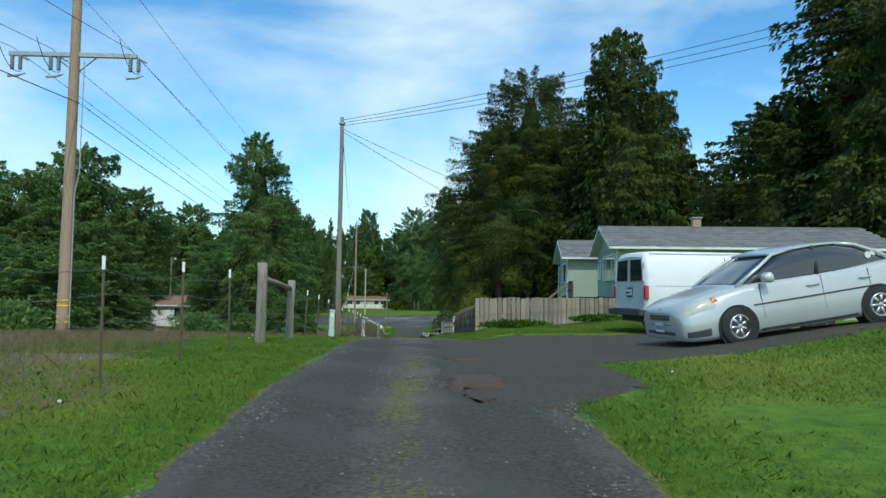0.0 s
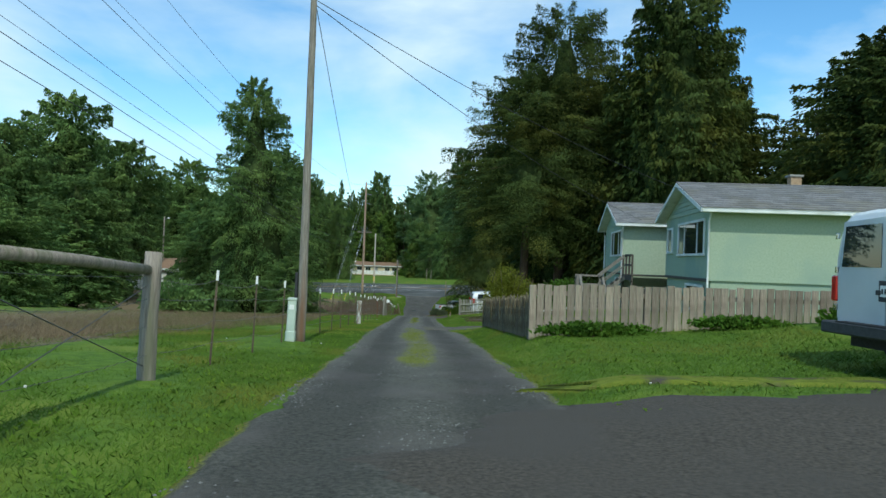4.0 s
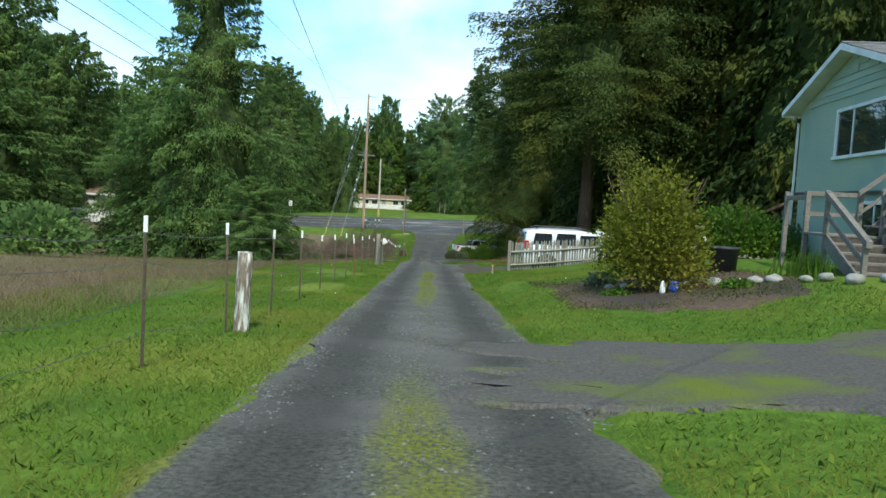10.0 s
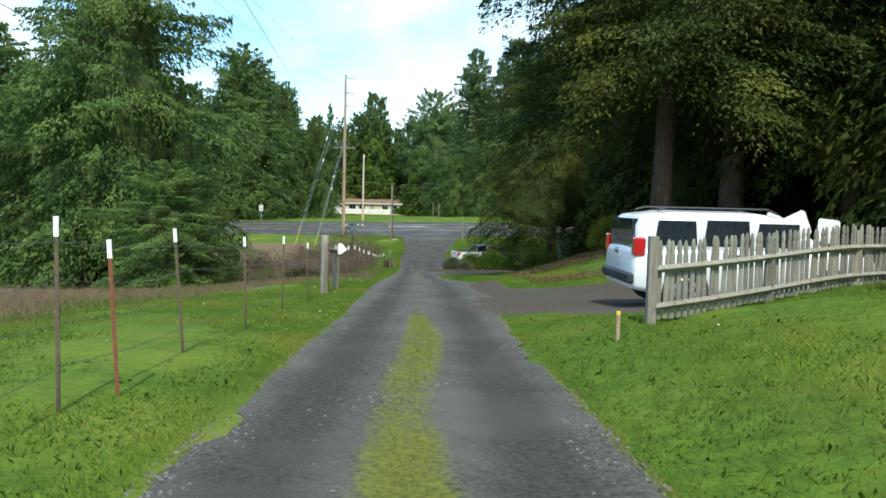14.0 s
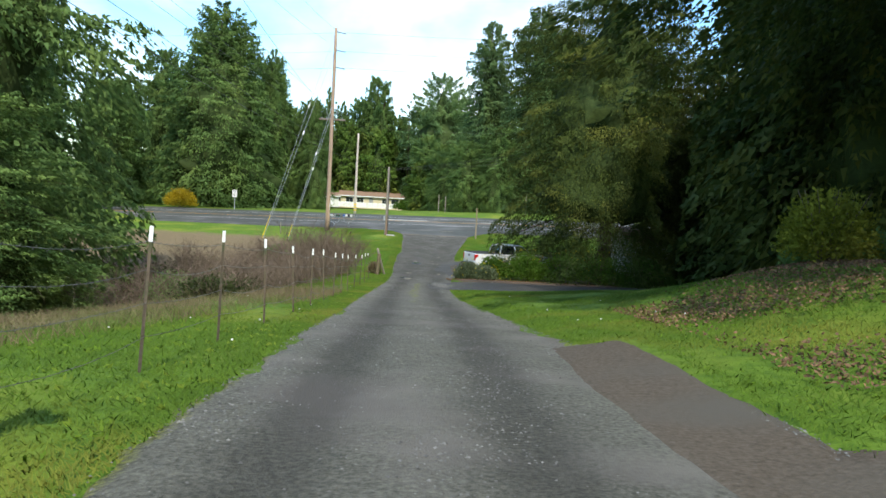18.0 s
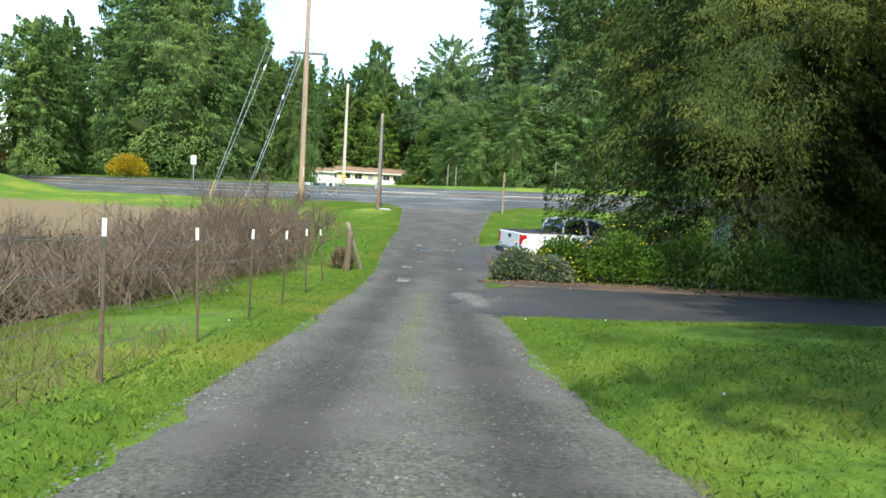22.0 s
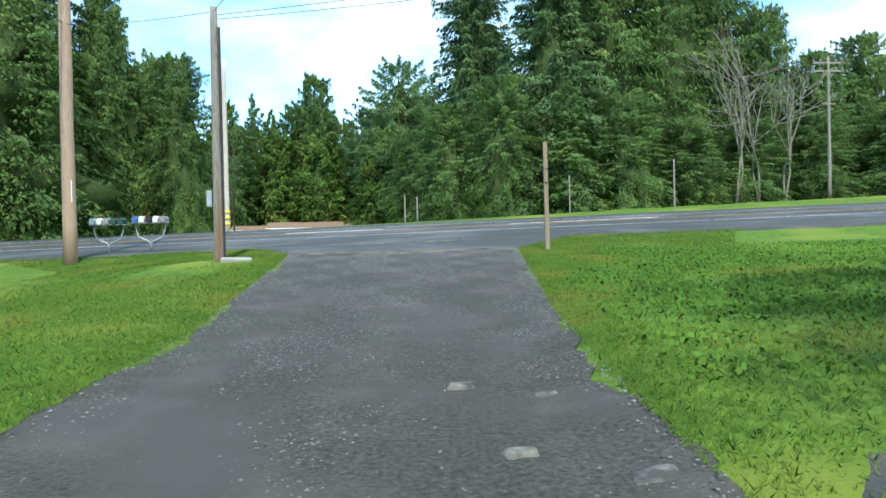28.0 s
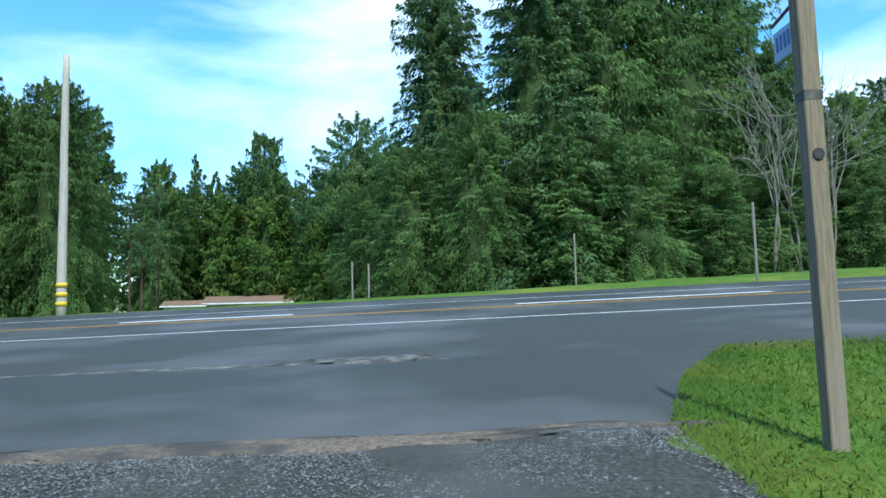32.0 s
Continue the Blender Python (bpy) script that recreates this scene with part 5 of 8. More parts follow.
# lap boards in the gable tops
for y0, y1, fx in ((0, 7.7, 0.0), (10.9, 18.3, -1.5)):
    mid, half = (y0 + y1) / 2, (y1 - y0) / 2
    for k in range(6):
        z = H_EAVE - 0.02 + k * 0.19
        w = half * (1 - (z + 0.19 - H_EAVE) / H_RISE) - 0.05
        if w > 0.1:
            bm = prism(bmesh.new(), [(fx - 0.035, z), (fx - 0.004, z), (fx - 0.004, z + 0.185), (fx - 0.012, z + 0.185)], mid - w, mid + w, "y")
            part("lap_board", bm, M_LAP, house)
    part("vent", boxed((fx - 0.05, mid - 0.2, H_EAVE + 0.55), (fx - 0.03, mid + 0.2, H_EAVE + 0.8), 0.005), M_LAP, house, "louvred gable vent")
    # roof slopes with shingle courses
    for s in (-1, 1):
        roof = thing("roof", pose(0, 0, 0), "", "")
        roof.parent = house
        n, run = 12, half + 0.45
        slope = H_RISE / half
        bm = bmesh.new()
        zr = H_EAVE + H_RISE + 0.03
        prism(bm, [(mid, zr), (mid + s * run, zr - slope * run), (mid + s * run, zr - slope * run + 0.10), (mid, zr + 0.10)], fx - 0.42, 13.4, "x")
        part("sheathing", bm, M_TRIM, roof)
        rows_ = bmesh.new()
        for k in range(n):
            a, b = run * k / n, run * (k + 1) / n + 0.05
            za, zb = zr + 0.115 - slope * a, zr + 0.135 - slope * b
            bmx = [(mid + s * a, za - 0.012), (mid + s * b, zb - 0.02), (mid + s * b, zb + 0.008), (mid + s * a, za + 0.004)]
            for j in range(34 if fx == 0 else 37):
                x0 = fx - 0.44 + j * 0.41 - (0.2 if k % 2 and j else 0)
                vs = [rows_.verts.new((x, u, v)) for x in (x0, x0 + (0.40 if j or not k % 2 else 0.20)) for u, v in bmx]
                for q in ((0, 1, 2, 3), (4, 7, 6, 5), (0, 4, 5, 1), (1, 5, 6, 2), (2, 6, 7, 3), (3, 7, 4, 0)):
                    rows_.faces.new([vs[i] for i in q])
        bmesh.ops.recalc_face_normals(rows_, faces=rows_.faces)
        tagged(part("shingles", rows_, M_SHINGLE, roof), kind="stuff")
        bm = prism(bmesh.new(), [(mid, zr - 0.06), (mid + s * run, zr - slope * run - 0.06), (mid + s * run, zr - slope * run + 0.10), (mid, zr + 0.10)], fx - 0.46, fx - 0.423, "x")
        part("bargeboard", bm, M_TRIM, house, "white bargeboard")
        zg = zr - slope * run
        part("gutter", prism(bmesh.new(), [(mid + s * run, zg + 0.04), (mid + s * (run + 0.1), zg + 0.04), (mid + s * (run + 0.1), zg - 0.05), (mid + s * run, zg - 0.07)], fx - 0.42, 13.3, "x"), M_TRIM, house, "white gutter")
    part("ridge_cap", prism(bmesh.new(), [(mid - 0.14, zr + 0.10), (mid, zr + 0.16), (mid + 0.14, zr + 0.10)], fx - 0.44, 13.4, "x"), M_SHINGLE, house)
# roof over the recess
part("roof_link", prism(bmesh.new(), [(7.2, H_EAVE + 0.12), (11.4, H_EAVE + 0.12), (11.4, H_EAVE + 0.2), (9.3, H_EAVE + 0.5), (7.2, H_EAVE + 0.2)], 1.9, 13.2, "x"), M_SHINGLE, house)
part("gutter", boxed((1.8, 7.7, H_EAVE + 0.02), (1.9, 10.9, H_EAVE + 0.14)), M_TRIM, house, "white gutter")
part("chimney_cap", boxed((5.93, 9.18, 5.98), (6.57, 9.82, 6.08), 0.01), M_CONCRETE, house, "pale chimney cap")
part("chimney", boxed((6.0, 9.25, 3.7), (6.5, 9.75, 5.98), 0.02), mat("tan_brick", (0.30, 0.20, 0.12), (0.44, 0.32, 0.21), 14, 0.9, bump=0.5), house, "tan brick chimney")
part("flue_pipe", tubed([(2.2, 6.2, 4.1), (2.2, 6.2, 4.75), (2.2, 6.2, 4.78), (2.2, 6.2, 4.9)], [0.06, 0.06, 0.1, 0.08], 10), M_ARM, house, "", True)


def window_x(y0, y1, z0, z1, bars, x=-0.004, deep=0.06):
    """A framed window in the front; bars: shares of the width."""
    w = thing("window", pose(0, 0, 0), "", "")
    w.parent = house
    t = 0.09
    for lo, hi in (((x - deep, y0 - t, z1), (x, y1 + t, z1 + t)), ((x - deep - 0.03, y0 - t - 0.03, z0 - t), (x, y1 + t + 0.03, z0)), ((x - deep, y0 - t, z0), (x, y0, z1)), ((x - deep, y1, z0), (x, y1 + t, z1))):
        part("frame", boxed(lo, hi, 0.006), M_TRIM, w)
    cuts = [0.0, *bars, 1.0]
    for a, b in zip(cuts, cuts[1:]):
        part("pane", boxed((x - 0.02, y0 + (y1 - y0) * a + 0.02, z0), (x - 0.008, y0 + (y1 - y0) * b - 0.02, z1)), M_GLASS, w)
    for b in bars:
        part("mullion", boxed((x - 0.045, y0 + (y1 - y0) * b - 0.022, z0), (x - 0.003, y0 + (y1 - y0) * b + 0.022, z1)), M_TRIM, w)
    return w


window_x(0.75, 5.0, 2.02, 3.22, (0.25, 0.75))
window_x(6.3, 7.15, 2.15, 3.12, ())
window_x(11.55, 15.4, 2.02, 3.22, (0.25, 0.75), x=-1.504)
window_x(0.9, 3.4, -0.1, 0.75, (0.5,))
window_x(8.2, 9.6, 2.0, 3.2, (0.5,), x=2.59)
window_x(12.2, 13.8, -0.5, 0.72, (0.5,), x=-1.424)
door = thing("door", pose(0, 0, 0), "", "")
door.parent = house
part("door_leaf", boxed((2.54, 9.85, H_FLOOR + 0.02), (2.59, 10.72, 3.05), 0.01), M_TRIM, door)
part("door_knob", tubed([(2.48, 9.95, 2.0), (2.54, 9.95, 2.0)], [0.035, 0.02], 8), M_ARM, door, "steel knob", True)
# downspouts
for y, off, fx in ((-0.05, -0.30, 0), (10.86, -0.30, -1.5), (18.36, 0.30, -1.5)):
    part("downspout", tubed([(fx - 0.1, y + off, H_EAVE - 0.10), (fx - 0.08, y + off, H_EAVE - 0.2), (fx - 0.06, y, H_EAVE - 0.42), (fx - 0.06, y, 1.0), (fx - 0.06, y, H_LOW + 0.6)], 0.04, 8), M_TRIM, house, "white downspout", True)
# deck, rail and stairs
deck = thing("deck", pose(9.93, 35.6, 0, 0, 0, -7), "dark timber deck and railing with grey stairs", "deck")
DZ = H_FLOOR
for k in range(27):
    part("deck_board", boxed((-1.5 + 0.147 * k, 7.75, DZ - 0.04), (-1.36 + 0.147 * k, 10.85, DZ), 0.004), M_DECK, deck)
part("joist_skirt", boxed((-1.53, 7.75, DZ - 0.28), (-1.47, 10.85, DZ - 0.045)), M_DECK, deck)
for y in (7.85, 8.75, 9.75, 10.75):
    part("rail_post", boxed((-1.53, y - 0.045, -1.2 if y in (7.85, 10.75) else DZ - 0.2), (-1.44, y + 0.045, DZ + 0.95), 0.005), M_DECK, deck)
for z in (0.45, 0.92):
    part("rail", boxed((-1.56, 7.8, DZ + z - 0.05), (-1.48, 9.8, DZ + z + 0.05), 0.005), M_DECK, deck)
# upper flight towards the lane, a landing, then the lower flight back along the front
LZ = 0.02
for k in range(4):
    part("tread", boxed((-1.82 - 0.26 * k, 9.85, DZ - 0.2 * (k + 1) - 0.04), (-1.53 - 0.26 * k, 10.85, DZ - 0.2 * (k + 1)), 0.006), M_STEP, deck)
for y in (9.83, 10.87):
    part("handrail", prism(bmesh.new(), [(-1.5, DZ + 0.86), (-1.5, DZ + 0.96), (-2.75, LZ + 0.93), (-2.75, LZ + 0.83)], y - 0.045, y + 0.045, "y"), M_STEP, deck)
    part("stringer", prism(bmesh.new(), [(-1.5, DZ - 0.25), (-1.5, DZ), (-2.65, LZ + 0.02), (-2.65, LZ - 0.25)], y - 0.03, y + 0.03, "y"), M_STEP, deck)
    part("mid_rail", prism(bmesh.new(), [(-1.5, DZ + 0.42), (-1.5, DZ + 0.5), (-2.7, LZ + 0.5), (-2.7, LZ + 0.42)], y - 0.025, y + 0.025, "y"), M_STEP, deck)
part("landing", boxed((-3.75, 9.95, LZ - 0.05), (-2.55, 11.2, LZ), 0.006), M_STEP, deck)
for k in range(5):
    part("tread", boxed((-3.65, 9.62 - 0.36 * k, LZ - 0.165 * (k + 1) - 0.045), (-2.6, 10.0 - 0.36 * k, LZ - 0.165 * (k + 1)), 0.006), M_STEP, deck)
    part("riser", boxed((-3.62, 9.97 - 0.36 * k, LZ - 0.165 * (k + 1)), (-2.63, 10.0 - 0.36 * k, LZ - 0.165 * k - 0.045)), M_DECK, deck)
for x in (-3.68, -2.58):
    part("stringer", prism(bmesh.new(), [(10.0, LZ - 0.3), (10.0, LZ), (8.1, LZ - 0.84), (8.1, LZ - 1.1)], x - 0.03, x + 0.03, "x"), M_STEP, deck)
    part("rail_post", boxed((x - 0.045, 10.0, LZ - 1.2), (x + 0.045, 10.09, LZ + 0.88), 0.005), M_STEP, deck)
    part("rail_post", boxed((x - 0.045, 8.15, LZ - 1.3), (x + 0.045, 8.24, LZ - 0.05), 0.005), M_STEP, deck)
    part("handrail", prism(bmesh.new(), [(10.1, LZ + 0.78), (10.1, LZ + 0.9), (8.05, LZ - 0.05), (8.05, LZ - 0.17)], x - 0.055, x + 0.055, "x"), M_STEP, deck)
    part("mid_rail", prism(bmesh.new(), [(10.1, LZ + 0.36), (10.1, LZ + 0.45), (8.2, LZ - 0.42), (8.2, LZ - 0.51)], x - 0.025, x + 0.025, "x"), M_STEP, deck)
for z in (0.4, 0.85):
    part("landing_rail", boxed((-3.75, 11.15, LZ + z - 0.05), (-2.6, 11.2, LZ + z + 0.05), 0.005), M_STEP, deck)
for x, y in ((-3.7, 11.1), (-2.6, 11.1), (-3.7, 12.4)):
    part("landing_post", boxed((x - 0.05, y - 0.05, -1.3), (x + 0.05, y + 0.05, LZ + 0.9), 0.005), M_STEP, deck)
part("side_rail", boxed((-3.73, 11.15, LZ + 0.7), (-3.67, 12.4, LZ + 0.8), 0.005), M_STEP, deck)

# ---------------------------------------------------------------- yard fences
def board_fence():
    f = thing("board_fence", pose(2.0, 24.62, 0), "weathered grey vertical board fence with gaps", "fence")
    rg = np.random.default_rng(8)
    x = 0.0
    while x < 9.0:
        w = rg.uniform(0.125, 0.15)
        zb = float(ground_z(2.0 + x, 24.62))
        top = 1.03 + 0.012 * x + rg.normal(0, 0.012)
        lo, hi = (x, -0.012 + rg.normal(0, 0.004), zb + 0.02), (x + w, 0.012 + rg.normal(0, 0.003), top)
        ob = part("board", boxed((0, -0.011, 0), (w, 0.011, top - zb - 0.03)), M_BOARD, f)
        ob.matrix_basis = pose(x, rg.normal(0, 0.004), zb + 0.02, rg.normal(0, 0.8), rg.normal(0, 0.5), rg.normal(0, 1.5))
        x += w + rg.uniform(0.008, 0.032)
    for z in (0.25, 0.85):
        part("rail", boxed((0, 0.02, z - 0.045), (9.0, 0.06, z + 0.045)), M_BOARD, f)
    for x in (0.05, 2.4, 4.8, 7.2, 8.9):
        part("post", boxed((x - 0.05, 0.06, -0.6), (x + 0.05, 0.15, 1.0)), M_BOARD, f)


def picket(w, h, tip):
    """A pointed picket standing on z 0, flat in y."""
    return prism(bmesh.new(), [(-w / 2, 0), (w / 2, 0), (w / 2, h - tip), (0, h), (-w / 2, h - tip)], -0.010, 0.010, "y")


def lane_picket_fence():
    f = thing("picket_fence", pose(0, 0, 0), "old dark mossy picket fence along the lane", "fence")
    rg = np.random.default_rng(9)
    a, b = Vector((2.02, 24.75)), Vector((1.75, 33.7))
    n = 98
    d = b - a
    turn = math.degrees(math.atan2(d.y, d.x))
    kinds = [bpy.data.meshes.new("picket") for _ in range(5)]
    for k, me in enumerate(kinds):
        bm = picket(0.068 + 0.003 * k, 0.84 + 0.02 * k, 0.07)
        bm.to_mesh(me)
        bm.free()
        me.materials.append(M_BOARD_DARK)
    for k in range(n):
        p = a + d * (k / (n - 1))
        ob = new("picket", kinds[int(rg.integers(0, 5))])
        ob.parent = f
        ob.matrix_basis = pose(p.x, p.y, float(ground_z(p.x, p.y)) + 0.04 + rg.normal(0, 0.015), rg.normal(0, 1.5), rg.normal(0, 1.8), turn + rg.normal(0, 2))
    for h in (0.22, 0.62):
        pts = [(a.x + d.x * k / 12 + 0.03, a.y + d.y * k / 12, float(ground_z(a.x + d.x * k / 12, a.y + d.y * k / 12)) + h) for k in range(13)]
        part("rail", tubed(pts, 0.035, 4), M_BOARD_DARK, f)
    for k in range(5):
        p = a + d * (k / 4)
        part("post", boxed((p.x + 0.05, p.y - 0.05, float(ground_z(p.x, p.y)) - 0.3), (p.x + 0.14, p.y + 0.04, float(ground_z(p.x, p.y)) + 0.85)), M_BOARD_DARK, f)


M_PICKET = mat("flaking_white_picket", (0.155, 0.15, 0.118), (0.34, 0.33, 0.275), 9, 0.9, stretch=(5, 5, 0.6), bump=0.4, c3=(0.17, 0.155, 0.115), scale3=2.0, vary=0.25)


def yard_picket_fence(a, b, spacing, label, material, w=0.075, h=0.98):
    f = thing("picket_fence", pose(0, 0, 0), label, "fence")
    rg = np.random.default_rng(10)
    a, b = Vector(a), Vector(b)
    d = b - a
    n = int(d.length / spacing)
    turn = math.degrees(math.atan2(d.y, d.x))
    tipped = prism(bmesh.new(), [(-w / 2, 0), (w / 2, 0), (w / 2, h - 0.2), (w * 0.32, h - 0.16), (w * 0.5, h - 0.1), (w * 0.22, h - 0.03), (0, h), (-w * 0.22, h - 0.03), (-w * 0.5, h - 0.1), (-w * 0.32, h - 0.16), (-w / 2, h - 0.2)], -0.012, 0.012, "y")
    me = bpy.data.meshes.new("picket")
    tipped.to_mesh(me)
    tipped.free()
    me.materials.append(material)
    for k in range(n + 1):
        p = a + d * (k / n)
        ob = new("picket", me)
        ob.parent = f
        ob.matrix_basis = pose(p.x, p.y, float(ground_z(p.x, p.y)) + 0.05 + rg.normal(0, 0.015), rg.normal(0, 1), rg.normal(0, 1.3), turn)
    side = Vector((d.y, -d.x)).normalized() * 0.045
    for hh in (0.22, 0.68):
        pts = [(a.x + d.x * k / 8 + side.x, a.y + d.y * k / 8 + side.y, float(ground_z(a.x + d.x * k / 8, a.y + d.y * k / 8)) + hh) for k in range(9)]
        part("rail", tubed(pts, 0.045, 4), material, f)
    for k in range(4):
        p = a + d * (k / 3)
        z = float(ground_z(p.x, p.y))
        part("post", boxed((p.x - 0.055, p.y - 0.05, z - 0.3), (p.x + 0.055, p.y + 0.06, z + (1.08 if k == 0 else 0.95)), 0.008), M_POST if k == 0 else material, f)


board_fence()
lane_picket_fence()
yard_picket_fence((1.98, 56.3), (8.4, 60.8), 0.135, "weathered white picket fence with shaped tips", M_PICKET)
yard_picket_fence((8.4, 60.8), (14.5, 61.8), 0.16, "grey mossy picket fence behind the shrubs", M_BOARD)

# ---------------------------------------------------------------- vehicles
def paint(name, c, metal=0.0, rough=0.3):
    d = tuple(v * 0.93 for v in c)
    return mat(name, d, c, 2.0, rough, metal=metal, bump=0.0, coat=0.5, c3=tuple(v * 0.9 for v in c), scale3=1.5, spec=0.5)


M_SILVER = paint("silver_car_paint", (0.54, 0.56, 0.56), 0.4, 0.30)
M_VANWHITE = paint("white_van_paint", (0.80, 0.81, 0.80), 0, 0.35)
M_SUVWHITE = paint("white_suv_paint", (0.74, 0.76, 0.78), 0, 0.3)
M_CARGLASS = glass_material("car_glass", (0.018, 0.024, 0.03), 0.02)
M_PLASTIC = mat("dark_grey_plastic", (0.03, 0.03, 0.032), (0.055, 0.055, 0.058), 14, 0.6, bump=0.1)
M_RED = mat("red_lens", (0.35, 0.012, 0.015), (0.50, 0.02, 0.02), 6, 0.15, bump=0, coat=0.8)
M_LENS = mat("clear_lens", (0.40, 0.40, 0.34), (0.55, 0.55, 0.47), 8, 0.12, bump=0, coat=0.8)
M_AMBER = mat("amber_lens", (0.55, 0.16, 0.02), (0.65, 0.22, 0.03), 8, 0.15, bump=0, coat=0.8)
M_RIM = mat("alloy_rim", (0.42, 0.43, 0.44), (0.55, 0.56, 0.57), 10, 0.3, metal=0.8, bump=0.05)
M_CHROME = mat("chrome", (0.60, 0.61, 0.62), (0.68, 0.69, 0.70), 10, 0.15, metal=1.0, bump=0)


def loft(stations, soft=2, n=44, crown=0.03):
    """A closed body through stations (x, half width low, middle, top, z low, z top), mirrored over y."""
    S = np.array(stations, dtype=float)
    t = np.linspace(0, 1, n)
    T = np.linspace(0, 1, len(S))
    Q = np.stack([np.interp(t, T, S[:, k]) for k in range(6)], -1)
    for _ in range(soft):
        Q[1:-1] = 0.25 * Q[:-2] + 0.5 * Q[1:-1] + 0.25 * Q[2:]
    bm = bmesh.new()
    rings = []
    for x, wl, wm, wt, zl, zt in Q:
        d = zt - zl
        half = [(wl, zl), (wl + 0.75 * (wm - wl), zl + 0.12 * d), (wm, zl + 0.35 * d), (wm, zl + 0.62 * d), (wt + 0.45 * (wm - wt), zl + 0.85 * d), (wt, zl + 0.96 * d), (wt * 0.82, zt + crown * 0.5), (wt * 0.4, zt + crown)]
        ring = half + [(-y, z) for y, z in reversed(half)]
        rings.append([bm.verts.new((x, y, z)) for y, z in ring])
    m = len(rings[0])
    for a, b in zip(rings, rings[1:]):
        for k in range(m):
            bm.faces.new((a[k], a[(k + 1) % m], b[(k + 1) % m], b[k]))
    bm.faces.new(rings[0][::-1])
    bm.faces.new(rings[-1])
    bmesh.ops.recalc_face_normals(bm, faces=bm.faces)
    return bm


def skin(stations, x0, x1, p0, p1, lift, material, parent, name, label="", side=1, soft=1, n=44, crown=0.03, cut=0.0):
    """A patch that follows a lofted body: x0..x1 along it, p0..p1 round its section (0 low, 7 top middle); cut slants its rear end."""
    S = np.array(stations, dtype=float)
    Q = np.stack([np.interp(np.linspace(0, 1, n), np.linspace(0, 1, len(S)), S[:, k]) for k in range(6)], -1)
    for _ in range(soft):
        Q[1:-1] = 0.25 * Q[:-2] + 0.5 * Q[1:-1] + 0.25 * Q[2:]
    order = np.argsort(Q[:, 0])

    def spot(x, p):
        wl, wm, wt, zl, zt = [np.interp(x, Q[order, 0], Q[order, k]) for k in range(1, 6)]
        d = zt - zl
        half = [(wl, zl), (wl + 0.75 * (wm - wl), zl + 0.12 * d), (wm, zl + 0.35 * d), (wm, zl + 0.62 * d), (wt + 0.45 * (wm - wt), zl + 0.85 * d), (wt, zl + 0.96 * d), (wt * 0.82, zt + crown * 0.5), (wt * 0.4, zt + crown)]
        y = np.interp(p, range(8), [h[0] for h in half])
        z = np.interp(p, range(8), [h[1] for h in half])
        return x, y, z

    bm = bmesh.new()
    grid = []
    for i in range(9):
        row = []
        for j in range(9):
            v = j / 8
            p = p0 + (p1 - p0) * v
            x = x0 + (x1 - cut * v - x0) * i / 8
            e = 1e-3
            P = Vector(spot(x, p))
            nrm = (Vector(spot(x + e, p)) - P).cross(Vector(spot(x, p + e)) - P).normalized()
            if nrm.y < 0:
                nrm = -nrm
            edge = min(i, 8 - i, j, 8 - j)
            q = P + nrm * (lift if edge else -0.004)
            row.append(bm.verts.new((q.x, side * q.y, q.z)))
        grid.append(row)
    for i in range(8):
        for j in range(8):
            bm.faces.new((grid[i][j], grid[i + 1][j], grid[i + 1][j + 1], grid[i][j + 1]))
    bmesh.ops.recalc_face_normals(bm, faces=bm.faces)
    return part(name, bm, material, parent, label, True)


def wheel(car, x, y, r, w, spokes=6, rim_material=None, steer=0):
    """Tyre with rim and spokes; y: the outer face, its sign the side."""
    s = 1 if y > 0 else -1
    hub = thing("wheel", pose(x, y - s * w / 2, r, 0, 0, steer), "", "")
    hub.parent = car
    bm = bmesh.new()
    prof = [(-w / 2, r * 0.62), (-w / 2, r * 0.9), (-w * 0.36, r), (w * 0.36, r), (w / 2, r * 0.9), (w / 2, r * 0.62)]
    k = 28
    rings = [[bm.verts.new((q * math.cos(6.2832 * i / k), p, q * math.sin(6.2832 * i / k))) for p, q in prof] for i in range(k)]
    for i in range(k):
        a, b = rings[i], rings[(i + 1) % k]
        for j in range(len(prof) - 1):
            bm.faces.new((a[j], a[j + 1], b[j + 1], b[j]))
    bmesh.ops.recalc_face_normals(bm, faces=bm.faces)
    part("tyre", bm, M_BLACK, hub, "black rubber tyre", True)
    bm = bmesh.new()
    tube(bm, [(0, s * w * 0.30, 0), (0, s * w * 0.47, 0)], [r * 0.64, r * 0.63], 28)
    dish = part("rim_dish", bm, M_PLASTIC, hub)
    bm = bmesh.new()
    for i in range(spokes):
        a = 6.2832 * i / spokes
        box(bm, (0.05 * r, s * w * 0.47 - 0.008, -0.075 * r), (0.6 * r, s * w * 0.47 + 0.012, 0.075 * r), Matrix.Rotation(a, 4, "Y"))
    ring = [(0.56 * r * math.cos(6.2832 * i / 28), s * w * 0.47, 0.56 * r * math.sin(6.2832 * i / 28)) for i in range(29)]
    tube(bm, ring, 0.065 * r, 6, False)
    tube(bm, [(0, s * w * 0.46, 0), (0, s * w * 0.54, 0)], [0.17 * r, 0.13 * r], 12)
    part("rim", bm, rim_material or M_RIM, hub, "grey alloy rim", True)


def arch(car, x, y, r, z):
    """Black disc on the flank; the wheel opening's shade is given as colour."""
    s = 1 if y > 0 else -1
    bm = bmesh.new()
    tube(bm, [(x, y - s * 0.25, z), (x, y + s * 0.004, z)], r, 30)
    part("wheel_well", bm, M_BLACK, car)


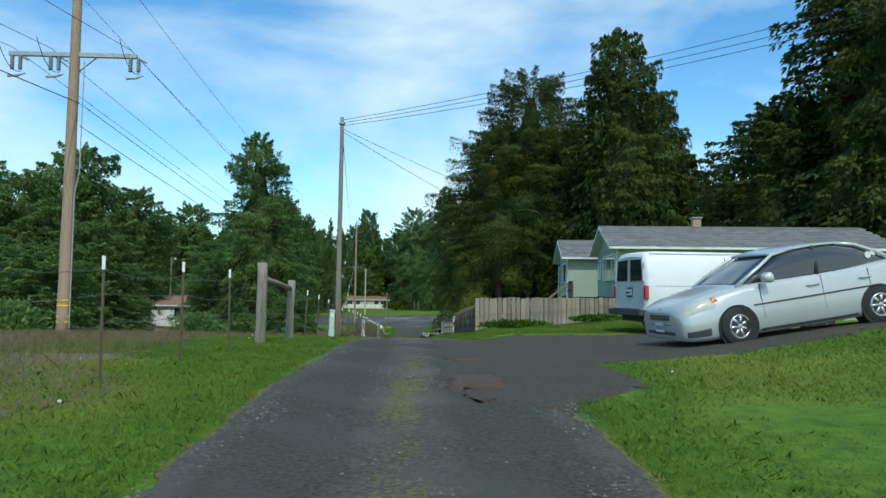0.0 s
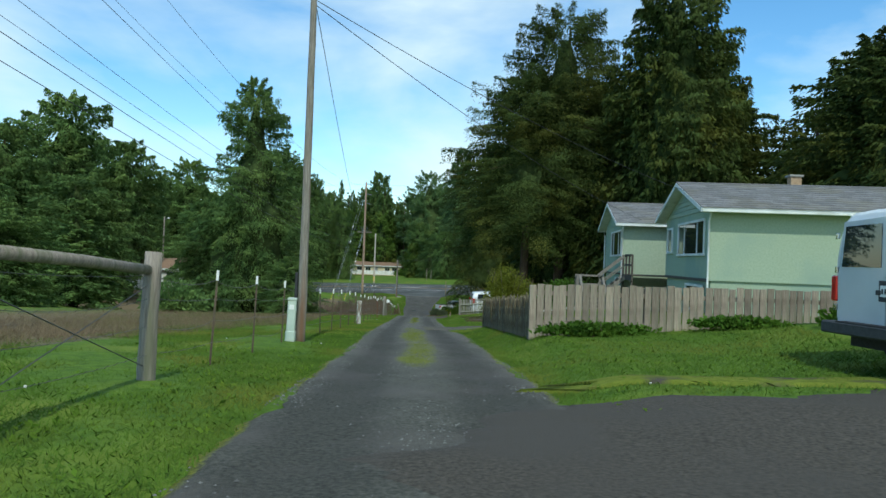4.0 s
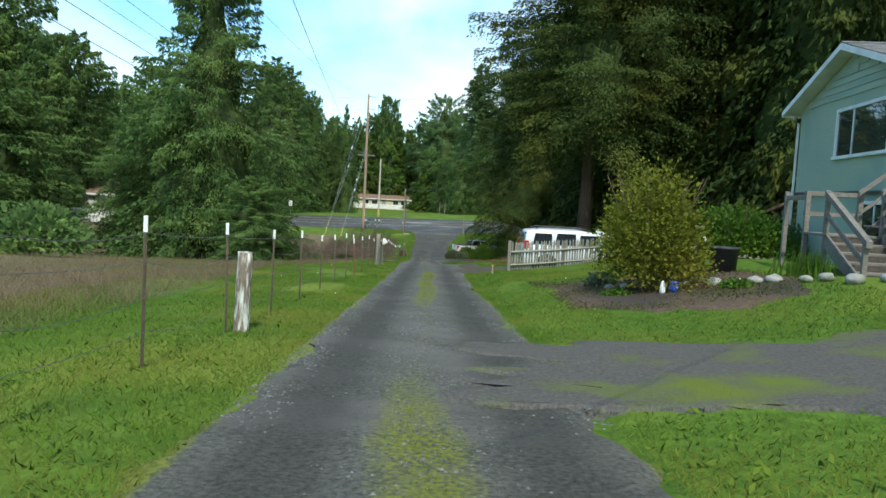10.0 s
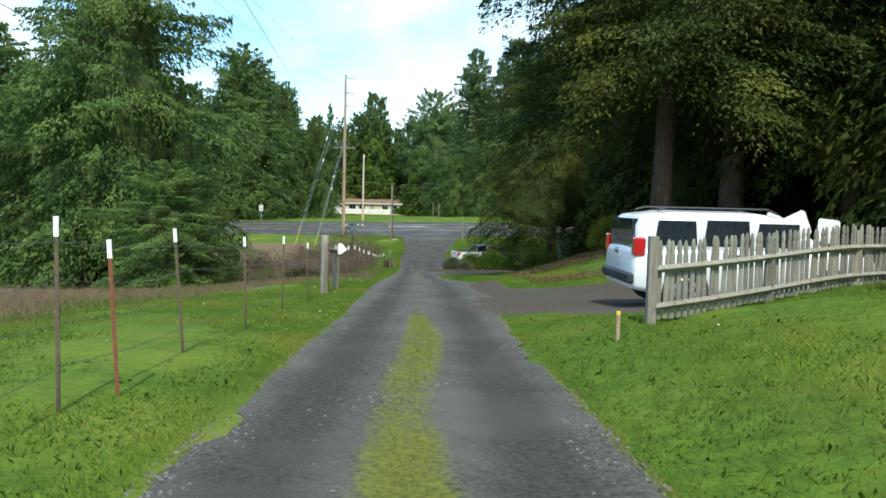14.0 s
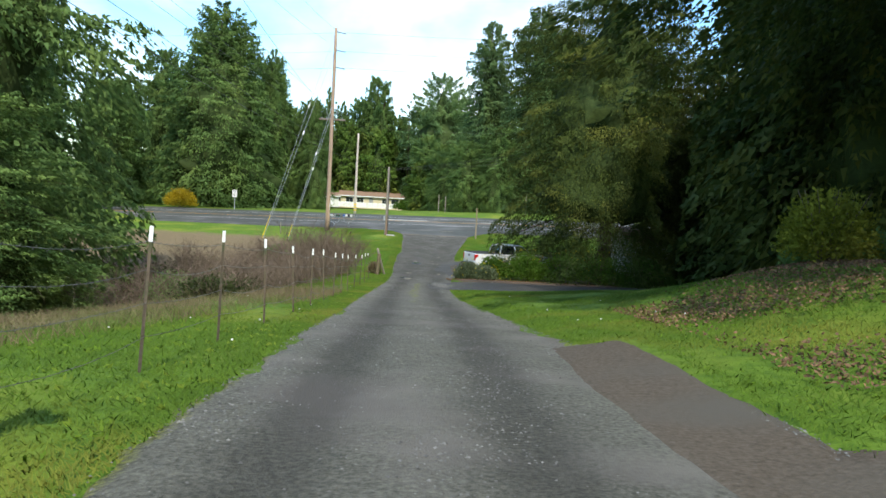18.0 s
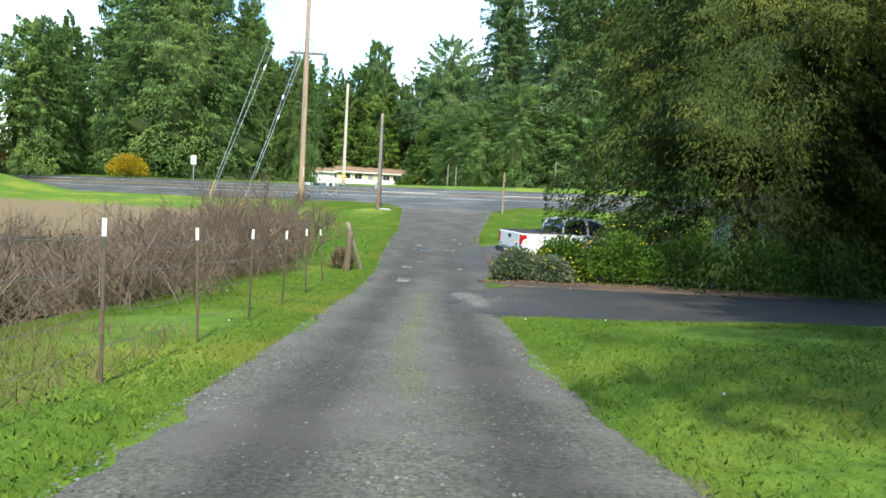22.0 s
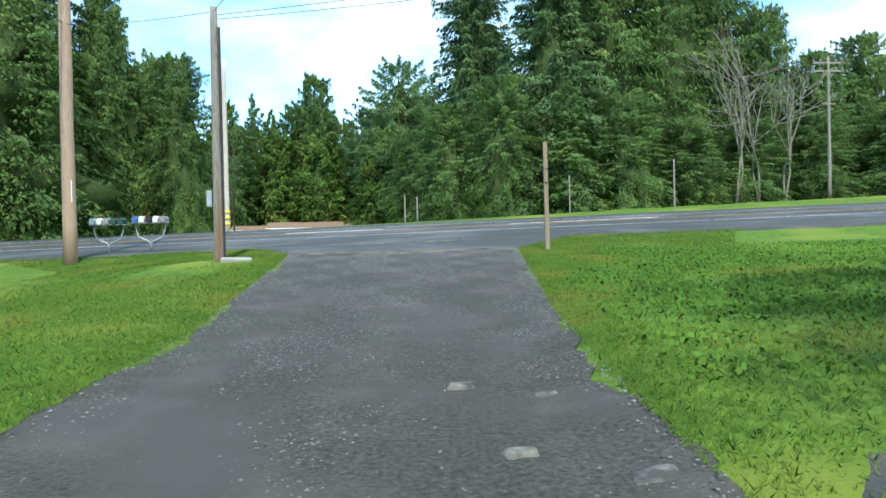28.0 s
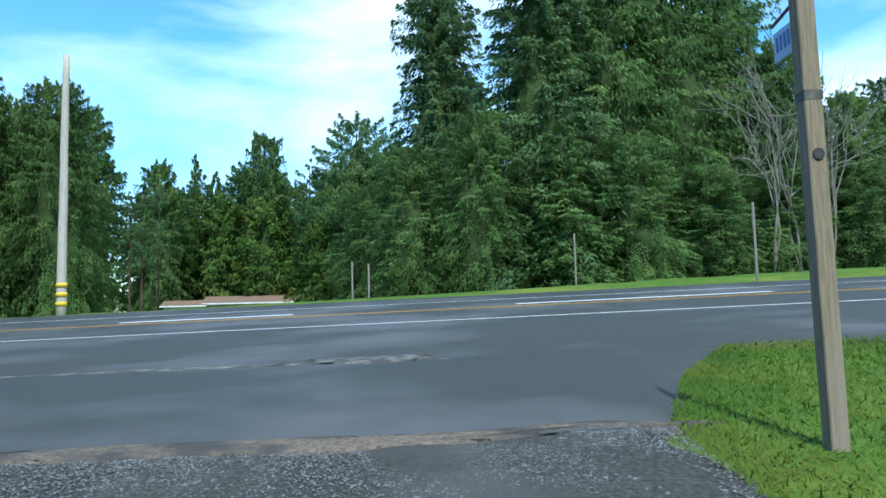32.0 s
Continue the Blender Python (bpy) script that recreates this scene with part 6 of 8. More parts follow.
def plate(car, x, y, z, face, w=0.31, h=0.155):
    """Number plate with plain bars."""
    d = 0.006 * face
    p = part("number_plate", boxed((min(x, x + d), y - w / 2, z - h / 2), (max(x, x + d), y + w / 2, z + h / 2)), M_WHITE, car)
    for k in range(5):
        yy = y - w * 0.36 + k * w * 0.18
        part("bar", boxed((min(x + d, x + 1.6 * d), yy - 0.014, z - 0.035), (max(x + d, x + 1.6 * d), yy + 0.014, z + 0.03)), M_PLASTIC, p)


# silver sedan, nose to the lane
car = thing("car", pose(6.25, 12.22, 0.60, 0, 8.7, -173.7), "silver four-door sedan parked nose down on the grass", "car")
SEDAN = [(2.15, 0.52, 0.60, 0.52, 0.24, 0.60), (2.12, 0.66, 0.72, 0.60, 0.20, 0.68), (2.02, 0.75, 0.79, 0.66, 0.18, 0.745), (1.82, 0.80, 0.83, 0.71, 0.17, 0.815), (1.45, 0.81, 0.848, 0.75, 0.17, 0.885), (1.0, 0.81, 0.85, 0.77, 0.17, 0.955), (0.3, 0.81, 0.85, 0.79, 0.17, 0.965), (-0.6, 0.81, 0.85, 0.79, 0.17, 0.98), (-1.3, 0.81, 0.848, 0.77, 0.18, 1.01), (-1.75, 0.79, 0.83, 0.72, 0.21, 1.03), (-2.05, 0.72, 0.78, 0.64, 0.26, 1.02), (-2.14, 0.60, 0.68, 0.56, 0.32, 0.92)]
part("body", loft(SEDAN, 1), M_SILVER, car, "", True)
for s in (-1, 1):
    skin(SEDAN, 2.10, 1.52, 3.35, 5.1, 0.014, M_LENS, car, "headlight", "clear headlight", s, cut=-0.10)
    skin(SEDAN, 1.62, 1.50, 3.9, 5.0, 0.018, M_AMBER, car, "indicator", "amber indicator", s, cut=-0.04)
    skin(SEDAN, 2.10, 1.68, 0.9, 1.75, 0.006, M_PLASTIC, car, "fog_recess", "dark bumper recess", s)
    skin(SEDAN, 0.95, -0.95, 0.25, 0.75, 0.006, M_PLASTIC, car, "sill", "dark sill strip", s)
part("bumper_seam", tubed([(2.135, -0.60, 0.44), (2.165, 0, 0.445), (2.135, 0.60, 0.44)], 0.006, 5), M_PLASTIC, car)
part("glasshouse", loft([(1.12, 0.60, 0.66, 0.60, 0.86, 0.94), (0.75, 0.70, 0.72, 0.58, 0.90, 1.14), (0.35, 0.745, 0.72, 0.58, 0.92, 1.34), (-0.1, 0.76, 0.73, 0.58, 0.93, 1.42), (-0.7, 0.76, 0.73, 0.57, 0.94, 1.42), (-1.15, 0.73, 0.70, 0.54, 0.96, 1.33), (-1.55, 0.66, 0.64, 0.50, 0.98, 1.14), (-1.85, 0.58, 0.58, 0.5, 0.98, 1.04)], 2, 40, 0.015), M_CARGLASS, car, "dark tinted glass", True)
part("roof", loft([(0.40, 0.50, 0.545, 0.50, 1.35, 1.385), (0.1, 0.58, 0.60, 0.53, 1.38, 1.435), (-0.4, 0.59, 0.61, 0.54, 1.40, 1.455), (-0.9, 0.57, 0.59, 0.52, 1.38, 1.425), (-1.2, 0.50, 0.54, 0.48, 1.30, 1.345)], 2, 24, 0.015), M_SILVER, car, "", True)
for s in (-1, 1):
    part("pillar", tubed([(1.12, s * 0.70, 0.93), (0.72, s * 0.68, 1.16), (0.36, s * 0.59, 1.355), (0.0, s * 0.575, 1.41)], 0.030, 6), M_SILVER, car, "", True)
    part("pillar", tubed([(-1.75, s * 0.66, 1.0), (-1.5, s * 0.64, 1.16), (-1.15, s * 0.565, 1.335), (-0.8, s * 0.57, 1.40)], 0.034, 6), M_SILVER, car, "", True)
    part("pillar", tubed([(-0.28, s * 0.765, 0.95), (-0.32, s * 0.70, 1.2), (-0.36, s * 0.60, 1.41)], 0.028, 6), M_PLASTIC, car, "", True)
    part("mirror", loft([(0.08, 0.02, 0.06, 0.03, -0.05, 0.06), (0.0, 0.08, 0.10, 0.06, -0.08, 0.09), (-0.06, 0.06, 0.09, 0.05, -0.07, 0.08)], 1, 10, 0.0), M_SILVER, car, "door mirror", True).matrix_basis = pose(0.70, s * 0.92, 1.02)
    part("side_moulding", tubed([(0.95, s * 0.852, 0.62), (0.0, s * 0.856, 0.63), (-1.2, s * 0.852, 0.65)], 0.014, 6), M_PLASTIC, car, "dark side moulding")
    for x in (-0.12, -1.05):
        part("door_handle", tubed([(x + 0.1, s * 0.845, 0.80), (x, s * 0.862, 0.805), (x - 0.1, s * 0.845, 0.80)], 0.018, 6), M_SILVER, car, "", True)
    for x in (0.78, -0.30, -1.15):
        part("door_gap", tubed([(x, s * 0.80, 0.94), (x + 0.02, s * 0.848, 0.7), (x, s * 0.846, 0.4)], 0.006, 4), M_PLASTIC, car)
    part("tail_light", boxed((-2.08, s * 0.58 - 0.12, 0.72), (-1.92, s * 0.58 + 0.12, 0.92), 0.03), M_RED, car, "red tail light")
    for x in (1.25, -1.25):
        arch(car, x, s * 0.848, 0.345, 0.32)
        wheel(car, x, s * 0.862, 0.32, 0.19, 7, None, 8 if x > 0 else 0)
part("grille", boxed((2.06, -0.37, 0.50), (2.165, 0.37, 0.625), 0.03), M_PLASTIC, car, "dark grille with chrome rim")
for z in (0.525, 0.562, 0.60):
    part("grille_bar", boxed((2.165, -0.34, z - 0.007), (2.175, 0.34, z + 0.007)), M_CHROME, car)
part("lower_intake", boxed((2.05, -0.50, 0.27), (2.16, 0.50, 0.345), 0.02), M_PLASTIC, car)
plate(car, 2.165, 0.0, 0.40, 1)
part("bonnet_badge", boxed((2.10, -0.05, 0.665), (2.13, 0.05, 0.70), 0.005), M_CHROME, car)
for k, (x, r) in enumerate(((-1.28, 0.055), (-1.40, 0.055), (-1.52, 0.045))):
    part("sticker", tubed([(x, 0.685 - 0.05 * k, 1.14), (x, 0.70 - 0.05 * k, 1.14)], r, 12), M_WHITE, car, "white window sticker")

# white cargo van, tail to the lane
van = thing("van", pose(8.24, 18.96, float(ground_z(7.0, 18.8)) - 0.02, 0, 0, 6.7), "long white cargo van with rear doors toned grey for shade", "van")
part("body", loft([(-2.72, 0.86, 0.94, 0.80, 0.52, 1.98), (-2.66, 0.94, 1.0, 0.84, 0.46, 2.03), (-2.3, 0.97, 1.01, 0.86, 0.42, 2.06), (0.0, 0.97, 1.01, 0.86, 0.42, 2.07), (1.2, 0.97, 1.01, 0.85, 0.42, 2.05), (1.55, 0.97, 1.01, 0.84, 0.42, 1.98), (2.0, 0.96, 1.0, 0.88, 0.42, 1.38), (2.15, 0.95, 0.99, 0.88, 0.42, 1.22), (2.75, 0.90, 0.94, 0.80, 0.42, 1.08), (2.85, 0.84, 0.88, 0.74, 0.46, 0.98)], 1, 60, 0.05), M_VANWHITE, van, "", True)
# darker copy of the white paint: shade on doors and creases put into colour
M_VANSHADE = paint("grey_shaded_van_paint", (0.55, 0.58, 0.60), 0.1, 0.4)
for s in (-1, 1):
    dr = part("rear_door", prism(bmesh.new(), [(s * 0.015, 0.62), (s * 0.86, 0.62), (s * 0.88, 1.2), (s * 0.78, 1.93), (s * 0.015, 1.97)], -2.752, -2.715, "x"), M_VANSHADE, van)
    part("door_window", prism(bmesh.new(), [(s * 0.09, 1.34), (s * 0.80, 1.34), (s * 0.73, 1.87), (s * 0.09, 1.89)], -2.762, -2.753, "x"), M_CARGLASS, dr, "tinted rear window")
    part("tail_light", boxed((-2.765, s * 0.95 - 0.07, 0.88), (-2.66, s * 0.95 + 0.055, 1.22), 0.02), M_RED, van, "tall red tail light")
    for z in (0.8, 1.3, 1.75):
        part("hinge", boxed((-2.77, s * 0.90 - 0.02, z - 0.04), (-2.73, s * 0.90 + 0.03, z + 0.04), 0.006), M_CHROME, van)
    part("side_crease", tubed([(-2.5, s * 1.012, 1.22), (0.0, s * 1.016, 1.22), (1.6, s * 1.012, 1.22)], 0.008, 5), M_VANSHADE, van)
    for x in (-0.6, 0.7):
        part("panel_gap", tubed([(x, s * 0.90, 1.95), (x, s * 1.0, 1.5), (x, s * 1.015, 0.6)], 0.007, 4), M_PLASTIC, van)
    part("drip_rail", tubed([(-2.6, s * 0.86, 2.02), (0, s * 0.875, 2.05), (1.5, s * 0.86, 2.0)], 0.018, 5), M_VANWHITE, van)
    for x in (-1.55, 1.95):
        arch(van, x, s * 1.008, 0.43, 0.40)
        wheel(van, x, s * 1.0, 0.375, 0.24, 8)
part("plate_holder", boxed((-2.768, -0.24, 0.92), (-2.75, 0.12, 1.18), 0.01), M_PLASTIC, van, "dark plate holder")
plate(van, -2.768, -0.06, 1.05, -1, 0.28, 0.14)
part("bumper", boxed((-2.92, -0.98, 0.46), (-2.70, 0.98, 0.62), 0.02), M_PLASTIC, van, "dark rear bumper")
part("step_pad", boxed((-2.91, -0.7, 0.60), (-2.72, 0.7, 0.632), 0.006), M_BLACK, van)
part("door_handle", boxed((-2.775, 0.06, 1.0), (-2.75, 0.16, 1.06), 0.006), M_PLASTIC, van)
part("exhaust", tubed([(-2.2, -0.5, 0.36), (-2.75, -0.55, 0.34)], 0.035, 8), M_STEEL, van)
part("underbody", boxed((-2.6, -0.8, 0.3), (2.5, 0.8, 0.5)), M_BLACK, van)

# white SUV behind the picket fence
suv = thing("suv", pose(5.35, 61.75, float(ground_z(4.5, 61.8)), 0, 0, 2), "white seven-seat SUV with dark glass and roof rails", "car")
part("body", loft([(-2.40, 0.78, 0.86, 0.80, 0.42, 1.00), (-2.36, 0.90, 0.95, 0.86, 0.36, 1.10), (-2.1, 0.94, 0.985, 0.92, 0.32, 1.14), (-1.0, 0.95, 0.99, 0.93, 0.30, 1.14), (1.0, 0.95, 0.99, 0.93, 0.30, 1.12), (1.5, 0.94, 0.985, 0.90, 0.30, 1.10), (2.2, 0.88, 0.93, 0.82, 0.34, 1.00), (2.4, 0.74, 0.80, 0.70, 0.40, 0.86)], 1, 50), M_SUVWHITE, suv, "", True)
part("upper_body", loft([(-2.30, 0.80, 0.84, 0.70, 1.05, 1.55), (-2.22, 0.86, 0.86, 0.70, 1.08, 1.72), (-1.6, 0.90, 0.88, 0.72, 1.10, 1.80), (0.0, 0.90, 0.88, 0.72, 1.10, 1.80), (0.6, 0.89, 0.86, 0.70, 1.10, 1.70), (1.0, 0.86, 0.82, 0.66, 1.10, 1.42), (1.4, 0.80, 0.78, 0.64, 1.06, 1.14)], 1, 40, 0.03), M_SUVWHITE, suv, "", True)
part("rear_window", prism(bmesh.new(), [(-0.70, 1.16), (0.70, 1.16), (0.66, 1.66), (-0.66, 1.66)], -2.36, -2.24, "x"), M_CARGLASS, suv, "tinted rear window")
for s in (-1, 1):
    for x0, x1, z1 in ((-2.0, -1.2, 1.64), (-1.08, -0.2, 1.66), (-0.1, 0.75, 1.62)):
        part("side_window", prism(bmesh.new(), [(x0, 1.18), (x1, 1.18), (x1 - 0.04, z1), (x0 + 0.06, z1)], s * 0.885 - 0.012, s * 0.885 + 0.012, "y"), M_CARGLASS, suv, "tinted side window")
    part("tail_light", boxed((-2.40, s * 0.88 - 0.09, 0.98), (-2.18, s * 0.88 + 0.08, 1.32), 0.03), M_RED, suv, "red tail light")
    part("roof_rail", tubed([(-1.9, s * 0.66, 1.82), (-1.7, s * 0.66, 1.88), (0.2, s * 0.66, 1.88), (0.4, s * 0.66, 1.80)], 0.022, 6), M_PLASTIC, suv, "black roof rail")
    part("mirror", boxed((0.7, s * 1.05 - 0.1, 1.14), (0.82, s * 1.05 + 0.08, 1.3), 0.03), M_SUVWHITE, suv)
    for x in (-0.55, 0.45):
        part("door_handle", tubed([(x + 0.1, s * 0.99, 1.02), (x, s * 1.005, 1.02), (x - 0.1, s * 0.99, 1.02)], 0.018, 6), M_PLASTIC, suv)
    for x in (-1.42, 1.35):
        arch(suv, x, s * 0.987, 0.43, 0.38)
        wheel(suv, x, s * 0.985, 0.37, 0.22, 5)
part("bumper", boxed((-2.47, -0.92, 0.46), (-2.3, 0.92, 0.66), 0.04), M_PLASTIC, suv, "dark rear bumper")
plate(suv, -2.40, 0.1, 1.0, -1)
part("wiper", tubed([(-2.37, 0.0, 1.2), (-2.36, 0.4, 1.35)], 0.012, 5), M_BLACK, suv)

# white pickup beside the shrubs
truck = thing("pickup_truck", pose(3.75, 110.3, float(ground_z(3.4, 110.0)) + 0.01, 0, 0, 20), "white crew-cab pickup truck parked beside flowering shrubs", "truck")
part("cab_lower", loft([(2.60, 0.70, 0.78, 0.66, 0.50, 0.92), (2.52, 0.84, 0.90, 0.78, 0.42, 1.05), (2.0, 0.90, 0.94, 0.82, 0.40, 1.16), (1.2, 0.90, 0.945, 0.86, 0.40, 1.20), (0.0, 0.90, 0.945, 0.90, 0.40, 1.20), (-0.95, 0.90, 0.945, 0.90, 0.42, 1.20)], 1, 36), M_SUVWHITE, truck, "", True)
part("cab_glass", loft([(1.30, 0.72, 0.74, 0.62, 1.14, 1.20), (0.85, 0.80, 0.78, 0.62, 1.16, 1.58), (0.5, 0.84, 0.80, 0.62, 1.16, 1.72), (-0.5, 0.84, 0.80, 0.62, 1.16, 1.72), (-0.85, 0.82, 0.78, 0.60, 1.16, 1.62), (-0.95, 0.80, 0.76, 0.6, 1.16, 1.4)], 1, 30, 0.02), M_CARGLASS, truck, "dark tinted cab glass", True)
part("cab_roof", loft([(0.62, 0.58, 0.62, 0.56, 1.68, 1.735), (0.3, 0.62, 0.66, 0.58, 1.70, 1.775), (-0.5, 0.62, 0.66, 0.58, 1.70, 1.78), (-0.86, 0.58, 0.62, 0.55, 1.66, 1.73)], 1, 20, 0.02), M_SUVWHITE, truck, "", True)
for s in (-1, 1):
    for pts in ([(1.3, s * 0.78, 1.18), (0.85, s * 0.73, 1.56), (0.55, s * 0.64, 1.72)], [(-0.93, s * 0.80, 1.18), (-0.88, s * 0.74, 1.5), (-0.78, s * 0.64, 1.72)], [(0.1, s * 0.845, 1.18), (0.08, s * 0.77, 1.5), (0.06, s * 0.66, 1.72)]):
        part("pillar", tubed(pts, 0.045, 6), M_SUVWHITE, truck, "", True)
    bm = loft([(-0.98, 0.02, 0.05, 0.04, 0.45, 1.20), (-2.5, 0.02, 0.05, 0.04, 0.48, 1.22), (-2.62, 0.02, 0.045, 0.04, 0.55, 1.20)], 0, 12, 0.0)
    part("bed_side", bm, M_SUVWHITE, truck, "", True).matrix_basis = pose(0, s * 0.90, 0)
    part("bed_rail", boxed((-2.6, s * 0.90 - 0.05, 1.20), (-0.98, s * 0.90 + 0.05, 1.245), 0.01), M_PLASTIC, truck, "black bed rail cap")
    part("tail_light", prism(bmesh.new(), [(s * 0.82, 0.78), (s * 0.945, 0.84), (s * 0.95, 1.14), (s * 0.80, 1.16)], -2.66, -2.44, "x"), M_RED, truck, "red tail light")
    part("fender_flare", tubed([(-1.62 + 0.45 * math.cos(a), s * 0.955, 0.40 + 0.45 * math.sin(a)) for a in np.linspace(0.1, 3.04, 12)], 0.045, 6), M_SUVWHITE, truck, "", True)
    part("mirror", boxed((0.95, s * 1.06 - 0.1, 1.18), (1.08, s * 1.06 + 0.1, 1.36), 0.03), M_PLASTIC, truck)
    for x in (-1.62, 1.62):
        arch(truck, x, s * 0.948, 0.44, 0.40)
        wheel(truck, x, s * 0.97, 0.385, 0.25, 6)
tg = part("tailgate", boxed((-2.66, -0.80, 0.60), (-2.58, 0.80, 1.205), 0.02), M_SUVWHITE, truck)
part("tailgate_handle", boxed((-2.675, -0.14, 1.0), (-2.655, 0.10, 1.12), 0.01), M_PLASTIC, tg, "dark tailgate handle")
part("badge", boxed((-2.668, 0.60, 0.72), (-2.66, 0.72, 0.76)), M_PLASTIC, tg)
part("badge", boxed((-2.668, -0.72, 0.80), (-2.66, -0.60, 0.83)), M_CHROME, tg)
part("tailgate_crease", boxed((-2.67, -0.7, 0.655), (-2.655, 0.7, 0.675), 0.004), M_CHROME, tg)
part("bed_floor", boxed((-2.58, -0.85, 0.62), (-0.98, 0.85, 0.70)), M_PLASTIC, truck)
part("bed_cover", boxed((-2.58, -0.86, 1.17), (-0.97, 0.86, 1.215), 0.01), M_BLACK, truck, "black soft bed cover")
part("bumper", loft([(-2.60, 0.80, 0.94, 0.90, 0.42, 0.60), (-2.78, 0.76, 0.93, 0.88, 0.42, 0.60)], 0, 6, 0.0), M_PLASTIC, truck, "dark rear bumper", False)
plate(truck, -2.785, 0.0, 0.50, -1)
part("underbody", boxed((-2.5, -0.7, 0.32), (2.4, 0.7, 0.5)), M_BLACK, truck)
part("roof_aerial", tubed([(-0.6, 0.0, 1.78), (-0.72, 0.0, 1.86)], [0.03, 0.012], 6), M_PLASTIC, truck)

# ---------------------------------------------------------------- driveways and patches
PATCHES = []
M_PARK = mat("old_oily_asphalt", (0.031, 0.027, 0.022), (0.099, 0.088, 0.072), 26.0, 0.9, bump=0.8, c3=(0.066, 0.060, 0.052), scale3=0.5, cut3=0.52, bump_scale=55, spec=0.2)
M_DIRTWAY = mat("dirt_and_gravel", (0.059, 0.047, 0.034), (0.119, 0.100, 0.079), 22.0, 0.95, bump=0.8, c3=(0.09, 0.082, 0.068), scale3=0.45, cut3=0.5, bump_scale=45, spec=0.15)
# a darker asphalt than M_PAVE, for the fourth driveway
M_DARKPAVE = mat("very_dark_asphalt", (0.017, 0.017, 0.016), (0.042, 0.040, 0.038), 26.0, 0.7, bump=0.5, c3=(0.050, 0.043, 0.037), scale3=0.7, bump_scale=60, spec=0.35)
M_DRIVE = mat("thin_gravel_with_moss", (0.055, 0.052, 0.046), (0.14, 0.13, 0.115), 30.0, 0.95, bump=0.8, c3=(0.12, 0.15, 0.025), scale3=0.8, cut3=0.56, bump_scale=50, spec=0.15)


def patch(name, x0, x1, y0, y1, material, label, lift=0.018, wob=0.25, seed=0, step=0.25, slant=0.0, kind="structure", category="driveway", claim=True):
    """A paved or bare area with a ragged edge, lying on the land. slant: y shift per metre of x."""
    nx, ny = max(6, int((x1 - x0) / step)), max(6, int((y1 - y0) / step))
    U, V = np.meshgrid(np.linspace(-1, 1, nx), np.linspace(-1, 1, ny))
    cx, cy, a, b = (x0 + x1) / 2, (y0 + y1) / 2, (x1 - x0) / 2, (y1 - y0) / 2
    # square to rounded outline
    X = U * np.sqrt(1 - 0.30 * V * V)
    Y = V * np.sqrt(1 - 0.30 * U * U)
    ang = np.arctan2(Y, X)
    rr = 1 + wob * (0.10 * np.sin(5 * ang + seed) + 0.07 * np.sin(11 * ang + 2 * seed) + 0.04 * np.sin(23 * ang + seed) + 0.03 * np.sin(41 * ang + 3 * seed) + 0.02 * np.sin(67 * ang)) * np.maximum(np.abs(U), np.abs(V))
    X, Y = cx + a * X * rr, cy + b * Y * rr
    Y = Y + slant * (X - x0)
    edge = smooth(0.88, 1.0, np.maximum(np.abs(U), np.abs(V)))
    Z = ground_z(X, Y) + lift - (lift + 0.06) * edge
    P = np.stack([X, Y, Z], -1).reshape(-1, 3)
    i = (np.arange(ny - 1)[:, None] * nx + np.arange(nx - 1)).ravel()
    ob = new(name, array_mesh(name, P, np.stack([i, i + 1, i + nx + 1, i + nx], -1), material, True))
    if claim:
        PATCHES.append((cx, cy, a, b, slant, x0))
    return tagged(ob, label, category, kind=kind)


patch("driveway_1", -0.6, 13.5, 8.6, 17.3, M_PARK, "dark worn asphalt parking area beside the lane", 0.03, 0.6, 1, 0.16, 0.2)
patch("driveway_1_mouth", 0.2, 2.5, 6.2, 11.5, M_PARK, "dark worn asphalt at the mouth of the parking area", 0.024, 0.8, 4, 0.14, 0.2)
patch("moss_strip", 1.2, 8.5, 18.0, 18.75, M_MOSS, "yellow-green moss along the edge of the parking area", 0.04, 1.6, 2, 0.1, 0.0, "structure", "moss", False)
patch("driveway_2", -0.4, 9.5, 36.0, 40.4, M_DRIVE, "gravel driveway to the green house with grassy tufts", 0.03, 1.2, 2, 0.12, -0.1)
patch("driveway_3", -0.4, 17.0, 59.0, 70.3, M_DIRTWAY, "bare brown dirt and gravel driveway under the trees", 0.03, 0.35, 3, 0.16)
patch("driveway_3_mouth", 0.4, 1.9, 68.0, 75.0, M_DIRTWAY, "bare brown dirt and gravel at the mouth of the driveway", 0.026, 0.5, 5, 0.3)
patch("driveway_4", -2.2, 30.0, 95.5, 103.6, M_DARKPAVE, "very dark asphalt driveway", 0.03, 0.2, 4, 0.3, 0.04)
patch("driveway_4_mouth", -1.7, 12.0, 95.9, 98.8, M_DARKPAVE, "very dark asphalt at the mouth of the driveway", 0.026, 0.2, 6, 0.2)
patch("dirt_strip", 0.05, 9.0, 101.7, 103.5, M_DIRT, "brown leaf litter and dirt along the foot of the hedge", 0.05, 0.6, 7, 0.12, 0.04, "structure", "ground", False)
patch("driveway_5", -1.0, 9.0, 103.6, 116.9, M_PAVE, "old asphalt apron beside the pickup", 0.022, 0.4, 5)
rng = np.random.default_rng(17)
